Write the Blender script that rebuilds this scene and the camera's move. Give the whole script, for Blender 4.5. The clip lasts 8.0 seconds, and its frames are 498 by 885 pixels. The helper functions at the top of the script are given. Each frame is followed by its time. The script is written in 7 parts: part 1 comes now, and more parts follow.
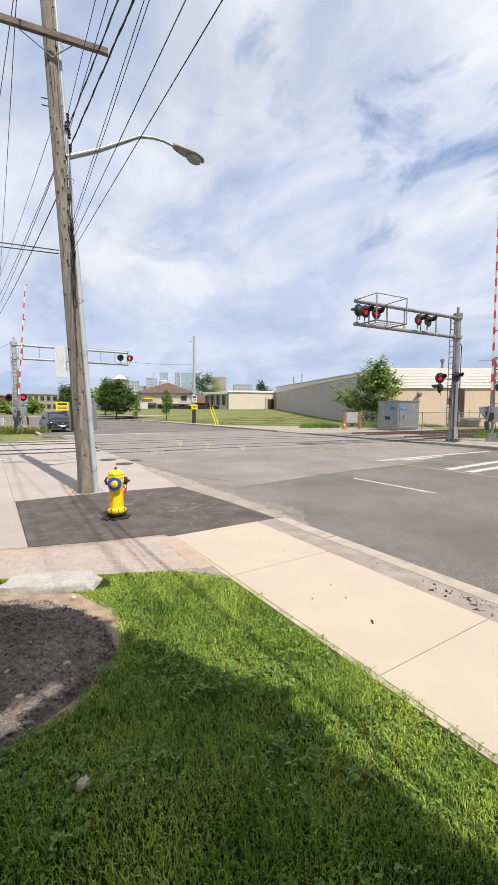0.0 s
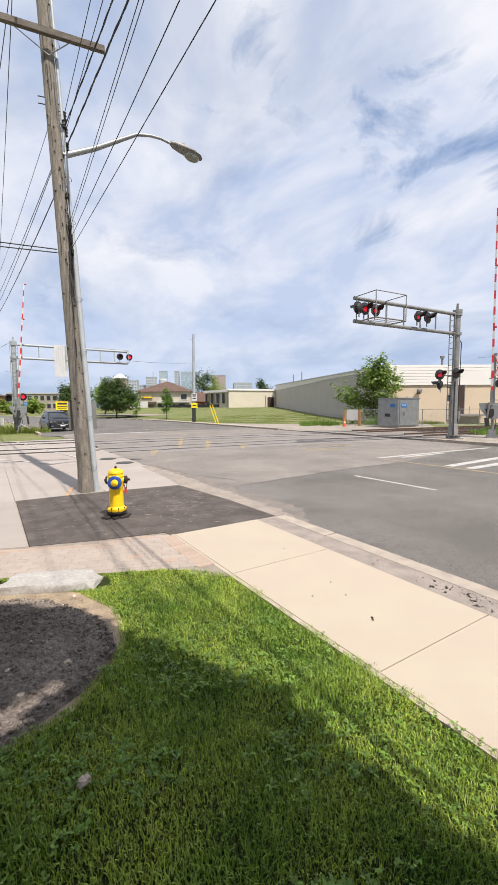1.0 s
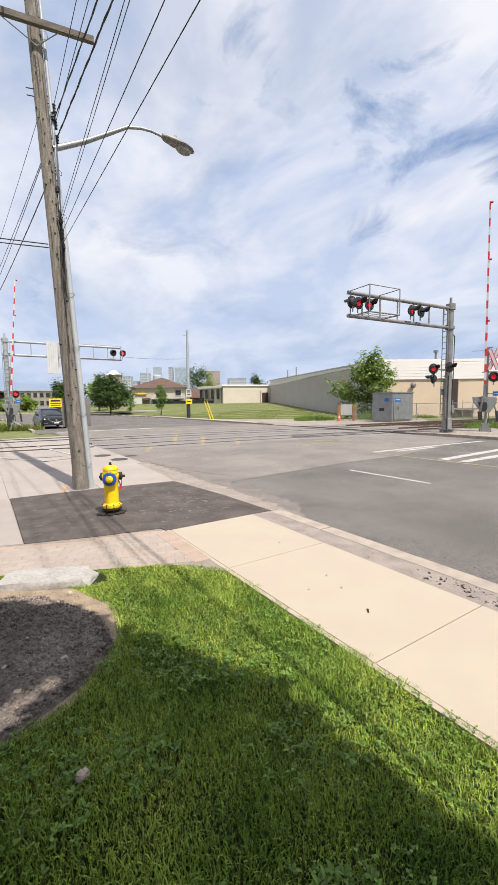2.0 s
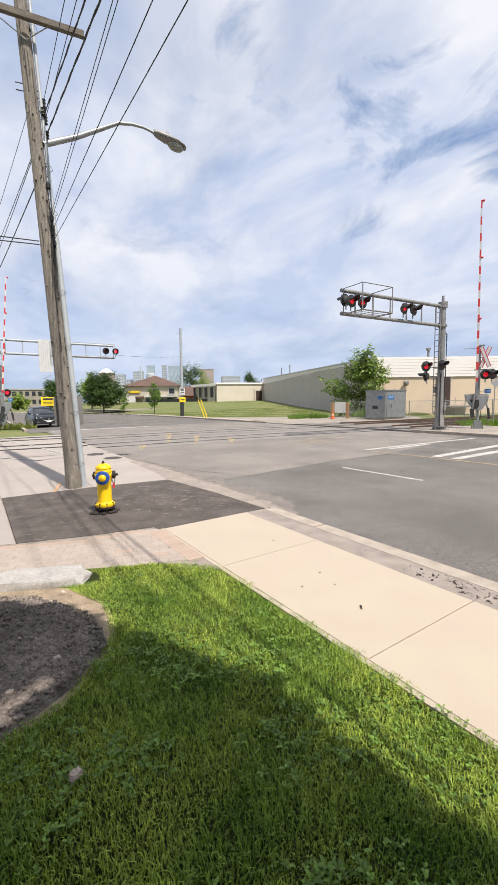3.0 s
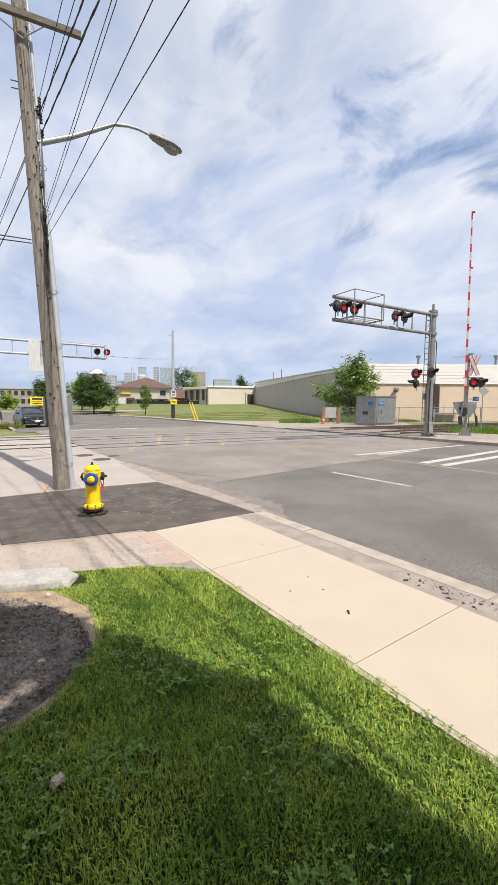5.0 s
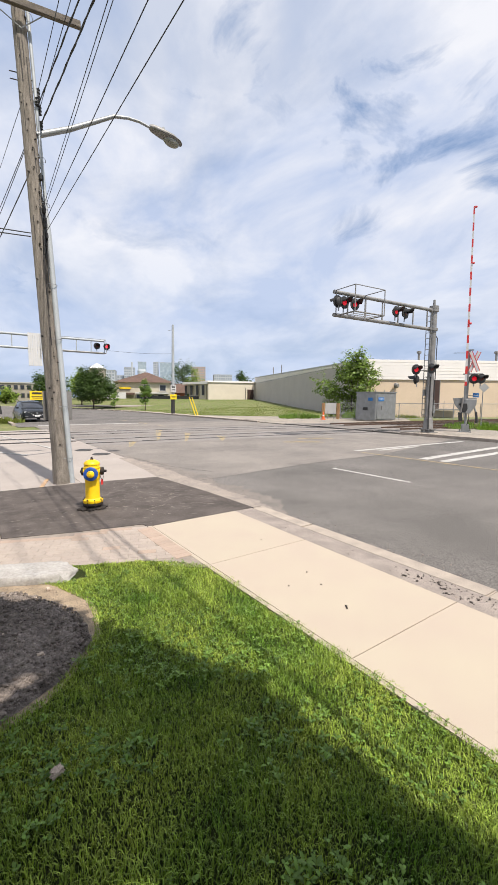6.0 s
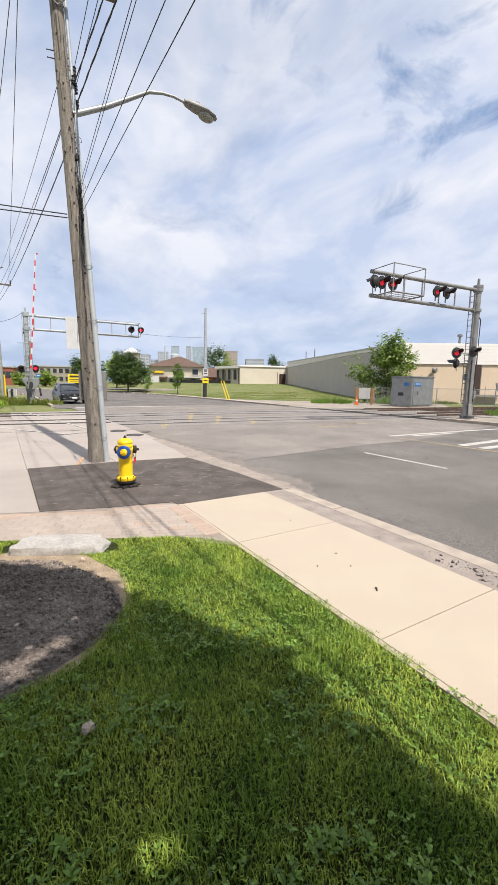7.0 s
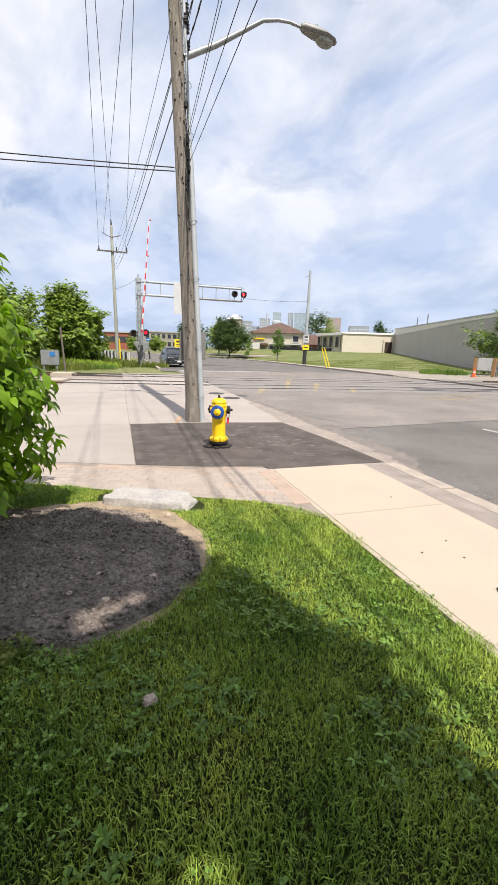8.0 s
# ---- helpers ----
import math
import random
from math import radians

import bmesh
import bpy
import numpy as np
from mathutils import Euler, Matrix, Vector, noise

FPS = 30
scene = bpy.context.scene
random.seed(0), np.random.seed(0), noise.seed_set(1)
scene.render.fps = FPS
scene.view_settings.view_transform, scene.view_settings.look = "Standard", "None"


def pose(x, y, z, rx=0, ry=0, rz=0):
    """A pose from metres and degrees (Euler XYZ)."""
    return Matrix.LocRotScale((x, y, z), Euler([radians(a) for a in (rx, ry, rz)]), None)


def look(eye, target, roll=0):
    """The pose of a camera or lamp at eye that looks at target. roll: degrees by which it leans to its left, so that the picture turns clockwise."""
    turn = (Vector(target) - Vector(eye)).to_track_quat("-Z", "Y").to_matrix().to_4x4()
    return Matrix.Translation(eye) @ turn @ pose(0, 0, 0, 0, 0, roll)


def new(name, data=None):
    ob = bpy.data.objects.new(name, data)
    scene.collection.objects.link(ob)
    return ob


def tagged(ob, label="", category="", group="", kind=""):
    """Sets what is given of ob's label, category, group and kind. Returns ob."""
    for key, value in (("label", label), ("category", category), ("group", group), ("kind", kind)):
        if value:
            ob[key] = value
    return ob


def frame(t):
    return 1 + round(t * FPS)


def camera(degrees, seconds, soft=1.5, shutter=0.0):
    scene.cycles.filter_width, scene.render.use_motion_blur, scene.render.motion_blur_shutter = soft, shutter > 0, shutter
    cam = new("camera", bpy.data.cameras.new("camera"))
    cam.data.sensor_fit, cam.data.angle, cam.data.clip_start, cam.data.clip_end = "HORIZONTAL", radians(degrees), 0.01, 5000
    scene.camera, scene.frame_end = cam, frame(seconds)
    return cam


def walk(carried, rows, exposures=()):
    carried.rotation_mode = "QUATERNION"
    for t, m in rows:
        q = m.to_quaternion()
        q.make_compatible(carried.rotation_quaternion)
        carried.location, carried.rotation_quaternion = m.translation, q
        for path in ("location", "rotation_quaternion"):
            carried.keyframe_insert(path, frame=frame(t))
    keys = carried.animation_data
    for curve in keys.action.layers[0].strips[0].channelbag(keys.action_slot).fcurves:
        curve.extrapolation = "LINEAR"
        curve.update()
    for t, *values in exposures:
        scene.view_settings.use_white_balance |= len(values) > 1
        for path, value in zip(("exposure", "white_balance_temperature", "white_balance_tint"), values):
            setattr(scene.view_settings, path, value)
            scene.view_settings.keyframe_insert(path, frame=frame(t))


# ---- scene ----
cam = camera(62.7, 8.0)
PATH = [
    (0, (-2.085, -3.574, 1.737), (-1.011, -1.896, 1.571), 0.1),
    (0.5, (-2.089, -3.578, 1.739), (-1.018, -1.897, 1.57), -0.0),
    (1, (-2.077, -3.579, 1.735), (-1.004, -1.9, 1.56), -0.3),
    (2.5, (-2.076, -3.579, 1.724), (-0.973, -1.923, 1.519), -0.9),
    (3, (-2.069, -3.582, 1.724), (-0.953, -1.935, 1.518), -0.9),
    (3.5, (-2.062, -3.582, 1.721), (-0.933, -1.943, 1.519), -0.7),
    (4, (-2.059, -3.582, 1.726), (-0.918, -1.952, 1.529), -0.4),
    (4.5, (-2.069, -3.583, 1.726), (-0.915, -1.96, 1.538), 0.1),
    (6, (-2.067, -3.59, 1.727), (-0.913, -1.97, 1.515), 0.4),
    (6.5, (-2.059, -3.581, 1.717), (-0.93, -1.949, 1.473), 0.3),
    (7, (-2.043, -3.564, 1.657), (-1.02, -1.87, 1.371), 0.8),
    (7.2, (-2.057, -3.519, 1.645), (-1.117, -1.779, 1.347), 1.0),
    (7.5, (-2.002, -3.424, 1.623), (-1.207, -1.619, 1.297), 0.9),
    (7.7, (-1.941, -3.372, 1.597), (-1.237, -1.537, 1.227), 0.7),
    (8, (-1.877, -3.247, 1.527), (-1.284, -1.389, 1.081), 1.8),
]
walk(cam, [(t, look(eye, target, roll)) for t, eye, target, roll in PATH], ((0, 0.5), (6.5, 0.5), (7.2, 0.53), (7.6, 0.57), (8, 0.6)))


# ---- world, sun ----
SUN_EL, SUN_FROM = radians(60), Vector((0.05, -1.0, 0.0)).normalized()
world = bpy.data.worlds.new("sky")
scene.world = world
world.use_nodes = True
wn, wl = world.node_tree.nodes, world.node_tree.links
wn.clear()
w_out, w_bg = wn.new("ShaderNodeOutputWorld"), wn.new("ShaderNodeBackground")
sky = wn.new("ShaderNodeTexSky")
sky.sky_type, sky.sun_disc, sky.sun_elevation = "NISHITA", False, SUN_EL
sky.sun_rotation = math.atan2(SUN_FROM.x, SUN_FROM.y)
w_tc = wn.new("ShaderNodeTexCoord")
w_sep = wn.new("ShaderNodeSeparateXYZ")
wl.new(w_tc.outputs["Generated"], w_sep.inputs[0])


def w_math(op, a, b=None):
    n = wn.new("ShaderNodeMath")
    n.operation = op
    for i, v in enumerate((a, b)):
        if v is None:
            continue
        if isinstance(v, (int, float)):
            n.inputs[i].default_value = v
        else:
            wl.new(v, n.inputs[i])
    return n.outputs[0]


# clouds lie on a flat layer overhead: the direction divided by its height
w_h = w_math("ADD", w_math("MAXIMUM", w_sep.outputs[2], 0.0), 0.3)
w_flat = wn.new("ShaderNodeCombineXYZ")
wl.new(w_math("DIVIDE", w_sep.outputs[0], w_h), w_flat.inputs[0])
wl.new(w_math("DIVIDE", w_sep.outputs[1], w_h), w_flat.inputs[1])
w_flat.inputs[2].default_value = 3.1
w_map = wn.new("ShaderNodeMapping")
w_map.inputs["Rotation"].default_value = (0, 0, radians(-30))
w_map.inputs["Scale"].default_value = (1.15, 0.85, 1.0)
w_map.inputs["Location"].default_value = (7.9, 4.1, 0.0)
wl.new(w_flat.outputs[0], w_map.inputs[0])


def w_noise(scale, detail, rough, dist=0.0):
    n = wn.new("ShaderNodeTexNoise")
    n.inputs["Scale"].default_value, n.inputs["Detail"].default_value = scale, detail
    n.inputs["Roughness"].default_value, n.inputs["Distortion"].default_value = rough, dist
    wl.new(w_map.outputs[0], n.inputs["Vector"])
    return n.outputs["Fac"]


def w_ramp(fac, stops):
    n = wn.new("ShaderNodeValToRGB")
    while len(n.color_ramp.elements) < len(stops):
        n.color_ramp.elements.new(0.5)
    for e, (p, c) in zip(n.color_ramp.elements, stops):
        e.position, e.color = p, (*c, 1) if len(c) == 3 else c
    wl.new(fac, n.inputs[0])
    return n.outputs[0]


# pale cloud with soft grey undersides, broken by blue gaps and thin blue streaks
CLOUD_GREY, CLOUD_WHITE = (5.6, 6.5, 8.6), (9.2, 9.3, 9.9)
streak = w_noise(1.5, 9, 0.56, 0.5)
shade = w_ramp(w_noise(2.1, 9, 0.55, 0.3), ((0.36, CLOUD_GREY), (0.57, CLOUD_WHITE)))
w_fray = w_math("MULTIPLY", w_math("SUBTRACT", w_noise(3.8, 9, 0.6, 0.6), 0.5), 9.0)


def w_dot(v):
    n = wn.new("ShaderNodeVectorMath")
    n.operation = "DOT_PRODUCT"
    wl.new(w_tc.outputs["Generated"], n.inputs[0])
    n.inputs[1].default_value = v
    return n.outputs["Value"]


def w_gap(centre, tip, half, strength):
    """A ragged blue gap in the cloud round a direction, drawn out towards tip."""
    c, p = Vector(centre).normalized(), Vector(tip).normalized()
    u = (p - c * p.dot(c))
    a = u.length
    u.normalize()
    v = c.cross(u)
    r = w_math("ADD", w_math("POWER", w_math("DIVIDE", w_dot(u), a), 2.0), w_math("POWER", w_math("DIVIDE", w_dot(v), half), 2.0))
    back = w_math("MULTIPLY", w_math("LESS_THAN", w_dot(c), 0.0), 9.0)
    inside = w_math("SUBTRACT", 1.0, w_math("ADD", w_math("ADD", w_math("MULTIPLY", r, 0.75), back), w_fray))
    return w_math("MULTIPLY", w_math("MINIMUM", w_math("MAXIMUM", w_math("MULTIPLY", inside, 0.62), 0.0), 1.0), strength)


open_sky = w_math("MULTIPLY", w_ramp(streak, ((0.36, (1, 1, 1)), (0.52, (0, 0, 0)))), 0.4)
for gap in (((0.69, 0.50, 0.525), (0.755, 0.36, 0.545), 0.07, 1.0), ((0.66, 0.575, 0.485), (0.64, 0.615, 0.465), 0.035, 0.75),
            ((0.43, 0.645, 0.632), (0.345, 0.655, 0.672), 0.10, 0.7), ((0.53, 0.63, 0.565), (0.56, 0.64, 0.52), 0.05, 0.55),
            ((0.708, 0.609, 0.357), (0.73, 0.575, 0.36), 0.035, 0.6), ((0.82, 0.36, 0.44), (0.85, 0.30, 0.42), 0.06, 0.9),
            ((-0.12, 0.955, 0.265), (0.06, 0.97, 0.235), 0.045, 0.6), ((0.345, 0.85, 0.40), (0.45, 0.80, 0.39), 0.06, 0.35)):
    open_sky = w_math("MAXIMUM", open_sky, w_gap(*gap))
w_mix = wn.new("ShaderNodeMix")
w_mix.data_type = "RGBA"
wl.new(open_sky, w_mix.inputs[0])
w_thin = wn.new("ShaderNodeMix")
w_thin.data_type = "RGBA"
w_thin.inputs[0].default_value = 0.75
wl.new(sky.outputs[0], w_thin.inputs[6])
w_thin.inputs[7].default_value = (2.5, 3.9, 6.7, 1)
wl.new(w_thin.outputs[2], w_mix.inputs[7])
# towards the horizon the clouds merge into pale blue haze
w_haze = wn.new("ShaderNodeMix")
w_haze.data_type = "RGBA"
wl.new(w_ramp(w_sep.outputs[2], ((0.0, (0.9, 0.9, 0.9)), (0.36, (0, 0, 0)))), w_haze.inputs[0])
wl.new(shade, w_haze.inputs[6])
w_haze.inputs[7].default_value = (5.9, 7.0, 9.2, 1)
wl.new(w_haze.outputs[2], w_mix.inputs[6])
wl.new(w_mix.outputs[2], w_bg.inputs[0])
w_bg.inputs[1].default_value = 0.07
wl.new(w_bg.outputs[0], w_out.inputs[0])

sun = new("sun", bpy.data.lights.new("sun", "SUN"))
sun.data.energy, sun.data.angle, sun.data.color = 4.5, radians(0.6), (1.0, 0.93, 0.84)
sun.matrix_world = look(SUN_FROM * 20 * math.cos(SUN_EL) + Vector((0, 0, 20 * math.sin(SUN_EL))), (0, 0, 0))


# ---- materials ----
def mat(name, c1, c2=None, rough=0.8, big=3.0, fine=60.0, bump=0.15, metal=0.0, grain=0.35, rnd=0.0, island=0.0, stretch=None, spec=0.5, height=0.01, spot=None):
    m = bpy.data.materials.new(name)
    m.use_nodes = True
    ns, ls = m.node_tree.nodes, m.node_tree.links
    b = ns["Principled BSDF"]
    c2 = c2 or tuple(v * 0.75 for v in c1)
    geo = ns.new("ShaderNodeNewGeometry")
    src = geo.outputs["Position"]
    if stretch:
        mp = ns.new("ShaderNodeMapping")
        mp.inputs["Scale"].default_value = stretch
        ls.new(src, mp.inputs[0])
        src = mp.outputs[0]

    def tex(scale, detail):
        n = ns.new("ShaderNodeTexNoise")
        n.inputs["Scale"].default_value, n.inputs["Detail"].default_value, n.inputs["Roughness"].default_value = scale, detail, 0.6
        ls.new(src, n.inputs["Vector"])
        return n.outputs["Fac"]

    def ramp(fac, lo, hi, a, c):
        n = ns.new("ShaderNodeMapRange")
        n.inputs[1].default_value, n.inputs[2].default_value, n.inputs[3].default_value, n.inputs[4].default_value = lo, hi, a, c
        ls.new(fac, n.inputs[0])
        return n.outputs[0]

    def mixc(fac, a, c, mode="MIX"):
        n = ns.new("ShaderNodeMix")
        n.data_type, n.blend_type = "RGBA", mode
        for sock, v in ((n.inputs[0], fac), (n.inputs[6], a), (n.inputs[7], c)):
            if isinstance(v, tuple):
                sock.default_value = (*v, 1)
            elif isinstance(v, (int, float)):
                sock.default_value = v
            else:
                ls.new(v, sock)
        return n.outputs[2]

    t_fine = tex(fine, 4)
    col = mixc(ramp(tex(big, 6), 0.35, 0.65, 0, 1), c1, c2)
    if spot:
        col = mixc(ramp(tex(spot[1], 5), spot[2], spot[2] + 0.12, 0, spot[3]), col, spot[0])
    g = ns.new("ShaderNodeCombineColor")
    f = ramp(t_fine, 0.3, 0.7, 1 - grain, 1 + grain)
    for i in range(3):
        ls.new(f, g.inputs[i])
    col = mixc(1.0, col, g.outputs[0], "MULTIPLY")
    for amount, which in ((rnd, "o"), (island, "i")):
        if amount:
            if which == "o":
                r = ns.new("ShaderNodeObjectInfo").outputs["Random"]
            else:
                r = geo.outputs["Random Per Island"]
            g2 = ns.new("ShaderNodeCombineColor")
            f2 = ramp(r, 0, 1, 1 - amount, 1 + amount)
            for i in range(3):
                ls.new(f2, g2.inputs[i])
            col = mixc(1.0, col, g2.outputs[0], "MULTIPLY")
    ls.new(col, b.inputs["Base Color"])
    b.inputs["Metallic"].default_value = metal
    b.inputs["Specular IOR Level"].default_value = spec
    ls.new(ramp(t_fine, 0.3, 0.7, max(rough - 0.08, 0.02), min(rough + 0.08, 1)), b.inputs["Roughness"])
    if bump:
        bp = ns.new("ShaderNodeBump")
        bp.inputs["Strength"].default_value, bp.inputs["Distance"].default_value = bump, height
        ls.new(t_fine, bp.inputs["Height"])
        ls.new(bp.outputs[0], b.inputs["Normal"])
    return m


def leaf_mat(name, c1, c2, trans=0.35, rough=0.5, vary=0.45):
    m = mat(name, c1, c2, rough=rough, big=1.5, fine=25, bump=0.0, grain=0.15, island=vary)
    ns, ls = m.node_tree.nodes, m.node_tree.links
    b = ns["Principled BSDF"]
    b.inputs["Specular IOR Level"].default_value = 0.28
    tr, mx = ns.new("ShaderNodeBsdfTranslucent"), ns.new("ShaderNodeMixShader")
    link = b.inputs["Base Color"].links[0].from_socket
    br = ns.new("ShaderNodeMix")
    br.data_type, br.blend_type = "RGBA", "MULTIPLY"
    br.inputs[0].default_value = 1.0
    br.inputs[7].default_value = (1.5, 1.6, 0.6, 1)
    ls.new(link, br.inputs[6])
    ls.new(br.outputs[2], tr.inputs[0])
    mx.inputs[0].default_value = trans
    ls.new(b.outputs[0], mx.inputs[1])
    ls.new(tr.outputs[0], mx.inputs[2])
    ls.new(mx.outputs[0], ns["Material Output"].inputs[0])
    return m


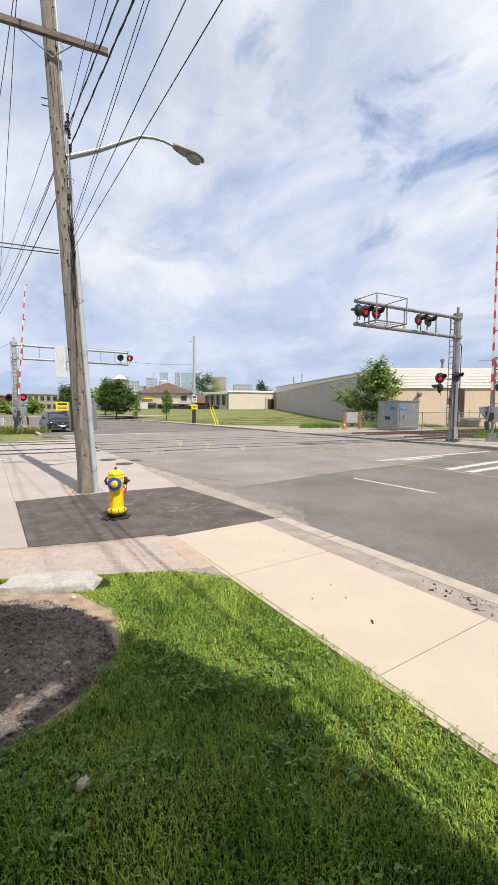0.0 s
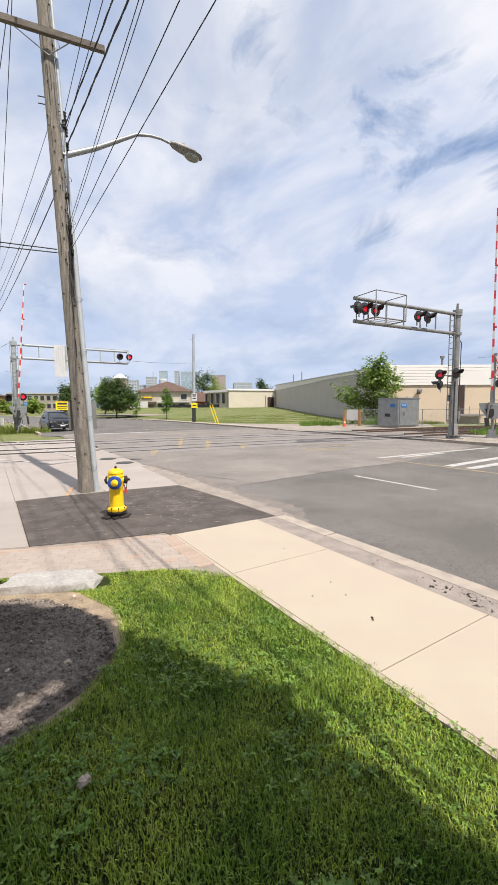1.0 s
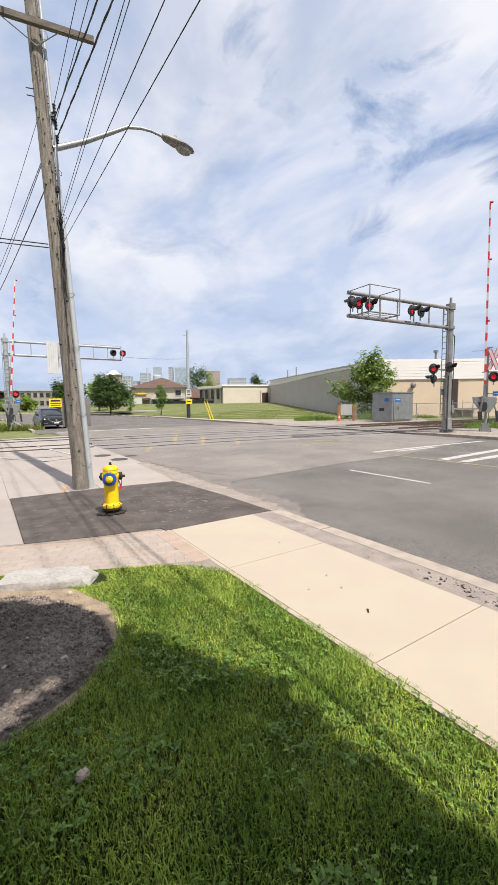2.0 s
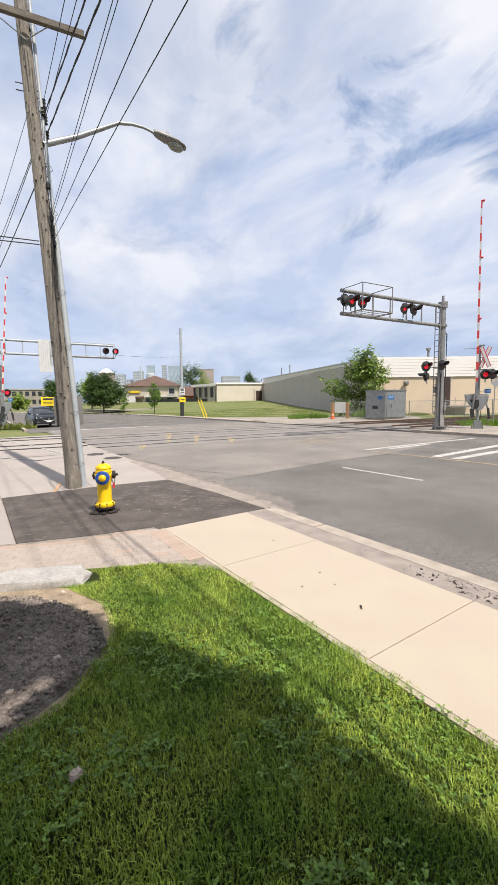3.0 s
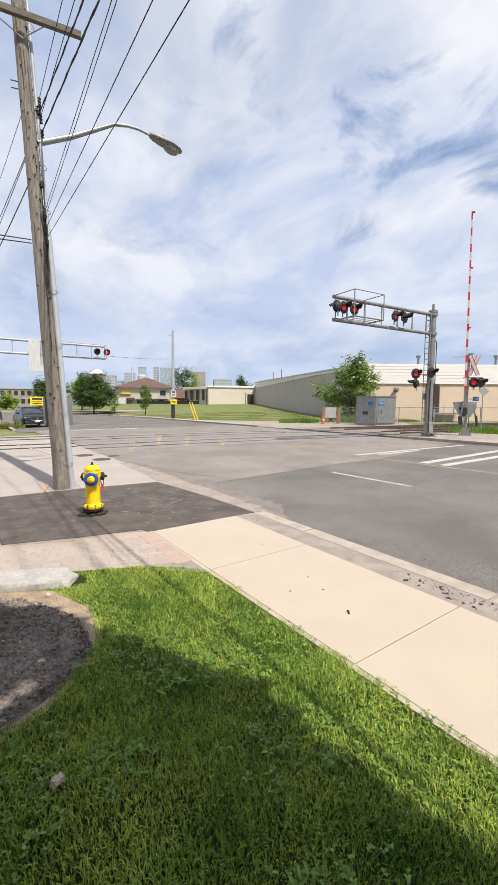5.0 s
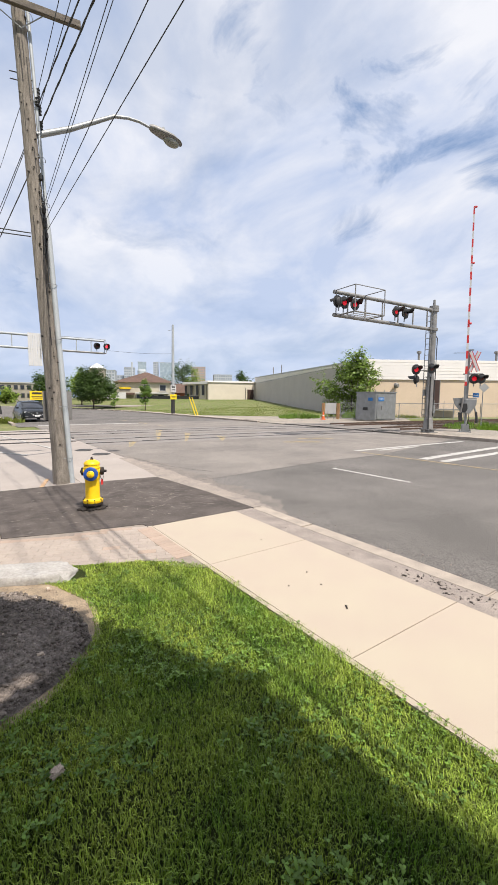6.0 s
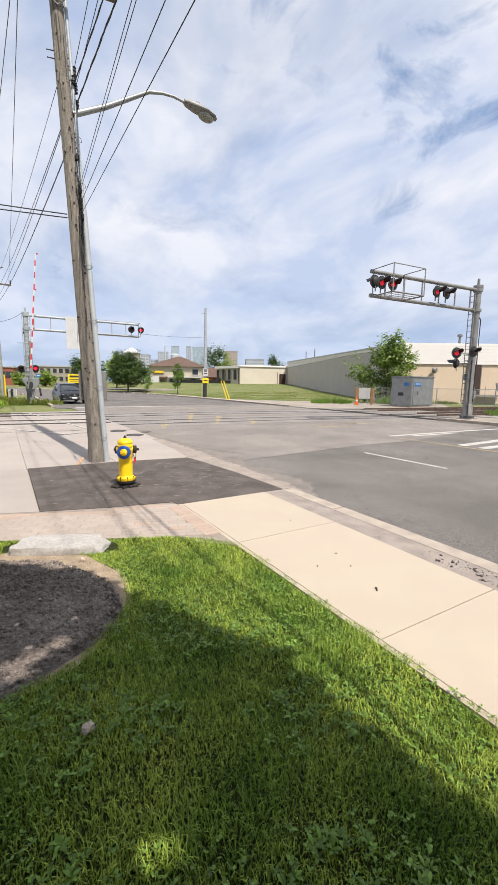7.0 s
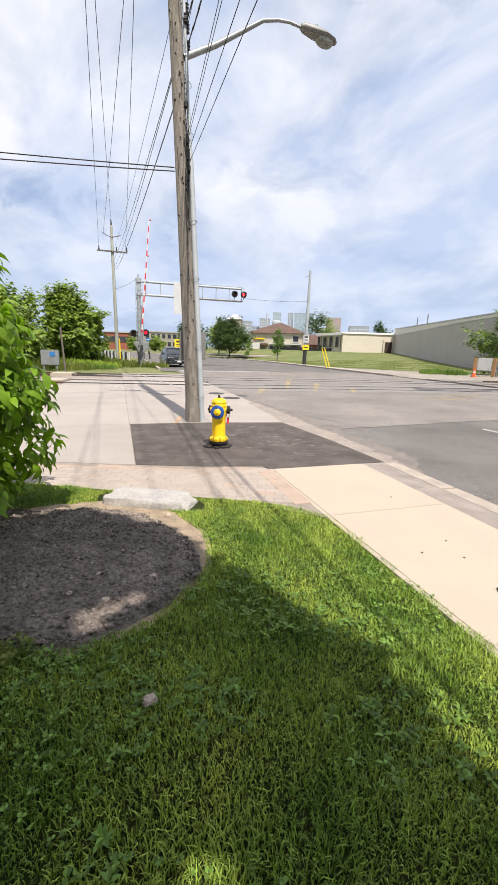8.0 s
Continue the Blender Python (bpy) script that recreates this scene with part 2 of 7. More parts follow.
M = dict(
    asphalt=mat("asphalt", (0.163, 0.15, 0.141), (0.113, 0.105, 0.0986), 0.9, 0.4, 70, 0.6, grain=0.6, height=0.008, spot=((0.0984, 0.0902, 0.0861), 2.5, 0.6, 0.5), spec=0.15),
    road_old=mat("old_road_asphalt", (0.231, 0.208, 0.188), (0.169, 0.153, 0.141), 0.92, 0.5, 60, 0.5, grain=0.4, height=0.006, spot=((0.14, 0.127, 0.118), 1.3, 0.58, 0.5), spec=0.15),
    patch=mat("asphalt_patch", (0.114, 0.0968, 0.088), (0.066, 0.0563, 0.051), 0.9, 2.2, 90, 0.5, grain=0.45, height=0.006, spot=((0.246, 0.226, 0.209), 9.0, 0.6, 0.4), spec=0.15),
    strip=mat("old_asphalt", (0.29, 0.246, 0.216), (0.198, 0.169, 0.151), 0.95, 3, 120, 0.6, grain=0.4, height=0.006),
    concrete=mat("concrete", (0.398, 0.343, 0.268), (0.382, 0.318, 0.258), 0.9, 1.3, 140, 0.12, grain=0.1, rnd=0.03, height=0.004),
    apron=mat("apron_concrete", (0.334, 0.293, 0.263), (0.289, 0.253, 0.227), 0.9, 0.8, 120, 0.15, grain=0.15, rnd=0.05, height=0.004),
    panel=mat("crossing_panel", (0.224, 0.202, 0.187), (0.176, 0.158, 0.146), 0.92, 0.7, 70, 0.3, grain=0.3, height=0.005),
    kerb=mat("kerb_concrete", (0.375, 0.32, 0.265), (0.275, 0.235, 0.2), 0.92, 4, 120, 0.3, grain=0.2, height=0.005),
    paver=mat("paver", (0.344, 0.289, 0.246), (0.304, 0.255, 0.22), 0.9, 2, 120, 0.25, grain=0.2, rnd=0.05, height=0.004),
    paver_red=mat("paver_red", (0.356, 0.268, 0.212), (0.317, 0.247, 0.198), 0.9, 2, 120, 0.25, grain=0.2, rnd=0.06, height=0.004),
    joint=mat("joint_sand", (0.275, 0.231, 0.194), None, 1.0, 8, 200, 0.2),
    white_line=mat("road_white", (0.476, 0.462, 0.433), (0.303, 0.289, 0.275), 0.8, 5, 70, 0.1, grain=0.25),
    yellow_line=mat("road_yellow", (0.347, 0.26, 0.122), (0.194, 0.166, 0.122), 0.8, 5, 70, 0.1, grain=0.3),
    orange_line=mat("faded_orange_paint", (0.50, 0.30, 0.15), (0.36, 0.26, 0.18), 0.9, 9, 60, 0.1, grain=0.25),
    crack=mat("tar", (0.0361, 0.0347, 0.0339), (0.0649, 0.0613, 0.0577), 0.8, 6, 60, 0.1),
    soil=mat("soil", (0.235, 0.198, 0.172), (0.145, 0.12, 0.104), 1.0, 5, 45, 0.9, grain=0.5, island=0.35, height=0.02, spec=0.15),
    pale_pole=mat("pale_pole_wood", (0.40, 0.41, 0.36), (0.30, 0.30, 0.26), 0.95, 3.0, 22, 0.3, stretch=(6, 6, 0.35)),
    soil_bed=mat("soil_bed", (0.205, 0.172, 0.150), (0.125, 0.104, 0.091), 1.0, 5, 45, 0.9, grain=0.5, height=0.02, spec=0.15),
    sand=mat("sandy_soil", (0.34, 0.262, 0.18), (0.24, 0.182, 0.125), 1.0, 7, 90, 0.6, grain=0.4, height=0.01),
    rock=mat("limestone", (0.39, 0.37, 0.35), (0.31, 0.29, 0.27), 0.9, 6, 40, 0.5, grain=0.2, height=0.01),
    # thatch colour darkened to put shade into the gaps between blades
    lawn_floor=mat("shaded_thatch", (0.018, 0.03, 0.006), (0.034, 0.038, 0.012), 1.0, 9, 120, 0.6, grain=0.5, height=0.02, spec=0.15),
    far_grass=mat("far_grass", (0.11, 0.138, 0.034), (0.17, 0.165, 0.062), 1.0, 0.18, 3.0, 0.5, grain=0.3, height=0.05),
    gravel=mat("gravel", (0.303, 0.26, 0.216), (0.216, 0.194, 0.166), 1.0, 0.5, 9, 0.6, grain=0.35, height=0.03),
    ballast=mat("ballast", (0.156, 0.127, 0.111), (0.0984, 0.0779, 0.0656), 1.0, 1.2, 14, 0.9, grain=0.5, height=0.04),
    rail=mat("rail_steel", (0.115, 0.0697, 0.0492), (0.0738, 0.0492, 0.0369), 0.6, 3, 40, 0.2, metal=0.4),
    rail_top=mat("rail_top", (0.279, 0.262, 0.246), (0.197, 0.18, 0.164), 0.35, 3, 40, 0.1, metal=0.8),
    groove=mat("rubber_groove", (0.0615, 0.0558, 0.0525), None, 0.9, 4, 40, 0.2),
    tie=mat("tie_wood", (0.082, 0.0615, 0.0492), None, 1.0, 4, 30, 0.4),
    pole_wood=mat("pole_wood", (0.26, 0.227, 0.191), (0.144, 0.124, 0.102), 0.95, 3.0, 22, 0.8, grain=0.4, stretch=(9, 9, 0.35), height=0.02),
    old_wood=mat("grey_wood", (0.164, 0.139, 0.115), (0.0984, 0.082, 0.0697), 0.95, 3.0, 22, 0.5, grain=0.4, stretch=(1, 6, 6), height=0.01),
    post_wood=mat("post_wood", (0.344, 0.205, 0.0984), (0.246, 0.139, 0.0656), 0.9, 4, 30, 0.4, stretch=(5, 5, 0.5)),
    conduit=mat("grey_plastic", (0.361, 0.383, 0.397), (0.303, 0.325, 0.339), 0.5, 2, 50, 0.05, grain=0.08),
    bowl=mat("cloudy_glass", (0.27, 0.265, 0.235), (0.21, 0.205, 0.18), 0.22, 8, 60, 0.05, grain=0.15),
    galv=mat("galvanised", (0.303, 0.311, 0.311), (0.238, 0.242, 0.242), 0.5, 2.5, 40, 0.05, metal=0.55, grain=0.12),
    mast_steel=mat("mast_steel", (0.27, 0.265, 0.26), (0.20, 0.196, 0.192), 0.55, 2.5, 40, 0.05, metal=0.45, grain=0.15),
    dust_thin=mat("thin_road_dust", (0.216, 0.188, 0.167), (0.158, 0.143, 0.132), 1.0, 2.5, 60, 0.4, grain=0.45, height=0.005, spec=0.15),
    dust=mat("road_dust", (0.29, 0.246, 0.209), (0.211, 0.182, 0.16), 1.0, 2.5, 60, 0.4, grain=0.4, height=0.005),
    steel=mat("weathered_steel", (0.246, 0.238, 0.23), (0.18, 0.172, 0.164), 0.6, 3, 40, 0.1, metal=0.4, grain=0.15),
    black=mat("black_paint", (0.018, 0.018, 0.0197), (0.0287, 0.0279, 0.0279), 0.6, 4, 60, 0.05),
    cable=mat("cable", (0.0246, 0.0246, 0.0262), (0.041, 0.041, 0.041), 0.7, 4, 60, 0.0),
    yellow=mat("yellow_enamel", (0.92, 0.60, 0.008), (0.85, 0.53, 0.006), 0.42, 6, 80, 0.06, grain=0.07),
    blue=mat("blue_enamel", (0.02, 0.085, 0.36), (0.015, 0.06, 0.27), 0.42, 8, 80, 0.06, grain=0.08),
    pebble=mat("pebble", (0.541, 0.435, 0.344), (0.41, 0.328, 0.262), 0.9, 12, 90, 0.4),
    # tower windows, with distance haze put into the colour
    tower_window=mat("hazy_window", (0.246, 0.279, 0.328), None, 0.4, 0.05, 0.4, 0.0, grain=0.1),
    rust=mat("dark_iron", (0.0451, 0.0344, 0.0287), (0.0246, 0.0213, 0.0197), 0.8, 12, 80, 0.4, metal=0.3),
    red_paint=mat("red_reflective", (0.55, 0.03, 0.03), (0.48, 0.03, 0.03), 0.5, 6, 60, 0.0, grain=0.08),
    white_paint=mat("white_paint", (0.563, 0.555, 0.548), (0.505, 0.498, 0.491), 0.5, 4, 50, 0.03, grain=0.05),
    white_panel=mat("white_siding", (0.757, 0.722, 0.695), (0.739, 0.704, 0.678), 0.6, 0.6, 20, 0.03, grain=0.04),
    cream=mat("cream_stucco", (0.598, 0.475, 0.352), (0.546, 0.431, 0.321), 0.85, 0.5, 20, 0.08, grain=0.07),
    grey_wall=mat("grey_block", (0.70, 0.66, 0.62), (0.66, 0.62, 0.58), 0.9, 0.4, 9, 0.1, grain=0.06),
    beige=mat("beige_wall", (0.581, 0.524, 0.431), (0.537, 0.484, 0.396), 0.85, 0.5, 9, 0.05, grain=0.05),
    trim=mat("metal_trim", (0.394, 0.394, 0.385), (0.344, 0.344, 0.336), 0.5, 1, 20, 0.02, grain=0.05),
    shingle=mat("brown_shingle", (0.123, 0.0738, 0.0574), (0.0902, 0.0574, 0.0451), 0.95, 1, 6, 0.2),
    house_wall=mat("house_render", (0.476, 0.433, 0.339), (0.433, 0.39, 0.303), 0.9, 0.6, 8, 0.05, grain=0.05),
    brick_red=mat("red_brick", (0.279, 0.0902, 0.0574), (0.221, 0.0738, 0.0492), 0.9, 0.7, 6, 0.1, grain=0.1),
    stone_wall=mat("old_stone", (0.328, 0.295, 0.246), (0.271, 0.246, 0.205), 0.9, 0.7, 6, 0.1, grain=0.1),
    glass=mat("dark_glass", (0.0246, 0.0287, 0.0369), (0.041, 0.0451, 0.0533), 0.12, 0.5, 5, 0.0, grain=0.1),
    # distance haze is put into these three tower colours by paling them
    hazed_glass=mat("hazed_glass", (0.279, 0.344, 0.41), (0.344, 0.402, 0.451), 0.25, 0.02, 0.2, 0.0, grain=0.1),
    tower=mat("hazed_concrete", (0.426, 0.451, 0.492), (0.377, 0.402, 0.443), 0.9, 0.02, 0.2, 0.0, grain=0.05),
    hazed_brick=mat("hazed_brick", (0.426, 0.312, 0.271), (0.377, 0.279, 0.246), 0.9, 0.02, 0.2, 0.0, grain=0.05),
    door_brown=mat("brown_door", (0.0492, 0.0246, 0.018), None, 0.6, 2, 30, 0.05),
    car_paint=mat("car_paint", (0.032, 0.036, 0.042), (0.038, 0.042, 0.048), 0.22, 3, 30, 0.0, metal=0.5, grain=0.03),
    car_black=mat("car_trim", (0.0123, 0.0123, 0.0131), None, 0.5, 5, 50, 0.0),
    tyre=mat("tyre", (0.0164, 0.0164, 0.0164), None, 0.85, 10, 60, 0.1),
    chrome=mat("bright_metal", (0.492, 0.492, 0.492), None, 0.25, 4, 40, 0.0, metal=0.9, grain=0.05),
    sign_yellow=mat("sign_yellow", (0.85, 0.62, 0.01), (0.8, 0.56, 0.01), 0.5, 4, 40, 0.0, grain=0.04),
    sign_blue=mat("sign_blue", (0.0246, 0.164, 0.451), None, 0.5, 4, 40, 0.0, grain=0.05),
    cone=mat("cone_orange", (0.75, 0.12, 0.02), None, 0.6, 4, 40, 0.0, grain=0.1),
    lens_dark=mat("dark_red_lens", (0.07, 0.006, 0.006), (0.05, 0.005, 0.005), 0.3, 8, 40, 0.0, grain=0.1),
    bark=mat("bark", (0.0902, 0.0697, 0.0533), (0.0492, 0.0394, 0.0312), 1.0, 6, 40, 0.7, stretch=(3, 3, 0.5), height=0.02),
    grass=leaf_mat("grass_blade", (0.100, 0.190, 0.020), (0.355, 0.43, 0.075), 0.14, 0.42, 0.5),
    clover=leaf_mat("clover", (0.155, 0.25, 0.045), (0.09, 0.165, 0.024), 0.14, 0.42, 0.45),
    weed=leaf_mat("weed", (0.112, 0.158, 0.03), (0.18, 0.188, 0.0525), 0.35),
    leaf=leaf_mat("shrub_leaf", (0.125, 0.225, 0.016), (0.185, 0.295, 0.025), 0.45, 0.4),
    leaf_shade=leaf_mat("shade_leaf", (0.0528, 0.106, 0.0132), (0.0704, 0.132, 0.0176), 0.12),
    leaf_tree=leaf_mat("tree_leaf", (0.21, 0.30, 0.04), (0.27, 0.335, 0.052), 0.35),
    leaf_dark=leaf_mat("maple_leaf", (0.034, 0.066, 0.013), (0.058, 0.098, 0.019), 0.25),
    leaf_bush=leaf_mat("bush_leaf", (0.12, 0.19, 0.04), (0.18, 0.24, 0.06), 0.35, 0.45, 0.6),
    leaf_wild=leaf_mat("wild_leaf", (0.14, 0.215, 0.034), (0.20, 0.26, 0.046), 0.35, 0.5, 0.5),
    leaf_young=leaf_mat("young_leaf", (0.114, 0.194, 0.044), (0.15, 0.22, 0.0528), 0.4),
)


def glow(name, colour, strength):
    m = bpy.data.materials.new(name)
    m.use_nodes = True
    b = m.node_tree.nodes["Principled BSDF"]
    b.inputs["Base Color"].default_value = (*colour, 1)
    b.inputs["Emission Color"].default_value = (*colour, 1)
    b.inputs["Emission Strength"].default_value = strength
    b.inputs["Roughness"].default_value = 0.3
    return m


M["lamp_red"] = glow("lit_red_lens", (1.0, 0.02, 0.05), 0.95)
M["lamp_dim"] = glow("glowing_red_lens", (0.75, 0.012, 0.03), 0.35)
M["headlamp"] = glow("daytime_lamp", (0.8, 0.8, 0.8), 0.15)


# ---- mesh helpers ----
def box(bm, c, s, rz=0.0, bevel=0.0, m=None):
    g = bmesh.ops.create_cube(bm, size=1.0, matrix=(m or Matrix()) @ Matrix.Translation(c) @ Matrix.Rotation(rz, 4, "Z") @ Matrix.Diagonal((*s, 1)))
    if bevel:
        es = list({e for v in g["verts"] for e in v.link_edges})
        bmesh.ops.bevel(bm, geom=es, offset=bevel, segments=2, affect="EDGES", clamp_overlap=True)
    return bm


def rod(bm, a, b, r0, r1=None, seg=12, cap=True):
    a, b = Vector(a), Vector(b)
    d = b - a
    q = d.to_track_quat("Z", "Y").to_matrix().to_4x4()
    bmesh.ops.create_cone(bm, cap_ends=cap, segments=seg, radius1=r0, radius2=r0 if r1 is None else r1, depth=d.length, matrix=Matrix.Translation((a + b) / 2) @ q)
    return bm


def tube(bm, pts, r, seg=8):
    pts = [Vector(p) for p in pts]
    rings = []
    for i, p in enumerate(pts):
        t = (pts[min(i + 1, len(pts) - 1)] - pts[max(i - 1, 0)]).normalized()
        q = t.to_track_quat("Z", "Y")
        rr = r[i] if isinstance(r, (list, tuple)) else r
        rings.append([bm.verts.new(p + q @ Vector((rr * math.cos(k * math.tau / seg), rr * math.sin(k * math.tau / seg), 0))) for k in range(seg)])
    for a, b in zip(rings, rings[1:]):
        for k in range(seg):
            bm.faces.new((a[k], a[(k + 1) % seg], b[(k + 1) % seg], b[k]))
    bm.faces.new(rings[0][::-1])
    bm.faces.new(rings[-1])
    return bm


def lathe(bm, prof, seg=24, m=None):
    """A turned shape from (radius, height) pairs."""
    m = m or Matrix()
    rings = [[bm.verts.new(m @ Vector((r * math.cos(k * math.tau / seg), r * math.sin(k * math.tau / seg), z))) for k in range(seg)] for r, z in prof]
    for a, b in zip(rings, rings[1:]):
        for k in range(seg):
            bm.faces.new((a[k], a[(k + 1) % seg], b[(k + 1) % seg], b[k]))
    bm.faces.new(rings[0][::-1])
    bm.faces.new(rings[-1])
    return bm


def prism(bm, poly, z0, z1):
    """An upright block over a polygon in plan."""
    lo, hi = [bm.verts.new((x, y, z0)) for x, y in poly], [bm.verts.new((x, y, z1)) for x, y in poly]
    n = len(poly)
    for k in range(n):
        bm.faces.new((lo[k], lo[(k + 1) % n], hi[(k + 1) % n], hi[k]))
    bm.faces.new(lo[::-1])
    bm.faces.new(hi)
    bmesh.ops.recalc_face_normals(bm, faces=bm.faces)
    return bm


def mesh_of(name, bm, material, smooth=False):
    me = bpy.data.meshes.new(name)
    bm.to_mesh(me)
    bm.free()
    me.materials.append(material)
    if smooth:
        me.shade_smooth()
        me.set_sharp_from_angle(angle=radians(40))
    return me


def part(name, bm, material, parent, label="", smooth=False):
    ob = new(name, mesh_of(name, bm, material, smooth))
    ob.parent = parent
    return tagged(ob, label)


def thing(name, label, category, m=None, group="", kind=""):
    ob = new(name)
    ob.empty_display_size = 0.2
    ob.matrix_world = m or Matrix()
    return tagged(ob, label, category, group, kind)


def solid(name, bm, material, label="", category="", group="", kind="", smooth=False):
    return tagged(new(name, mesh_of(name, bm, material, smooth)), label, category, group, kind)


def pydata(name, verts, faces, material, smooth=False):
    me = bpy.data.meshes.new(name)
    me.from_pydata(verts, [], faces)
    me.materials.append(material)
    if smooth:
        me.shade_smooth()
    return me


B = bmesh.new


def sstep(a, b, v):
    t = np.clip((v - a) / (b - a), 0, 1)
    return t * t * (3 - 2 * t)


# ---- the ground and the street ----
def rise(x, y):
    """Height of the land: level by the street, rising beyond the far verge."""
    d = np.hypot(x, y)
    return -0.16 + 1.45 * sstep(38, 112, d) * sstep(17, 30, x) + 0.5 * sstep(60, 140, d)


TRACK_SLOPE = -0.15
TRACKS = (19.1, 14.75)


def road_x(y):
    """Shift of the street, which bends beyond the crossing."""
    return -np.maximum(y - 45, 0) ** 2 / 150.0


def sheet(name, xs, ys, zf, material, shift=None):
    verts, faces = [], []
    for y in ys:
        for x in xs:
            px = x + (shift(y) if shift else 0)
            verts.append((float(px), float(y), float(zf(px, y))))
    n = len(xs)
    for j in range(len(ys) - 1):
        for i in range(n - 1):
            faces.append((j * n + i, j * n + i + 1, (j + 1) * n + i + 1, (j + 1) * n + i))
    return new(name, pydata(name, verts, faces, material, True))


gx = np.concatenate((-np.geomspace(1600, 22, 16), np.linspace(-20, 120, 71), np.geomspace(125, 1600, 16)))
gy = np.concatenate((-np.geomspace(1600, 22, 14), np.linspace(-20, 150, 86), np.geomspace(156, 1600, 16)))
tagged(sheet("ground", gx, gy, rise, M["far_grass"]), "wide level ground of rough green grass", "ground", kind="structure")

tagged(sheet("road", np.linspace(1.86, 17.5, 9), np.concatenate((np.linspace(-60, 45, 50), np.linspace(47, 135, 45))), lambda x, y: max(float(rise(x, y)) + 0.03, -0.13) + 0.045 * math.cos((x - road_x(y) - 9.7) / 7.8 * 1.5), M["asphalt"], road_x),
       "worn grey asphalt street with faded markings", "road", kind="structure")


def road_z(x, y):
    return max(float(rise(x, y)) + 0.03, -0.13) + 0.045 * math.cos((x - float(road_x(y)) - 9.7) / 7.8 * 1.5)


# kerbs: near one in lengths, far one broken by the railway
def kerb_run(name, x0, x1, y0, y1, z, label):
    k = thing(name, label, "kerb", kind="structure")
    y = y0
    while y < y1 - 0.05:
        ln = min(2.4, y1 - y)
        xa = float(road_x(y + ln / 2))
        b = box(B(), ((x0 + x1) / 2 + xa, y + ln / 2, z - 0.15), (x1 - x0, ln - 0.006, 0.3), 0, 0.014)
        part("kerb_stone", b, M["kerb"], k)
        y += ln
    return k


kerb_run("kerb_near", 1.66, 1.89, -14, 1.58, 0.0, "pale concrete kerb, chipped and nearly flush, beside the street")
kerb_run("kerb_far", 17.3, 17.55, -30, 9.6, 0.02, "pale concrete kerb on the far side of the street")
kerb_run("kerb_verge", 17.3, 17.55, 22.5, 90, 0.0, "pale concrete kerb along the grass verge")
tagged(sheet("road_mouth", np.linspace(0.95, 1.86, 3), np.linspace(25.5, 60, 16), road_z, M["asphalt"], road_x), "worn asphalt edge of the street beyond the crossing", "road", kind="structure")
kerb_run("kerb_corner", 0.8, 1.03, 27.5, 60, 0.0, "pale concrete kerb beyond the railway crossing")

# sidewalk slabs
walkway = thing("sidewalk", "clean cream concrete sidewalk beside the lawn", "sidewalk", kind="structure")
for y0, y1 in ((-13.3, -11.4), (-11.4, -9.5), (-9.5, -7.6), (-7.6, -5.7), (-5.7, -3.8), (-3.8, -1.9), (-1.9, 0.0), (0.0, 1.58)):
    part("slab", box(B(), (0.675, (y0 + y1) / 2, -0.05), (1.35, y1 - y0 - 0.007, 0.1), 0, 0.002), M["concrete"], walkway)
part("edge_strip", box(B(), (-0.02, -6, -0.055), (0.05, 15.2, 0.1)), M["concrete"], walkway)
solid("boulevard_strip", box(B(), (1.512, -6.3, -0.062), (0.318, 15.75, 0.12)), M["strip"], "narrow strip of crumbling old asphalt", "pavement", kind="structure")
pebbles = B()
for i in range(700):
    y = random.uniform(-4, 1.6)
    x = random.choice((random.uniform(1.36, 1.63), 1.9 + 0.12 * random.expovariate(1.0), 1.9 + 0.2 * random.expovariate(1.0)))
    r = random.uniform(0.002, 0.007) if random.random() < 0.93 else 0.011
    bmesh.ops.create_icosphere(pebbles, subdivisions=1, radius=r, matrix=Matrix.Translation((x, y, (-0.005 if x < 1.64 else -0.075) + r * 0.4)) @ Matrix.Diagonal((1, random.uniform(0.7, 1.3), 0.7, 1)))
solid("loose_stones", pebbles, M["dust"], "loose grit and small stones along the kerb", "gravel", kind="stuff")

grit = B()
for i in range(420):
    y = random.uniform(-3.6, 1.2) if i % 3 else random.gauss(-1.9, 0.5)
    x = 1.9 + 0.05 * random.expovariate(1.0) if i % 3 else random.uniform(1.4, 1.64)
    r = random.uniform(0.003, 0.009) if random.random() < 0.9 else 0.014
    bmesh.ops.create_icosphere(grit, subdivisions=1, radius=r, matrix=Matrix.Translation((x, y, (0.0 if x < 1.65 else -0.075) + r * 0.4)) @ Matrix.Rotation(i, 4, "Z") @ Matrix.Diagonal((1.3, 0.8, 0.7, 1)))
solid("dark_grit", grit, M["patch"], "dark crumbs of asphalt along the kerb", "gravel", kind="stuff")

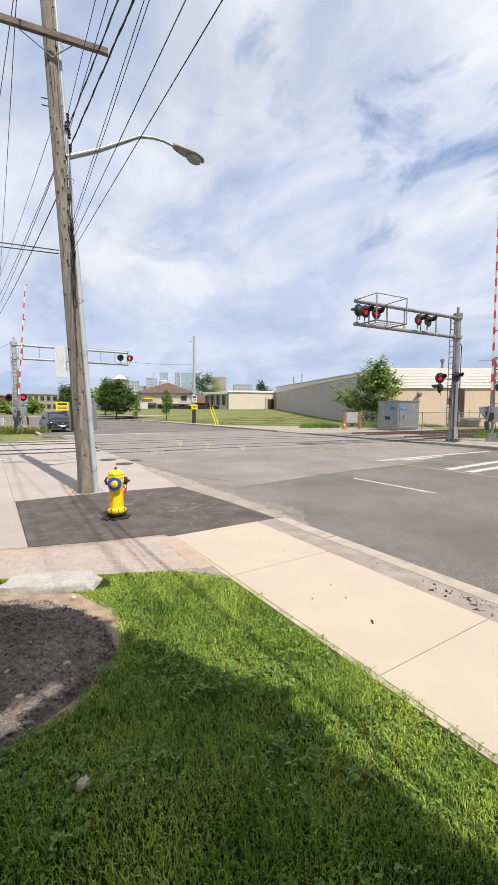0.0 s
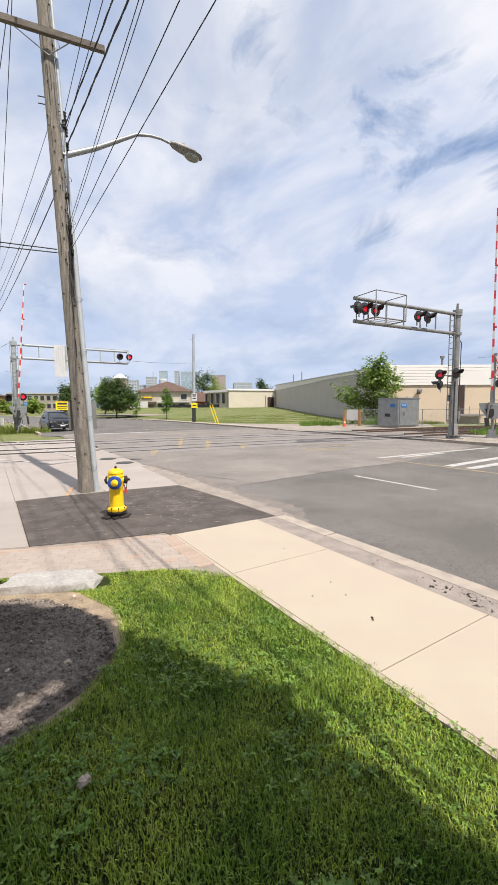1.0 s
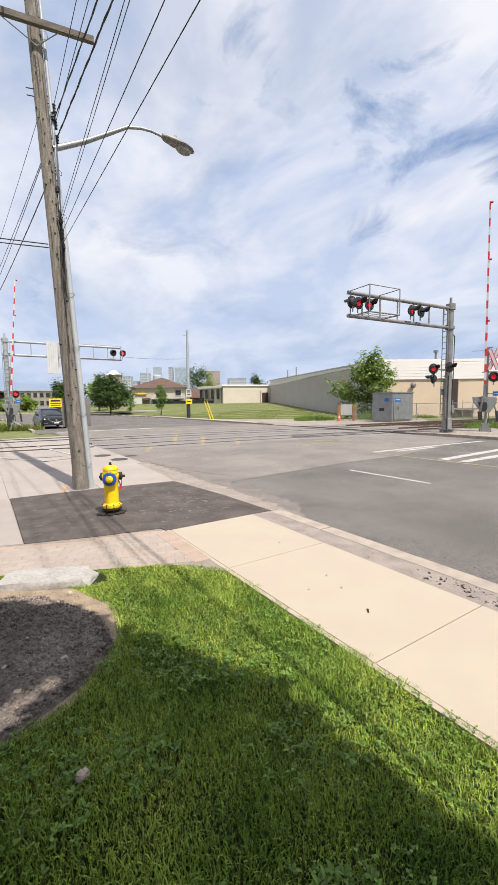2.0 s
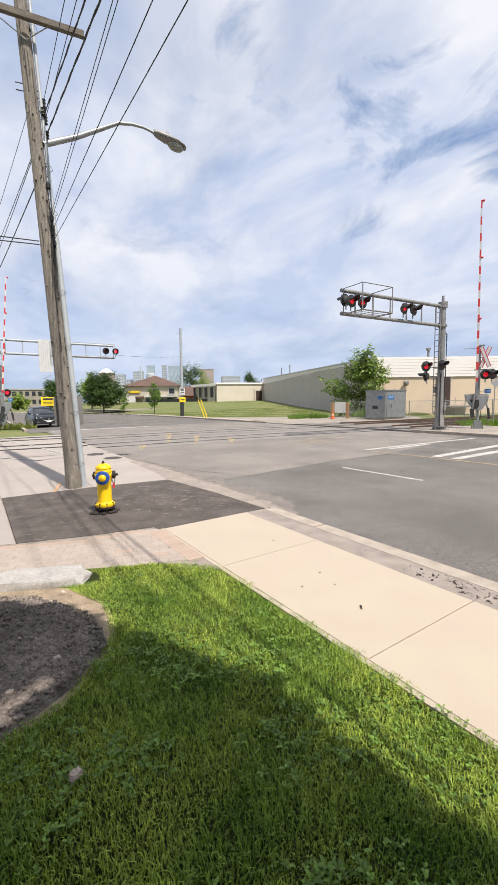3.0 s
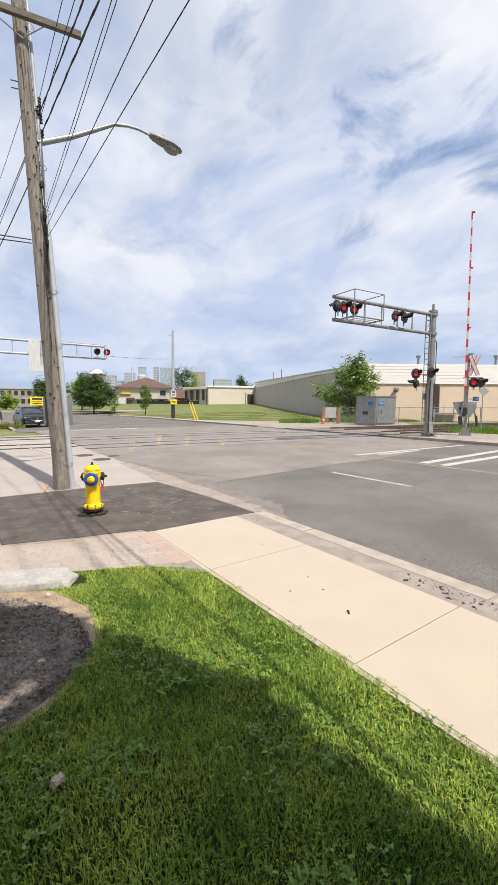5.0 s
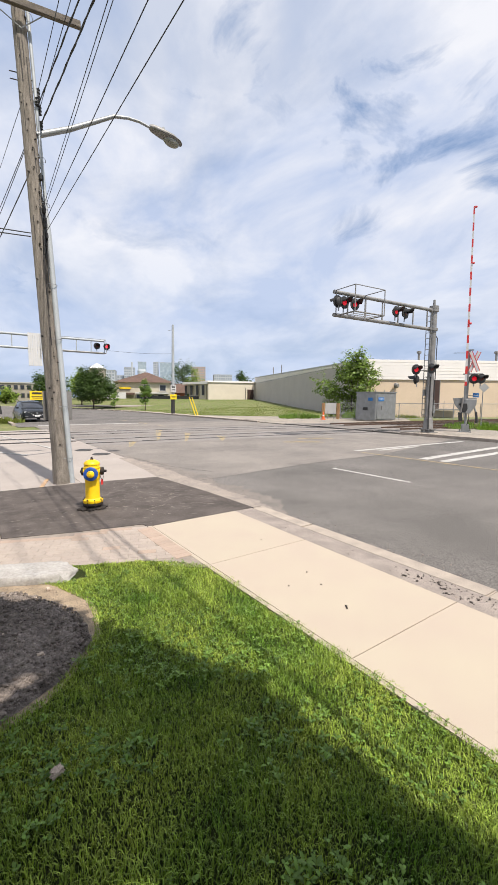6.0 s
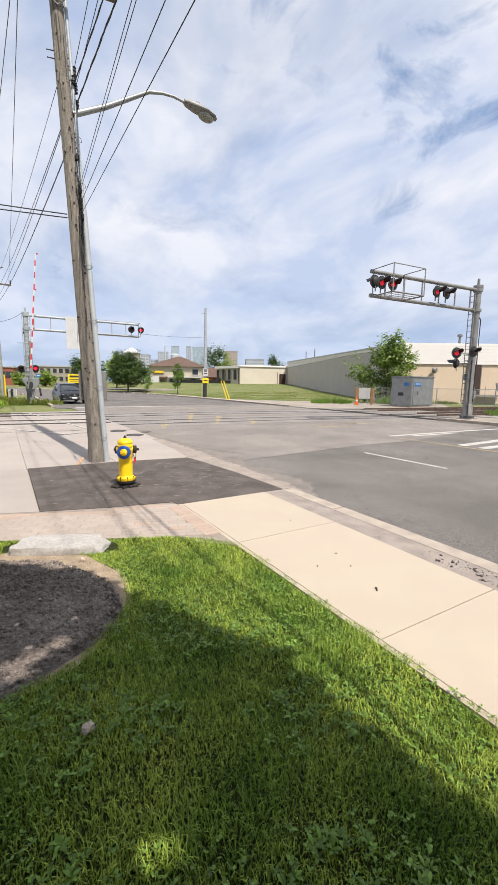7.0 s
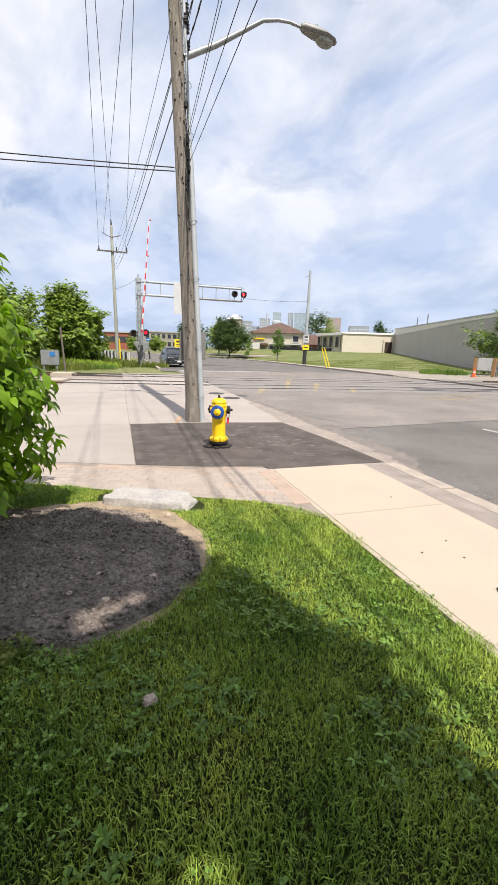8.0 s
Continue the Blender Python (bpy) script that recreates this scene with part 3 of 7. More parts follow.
# dust gathered along the edge of the road, thinning outwards
for name, material, lift, scale, seed in (("thin_dust", "dust_thin", 0.003, 1.9, 1), ("road_dust", "dust", 0.0045, 1.0, 7)):
    bm = B()
    prev = None
    for i in range(560):
        y = -13 + i * 0.045
        base = 0.1 + 0.3 * float(sstep(0.5, 2.5, y)) * float(1 - sstep(6.5, 12, y))
        w = base + 0.14 * noise.noise(Vector((y * 1.1, 3 + seed, 0))) + 0.1 * noise.noise(Vector((y * 6, seed, 0))) + 0.03 * random.uniform(-1, 1)
        x1 = 1.9 + max(0.03, w * scale)
        ring = [bm.verts.new((x, y, road_z(x, y) + lift)) for x in (1.885, x1)]
        if prev:
            bm.faces.new((prev[0], prev[1], ring[1], ring[0]))
        prev = ring
    bmesh.ops.recalc_face_normals(bm, faces=bm.faces)
    solid(name, bm, M[material], "pinkish dust and grit along the road edge", "dirt", kind="stuff")
# dark blots of old tar and gum on the asphalt
bm = B()
for i in range(90):
    x, y = random.choice(((random.gauss(4.2, 0.9), random.gauss(6.2, 0.8)), (random.gauss(4.6, 1.1), random.gauss(3.4, 0.9)), (random.uniform(2.2, 9), random.uniform(-2, 9))))
    if not 2.2 < x < 16:
        continue
    r = random.uniform(0.006, 0.022)
    ring = []
    for k in range(9):
        q = r * random.uniform(0.6, 1.2)
        px, py = x + q * 1.4 * math.cos(k * math.tau / 9), y + q * math.sin(k * math.tau / 9)
        ring.append(bm.verts.new((px, py, road_z(px, py) + 0.006)))
    bm.faces.new(ring)
solid("tar_spots", bm, M["patch"], "small dark tar spots on the asphalt", "stain", kind="stuff")

# asphalt patch round the hydrant, and the concrete apron beyond
patch_pts = ((-1.71, 2.14), (-0.9, 1.9), (-0.07, 1.74), (-0.05, 1.6), (1.36, 1.59), (1.72, 1.6), (1.66, 3.0), (1.5, 4.5), (1.44, 4.85), (-0.1, 5.05), (-1.7, 5.12))
solid("asphalt_patch", prism(B(), patch_pts, -0.14, -0.002), M["patch"], "dark patch of fresh asphalt round the hydrant", "pavement", kind="structure")
scuffs = B()
for i in range(230):
    x, y = (random.gauss(0.75, 0.42), random.gauss(3.2, 0.7)) if i < 150 else (random.uniform(-1.6, 1.5), random.uniform(2.0, 4.7))
    if not (-1.6 < x < 1.5 and 1.75 + 0.12 * max(0, -x) < y < 4.7):
        continue
    a, ln, w = random.gauss(-0.25, 0.6), random.uniform(0.02, 0.16), random.uniform(0.002, 0.008)
    d, n = Vector((math.cos(a), math.sin(a))), Vector((-math.sin(a), math.cos(a)))
    side_a, side_b = [], []
    for k in range(5):
        p = Vector((x, y)) + d * ln * (k / 4 - 0.5) + n * random.uniform(-0.006, 0.006)
        h = w * math.sin(math.pi * (k + 0.6) / 5.2) * random.uniform(0.6, 1.3)
        side_a.append(scuffs.verts.new((p.x + n.x * h, p.y + n.y * h, 0.0015)))
        side_b.append(scuffs.verts.new((p.x - n.x * h, p.y - n.y * h, 0.0015)))
    scuffs.faces.new(side_b + side_a[::-1])
bmesh.ops.recalc_face_normals(scuffs, faces=scuffs.faces)
solid("patch_scuffs", scuffs, M["strip"], "pale scrapes and dust on the dark asphalt patch", "stain", kind="stuff")
apron = thing("apron", "pale concrete apron leading to the crossing", "pavement", kind="structure")


def front(x):
    """The oblique front edge of the apron, where the brick pavers begin."""
    return 2.14 - 0.33 * (x + 1.71)


ys = (2.3, 5.14, 8.2, 11.0, 13.6, 17.0, 21.0, 25.5, 31.0)
for j in range(8):
    for x0, x1 in ((-6.3, -4.0), (-4.0, -1.72), (-1.72, 1.86)):
        if j == 0 and x0 > -1.8 or j > 3 and x0 < -4.1 or j > 5 or j > 4 and x0 < -1.8:
            continue
        g = 0.003
        lo0, lo1 = (front(x0), front(x1)) if j == 0 else (ys[j], ys[j])
        part("slab", prism(B(), ((x0 + g, lo0 + g), (x1 - g, lo1 + g), (x1 - g, ys[j + 1] - g), (x0 + g, ys[j + 1] - g)), -0.14, -0.01 + 0.002 * ((j * 3 + int(x0 * 7)) % 3)), M["apron"], apron)
solid("apron_bed", prism(B(), ((-6.3, 2.6), (-2.0, 0.9), (1.86, 1.7), (1.86, 21), (-1.9, 21), (-6.3, 17)), -0.155, -0.035), M["joint"], "sand bed under the paving", "pavement", kind="structure")
solid("corner_concrete", prism(B(), ((-0.08, 5.07), (1.45, 4.87), (1.56, 5.9), (1.66, 8.2), (-0.08, 8.2)), -0.1, -0.001), M["apron"], "pale concrete paving by the pole", "pavement", kind="structure")
solid("gutter_grit", prism(B(), ((1.44, 4.85), (1.5, 4.5), (1.66, 3.0), (1.72, 1.6), (1.88, 1.6), (1.92, 3.4), (1.9, 5.5), (1.96, 7.0), (1.9, 8.2), (1.66, 8.2), (1.56, 5.9)), -0.12, -0.006), M["dust"], "sandy grit filling the gutter beside the patch", "dirt", kind="structure")

# older, paler asphalt between the seam and the crossing
ov, of = [], []
old_ys = np.linspace(0, 1, 28)
for i, x in enumerate(np.linspace(1.9, 17.3, 12)):
    y0 = float(np.interp(x, (1.9, 3.7, 6.85, 9.2, 17.3), (4.48, 4.62, 4.85, 4.8, 6.6)))
    for t in old_ys:
        y = y0 + (26.0 - y0) * float(t)
        ov.append((float(x), y, road_z(x, y) + 0.0025))
    if i:
        k = (i - 1) * 28
        of += [(k + q, k + 28 + q, k + 29 + q, k + q + 1) for q in range(27)]
tagged(new("old_road_surface", pydata("old_road_surface", ov, of, M["road_old"], True)), "older pale patched asphalt towards the crossing", "road", kind="structure")

# road paint
paint = thing("road_markings", "worn white and yellow road paint", "road marking", kind="structure")


def stripe(a, b, w, material, gaps=0.0):
    a, b = Vector(a), Vector(b)
    d = (b - a).normalized()
    n = Vector((-d.y, d.x)) * w / 2
    bm = B()
    steps = max(2, int((b - a).length / 0.7))
    prev = None
    for i in range(steps + 1):
        p = a + (b - a) * i / steps
        ring = [bm.verts.new((q.x, q.y, road_z(q.x, q.y) + 0.006)) for q in (p - n, p + n)]
        if prev:
            bm.faces.new((prev[0], ring[0], ring[1], prev[1]))
        prev = ring
    bmesh.ops.recalc_face_normals(bm, faces=bm.faces)
    part("stripe", bm, material, paint)


stripe((6.05, 1.6), (6.0, 3.9), 0.1, M["white_line"])
stripe((6.12, -5), (6.12, -2), 0.1, M["white_line"])
stripe((9.9, -20), (9.25, 5.6), 0.12, M["yellow_line"])
stripe((9.35, 5.94), (16.4, 5.75), 0.2, M["white_line"])
stripe((10.2, 5.6), (12.6, 5.55), 0.16, M["white_line"])
stripe((9.55, 3.46), (17.0, 3.85), 0.28, M["white_line"])
stripe((9.55, 2.84), (17.0, 2.95), 0.28, M["white_line"])
stripe((2.2, 26.3), (8.6, 25.3), 0.45, M["white_line"])
for y in (21.2, 24.4, 28.5):
    stripe((8.9, y), (8.9, y + 1.6), 0.14, M["yellow_line"])
for p, q in (((5.0, 13.2), (7.4, 19.0)), ((3.3, 11.8), (4.0, 13.8)), ((5.9, 12.3), (7.8, 16.2)), ((7.2, 11.4), (8.4, 13.8)), ((9.2, 9.7), (10.6, 9.2)), ((10.8, 10.6), (12.2, 10.2))):
    for k in range(3):
        f = random.uniform(-0.12, 0.12)
        stripe((p[0] + f, p[1] + f * 2), (q[0] + f * 0.4, q[1] - k * 0.3), 0.06 + 0.03 * k, M["yellow_line"])
for a, b in (((-1.0, 20.6), (0.5, 11.6)), ((-2.2, 13.2), (-0.4, 10.2))):
    a, b = Vector(a), Vector(b)
    part("stripe", box(B(), ((a.x + b.x) / 2, (a.y + b.y) / 2, 0.0), ((b - a).length, 0.09, 0.012), math.atan2((b - a).y, (b - a).x)), M["white_line"], paint)
part("stripe", box(B(), (-0.70, 5.5, -0.004), (0.07, 0.86, 0.012), -0.29), M["orange_line"], paint, "faded orange survey mark")
cracks = thing("road_cracks", "dark sealed cracks across the asphalt", "road crack", kind="structure")


def crack(pts, w):
    bm = B()
    prev = None
    for i in range(len(pts) - 1):
        for k in range(8):
            t = k / 8
            x = pts[i][0] * (1 - t) + pts[i + 1][0] * t + random.uniform(-0.03, 0.03)
            y = pts[i][1] * (1 - t) + pts[i + 1][1] * t + random.uniform(-0.03, 0.03)
            ww = w * random.uniform(0.5, 1.2)
            ring = [bm.verts.new((x - ww * 0.7, y - ww * 0.7, road_z(x, y) + 0.004)), bm.verts.new((x + ww * 0.7, y + ww * 0.7, road_z(x, y) + 0.004))]
            if prev:
                bm.faces.new((prev[0], ring[0], ring[1], prev[1]))
            prev = ring
    bmesh.ops.recalc_face_normals(bm, faces=bm.faces)
    part("crack", bm, M["crack"], cracks)


crack(((2.3, 4.5), (3.7, 4.62), (6.85, 4.85), (9.2, 4.8)), 0.02)
crack(((2.1, 9.6), (2.6, 6.6), (3.2, 5.0)), 0.02)
crack(((4.2, 8.3), (8.0, 9.4), (12.0, 10.0)), 0.02)
crack(((12.8, 2.0), (12.5, 6.0), (13.4, 9.0)), 0.02)
manhole = thing("manhole_cover", "flush round iron manhole cover in the paving", "manhole cover")
for mx, my in ((1.3, 10.6), (1.5, 9.3)):
    part("cover", lathe(B(), ((0.27, -0.1), (0.27, 0.002), (0.24, 0.006)), 20, Matrix.Translation((mx, my, 0))), M["crack"], manhole)

# ---- railway ----
railway = thing("railway", "double railway track set flush in the crossing", "railway track", kind="structure")


def along(c, x, off=0.0):
    n = Vector((-TRACK_SLOPE, 1)).normalized() * off
    return Vector((x + n.x, c + TRACK_SLOPE * x + n.y))


for c in TRACKS:
    for off in (-0.75, 0.75):
        for x0, x1, z in ((-3.9, 1.86, 0.004), (1.86, 17.5, -0.125), (17.5, 19.6, -0.05), (19.6, 90, 0.02), (-80, -3.9, 0.02)):
            n = 6
            for k in range(n):
                a, b = along(c, x0 + (x1 - x0) * k / n, off), along(c, x0 + (x1 - x0) * (k + 1) / n, off)
                d = (b - a)
                ang = math.atan2(d.y, d.x)
                mid = (a + b) / 2
                zz = z + (0.04 * math.cos((mid.x - 9.7) / 7.8 * 1.5) if 2 < mid.x < 17.5 else 0)
                bm = box(B(), (mid.x, mid.y, zz - 0.06), (d.length, 0.075, 0.16), ang)
                part("rail_head", bm, M["rail_top"] if -3.9 <= x0 < 19 else M["rail"], railway)
                if -3.9 <= x0 < 19:
                    part("flangeway", box(B(), (mid.x, mid.y, zz - 0.05), (d.length, 0.19, 0.13), ang), M["groove"], railway)
    for x0, x1 in ((23.0, 70), (-60, -4.2)):
        bed = B()
        p = [along(c, x0, -2.0), along(c, x1, -2.0), along(c, x1, 2.0), along(c, x0, 2.0)]
        prism(bed, [(v.x, v.y) for v in p], -0.25, -0.1)
        solid("ballast_bed", bed, M["ballast"], "brown stone ballast under the track", "ballast", kind="structure")
        x = x0 + 0.3
        while x < x1 - 0.3 and abs(x) < 45:
            q = along(c, x)
            part("tie", box(B(), (q.x, q.y, -0.1), (0.24, 2.5, 0.12), math.atan(TRACK_SLOPE)), M["tie"], railway)
            x += 0.6
for c in TRACKS:
    pv, pf = [], []
    xs_ = np.linspace(1.9, 17.45, 24)
    for off in (-1.75, 1.75):
        for x in xs_:
            q = along(c, float(x), off)
            pv.append((q.x, q.y, road_z(min(max(q.x, 1.9), 17.4), q.y) + 0.005))
    n = len(xs_)
    pf = [(k, k + 1, n + k + 1, n + k) for k in range(n - 1)]
    o = new("crossing_panel", pydata("crossing_panel", pv, pf, M["panel"]))
    o.parent = railway
stones = []
sf = []
rs = np.random.RandomState(3)
for i in range(5200):
    c = TRACKS[i % 2]
    x = rs.uniform(23.0, 38) if i % 3 else rs.uniform(-16, -4)
    p = along(c, x, rs.uniform(-2.2, 2.2))
    r = rs.uniform(0.03, 0.07)
    k = len(stones)
    o = rs.uniform(-0.3, 0.3, (5, 3)) * r
    for q, (vx, vy, vz) in zip(o, ((1, 0, 0), (-0.5, 0.87, 0), (-0.5, -0.87, 0), (0, 0, 0.9), (0, 0, -0.9))):
        stones.append((p.x + vx * r + q[0], p.y + vy * r + q[1], -0.09 + vz * r + q[2]))
    sf += [(k, k + 1, k + 3), (k + 1, k + 2, k + 3), (k + 2, k, k + 3), (k + 1, k, k + 4), (k + 2, k + 1, k + 4), (k, k + 2, k + 4)]
tagged(new("ballast_stones", pydata("ballast_stones", stones, sf, M["ballast"])), "loose brown ballast stones between the rails", "ballast", kind="stuff")
for name, x, c in (("crossing_end_near", -4.45, 14.75), ("crossing_end_far", -4.55, 18.9)):
    solid(name, box(B(), (x, c + 0.6, -0.02), (1.0, 1.1, 0.22), math.atan(TRACK_SLOPE), 0.02), M["concrete"], "pale concrete end block of the crossing panel", "concrete block")
# gravel shoulder and far sidewalk
solid("crossing_shoulder", prism(B(), ((17.56, 9.92), (22.9, 9.3), (23.3, 18.3), (17.56, 19.45)), -0.2, -0.055), M["road_old"], "pale worn asphalt between the rails beyond the kerb", "pavement", kind="structure")
solid("gravel_shoulder", prism(B(), ((17.56, 19.5), (30, 17.2), (36, 22), (31, 24.6), (27.6, 27.2), (25.2, 29.8), (22.0, 33.0), (19.6, 36.5), (17.56, 38)), -0.2, -0.085), M["gravel"], "pale dusty gravel beside the crossing", "gravel", kind="structure")
tagged(sheet("far_sidewalk", (17.56, 18.2, 19.2), np.linspace(26, 95, 36), lambda x, y: max(float(rise(x, y)) + 0.05, -0.06), M["kerb"], road_x), "narrow pale concrete sidewalk along the verge", "sidewalk", kind="structure")
solid("mast_island", prism(B(), ((17.56, -30), (24, -30), (24, 9.8), (17.56, 9.9)), -0.2, -0.05), M["gravel"], "worn gravel and dirt verge at the foot of the mast", "ground", kind="structure")
solid("driveway", prism(B(), ((14.5, 70), (30, 66), (33, 71), (13, 76)), 0.15, 0.42), M["apron"], "pale concrete driveway across the verge", "driveway", kind="structure")


# ---- crossing masts ----
def signal_head(parent, p, yaw, lit, visor_len=0.44, lens="lamp_red"):
    """One round flasher with backing disc, hood and lens; it faces its own -Y."""
    m = Matrix.Translation(p) @ Matrix.Rotation(yaw, 4, "Z") @ Matrix.Rotation(radians(90), 4, "X")
    bm = lathe(B(), ((0.10, -0.16), (0.17, -0.12), (0.19, -0.02), (0.19, 0.0)), 20, m)
    h = part("signal_head", bm, M["black"], parent, "black round signal lamp", True)
    part("backing_disc", lathe(B(), ((0.27, -0.012), (0.275, 0.0), (0.27, 0.012)), 24, m), M["black"], h, "", True)
    part("lens", lathe(B(), ((0.135, 0.0), (0.125, 0.02), (0.08, 0.04), (0.02, 0.046)), 20, m), M[lens if lit else "lens_dark"], h, "lit red lens" if lit else "unlit dark red lens", True)
    bm = B()
    prev = None
    for k in range(13):
        a = radians(0 + 180 * k / 12)
        ln = visor_len * (0.55 + 0.45 * math.sin(a))
        ring = [bm.verts.new(m @ Vector((r * math.cos(a), r * math.sin(a), z))) for r, z in ((0.185, 0.0), (0.185, ln), (0.175, ln), (0.175, 0.0))]
        if prev:
            for i in range(3):
                bm.faces.new((prev[i], ring[i], ring[i + 1], prev[i + 1]))
        prev = ring
    bmesh.ops.recalc_face_normals(bm, faces=bm.faces)
    part("hood", bm, M["black"], h)
    part("bracket", rod(B(), m @ Vector((0, -0.19, -0.06)), m @ Vector((0, -0.42, -0.06)), 0.03), M["galv"], h)
    return h


def cantilever(name, label, m, reach, lit, heads, lower, metal, platform, wy, lens, ladder):
    """A crossing mast: column on a bolted base, a two-pipe arm along its +X, flashers, a ladder and a walkway with rails."""
    t = thing(name, label, "crossing signal", m)
    part("base_plate", box(B(), (0, 0, 0.02), (0.75, 0.75, 0.08), 0, 0.01), M["steel"], t)
    foot = part("base_casting", lathe(B(), ((0.28, 0.05), (0.26, 0.1), (0.23, 0.75), (0.2, 0.8)), 18), M["steel"], t, "", True)
    for k in range(8):
        a = k * math.tau / 8
        part("bolt", rod(B(), (0.32 * math.cos(a), 0.32 * math.sin(a), 0.06), (0.32 * math.cos(a), 0.32 * math.sin(a), 0.17), 0.03, seg=6), M["galv"], foot)
    part("column", rod(B(), (0, 0, 0.7), (0, 0, 6.75), 0.178, 0.165, 20), metal, t, "", True)
    part("cap", rod(B(), (0, 0, 6.75), (0, 0, 7.1), 0.07, 0.06), metal, t)
    arm = part("arm", rod(rod(B(), (0.1, 0, 6.55), (reach, 0, 6.55), 0.088, seg=12), (0.1, 0, 5.55), (reach, 0, 5.55), 0.088, seg=12), metal, t, "", True)
    x = 0.55
    while x < reach:
        part("strut", rod(B(), (x, 0, 5.55), (x, 0, 6.55), 0.035, seg=8), metal, arm)
        x += 1.15
    for z in (5.55, 6.55, 6.7):
        part("collar", lathe(B(), ((0.235, z - 0.07), (0.235, z + 0.07)), 18), metal, t)
    # ladder
    lad = part("ladder", rod(B(), (0.14, 0, 3.0), (0.34, 0, 3.0), 0.02, seg=6), metal, t)
    lx, ly, hx, hy = ladder
    for s in (-1, 1):
        part("rail", rod(B(), (lx + s * hx, ly + s * hy, 0.9), (lx + s * hx, ly + s * hy, 6.5), 0.022, seg=6), metal, lad)
    for i in range(19):
        part("rung", rod(B(), (lx - hx, ly - hy, 1.0 + i * 0.29), (lx + hx, ly + hy, 1.0 + i * 0.29), 0.017, seg=6), metal, lad)
    # walkway
    x0, x1 = platform
    plat = part("walkway", tube(B(), [(x0, 0, 5.5), (x0, wy, 5.5), (x1, wy, 5.5), (x1, 0, 5.5)], 0.03, 6), M["steel"], t, "grated steel walkway")
    for k in (2, 4, 6, 8):
        part("slat", box(B(), ((x0 + x1) / 2, wy * k / 9, 5.52), (x1 - x0, 0.016, 0.03)), M["steel"], plat)
    for x in (x0, x1):
        for y in (wy, math.copysign(0.1, wy)):
            part("post", rod(B(), (x, y, 5.5), (x, y, 6.6), 0.024, seg=6), metal, plat)
    for z in (6.6,):
        part("handrail", rod(B(), (x0, wy, z), (x1, wy, z), 0.02, seg=6), metal, plat)
    for x in (x0, x1):
        part("handrail", rod(B(), (x, wy, 6.6), (x, 0, 6.6), 0.02, seg=6), metal, plat)
    for i, (x, y, yaw) in enumerate(heads):
        signal_head(t, Vector((x, y, 6.08)), yaw, lit[i], 0.44, lens)
    for x, y, z, yaw, on in lower:
        signal_head(t, Vector((x, y, z)), yaw, on, 0.44, lens)
        part("side_arm", rod(B(), (0, 0, z - 0.02), (x, y + 0.1 * math.cos(yaw), z - 0.02), 0.03, seg=8), metal, t)
    part("conduit", tube(B(), [(-0.2, 0.1, 0.9), (-0.23, 0.12, 3), (-0.24, 0.12, 5.1), (-0.12, -0.1, 5.5), (0.25, -0.05, 5.65)], 0.03), M["cable"], t)
    part("junction_box", box(B(), (-0.2, 0.05, 1.3), (0.16, 0.3, 0.42), 0, 0.01), M["galv"], t)
    part("junction_box", box(B(), (0.02, -0.29, 2.2), (0.24, 0.14, 0.34), 0, 0.01), M["galv"], t)
    part("conduit", tube(B(), [(0.2, 0.16, 0.2), (0.23, 0.16, 1.5), (0.22, 0.17, 3.2), (0.3, 0.2, 3.4)], 0.032), M["cable"], t)
    part("levelling_plate", box(B(), (0, 0, 0.2), (0.66, 0.66, 0.05), 0.2, 0.008), M["steel"], t)
    part("footing", box(B(), (0, 0, -0.02), (1.0, 1.0, 0.08), 0.1, 0.02), M["concrete"], t, "rough concrete footing")
    return t


R180 = math.pi
cantilever("crossing_mast", "grey steel cantilever mast with red flashers over the street", Matrix.Translation((18.98, 9.0, -0.06)) @ Matrix.Rotation(math.atan2(0.5, -6.9), 4, "Z"),
           7.15, (False, True, True, True, False), ((7.15, 0.25, 0.0), (6.75, 0.25, R180), (6.1, 0.25, R180), (3.3, 0.25, R180 + 0.15), (2.6, 0.25, R180 + 0.15)),
           ((1.1, -0.1, 3.4, R180 - 0.35, True), (0.42, 0.34, 3.46, R180 - 0.2, False), (0.9, -0.25, 2.9, 0.2, False)), M["mast_steel"], (5.3, 7.1), 1.25, "lamp_dim", (0.38, 0.0, 0.0, 0.15))
cantilever("crossing_mast", "grey steel cantilever mast beyond the tracks with red flashers", Matrix.Translation((-0.15, 32.3, -0.06)),
           8.5, (False, True), ((7.85, -0.25, 0.0), (8.65, -0.25, 0.0)), ((-0.5, -0.25, 2.55, 0.0, False), (0.45, -0.25, 2.62, 0.0, True)), M["conduit"], (3.6, 8.5), -0.6, "lamp_red", (0.0, -0.36, 0.26, 0.0))


# ---- crossing gates ----
def facing(pts, y0, y1):
    """An upright plate with the outline pts in x and z, from y0 to y1."""
    bm = prism(B(), pts, -y1, -y0)
    bmesh.ops.transform(bm, matrix=Matrix.Rotation(radians(90), 4, "X"), verts=bm.verts)
    bmesh.ops.bevel(bm, geom=bm.edges[:], offset=0.02, segments=1, affect="EDGES", clamp_overlap=True)
    return bm


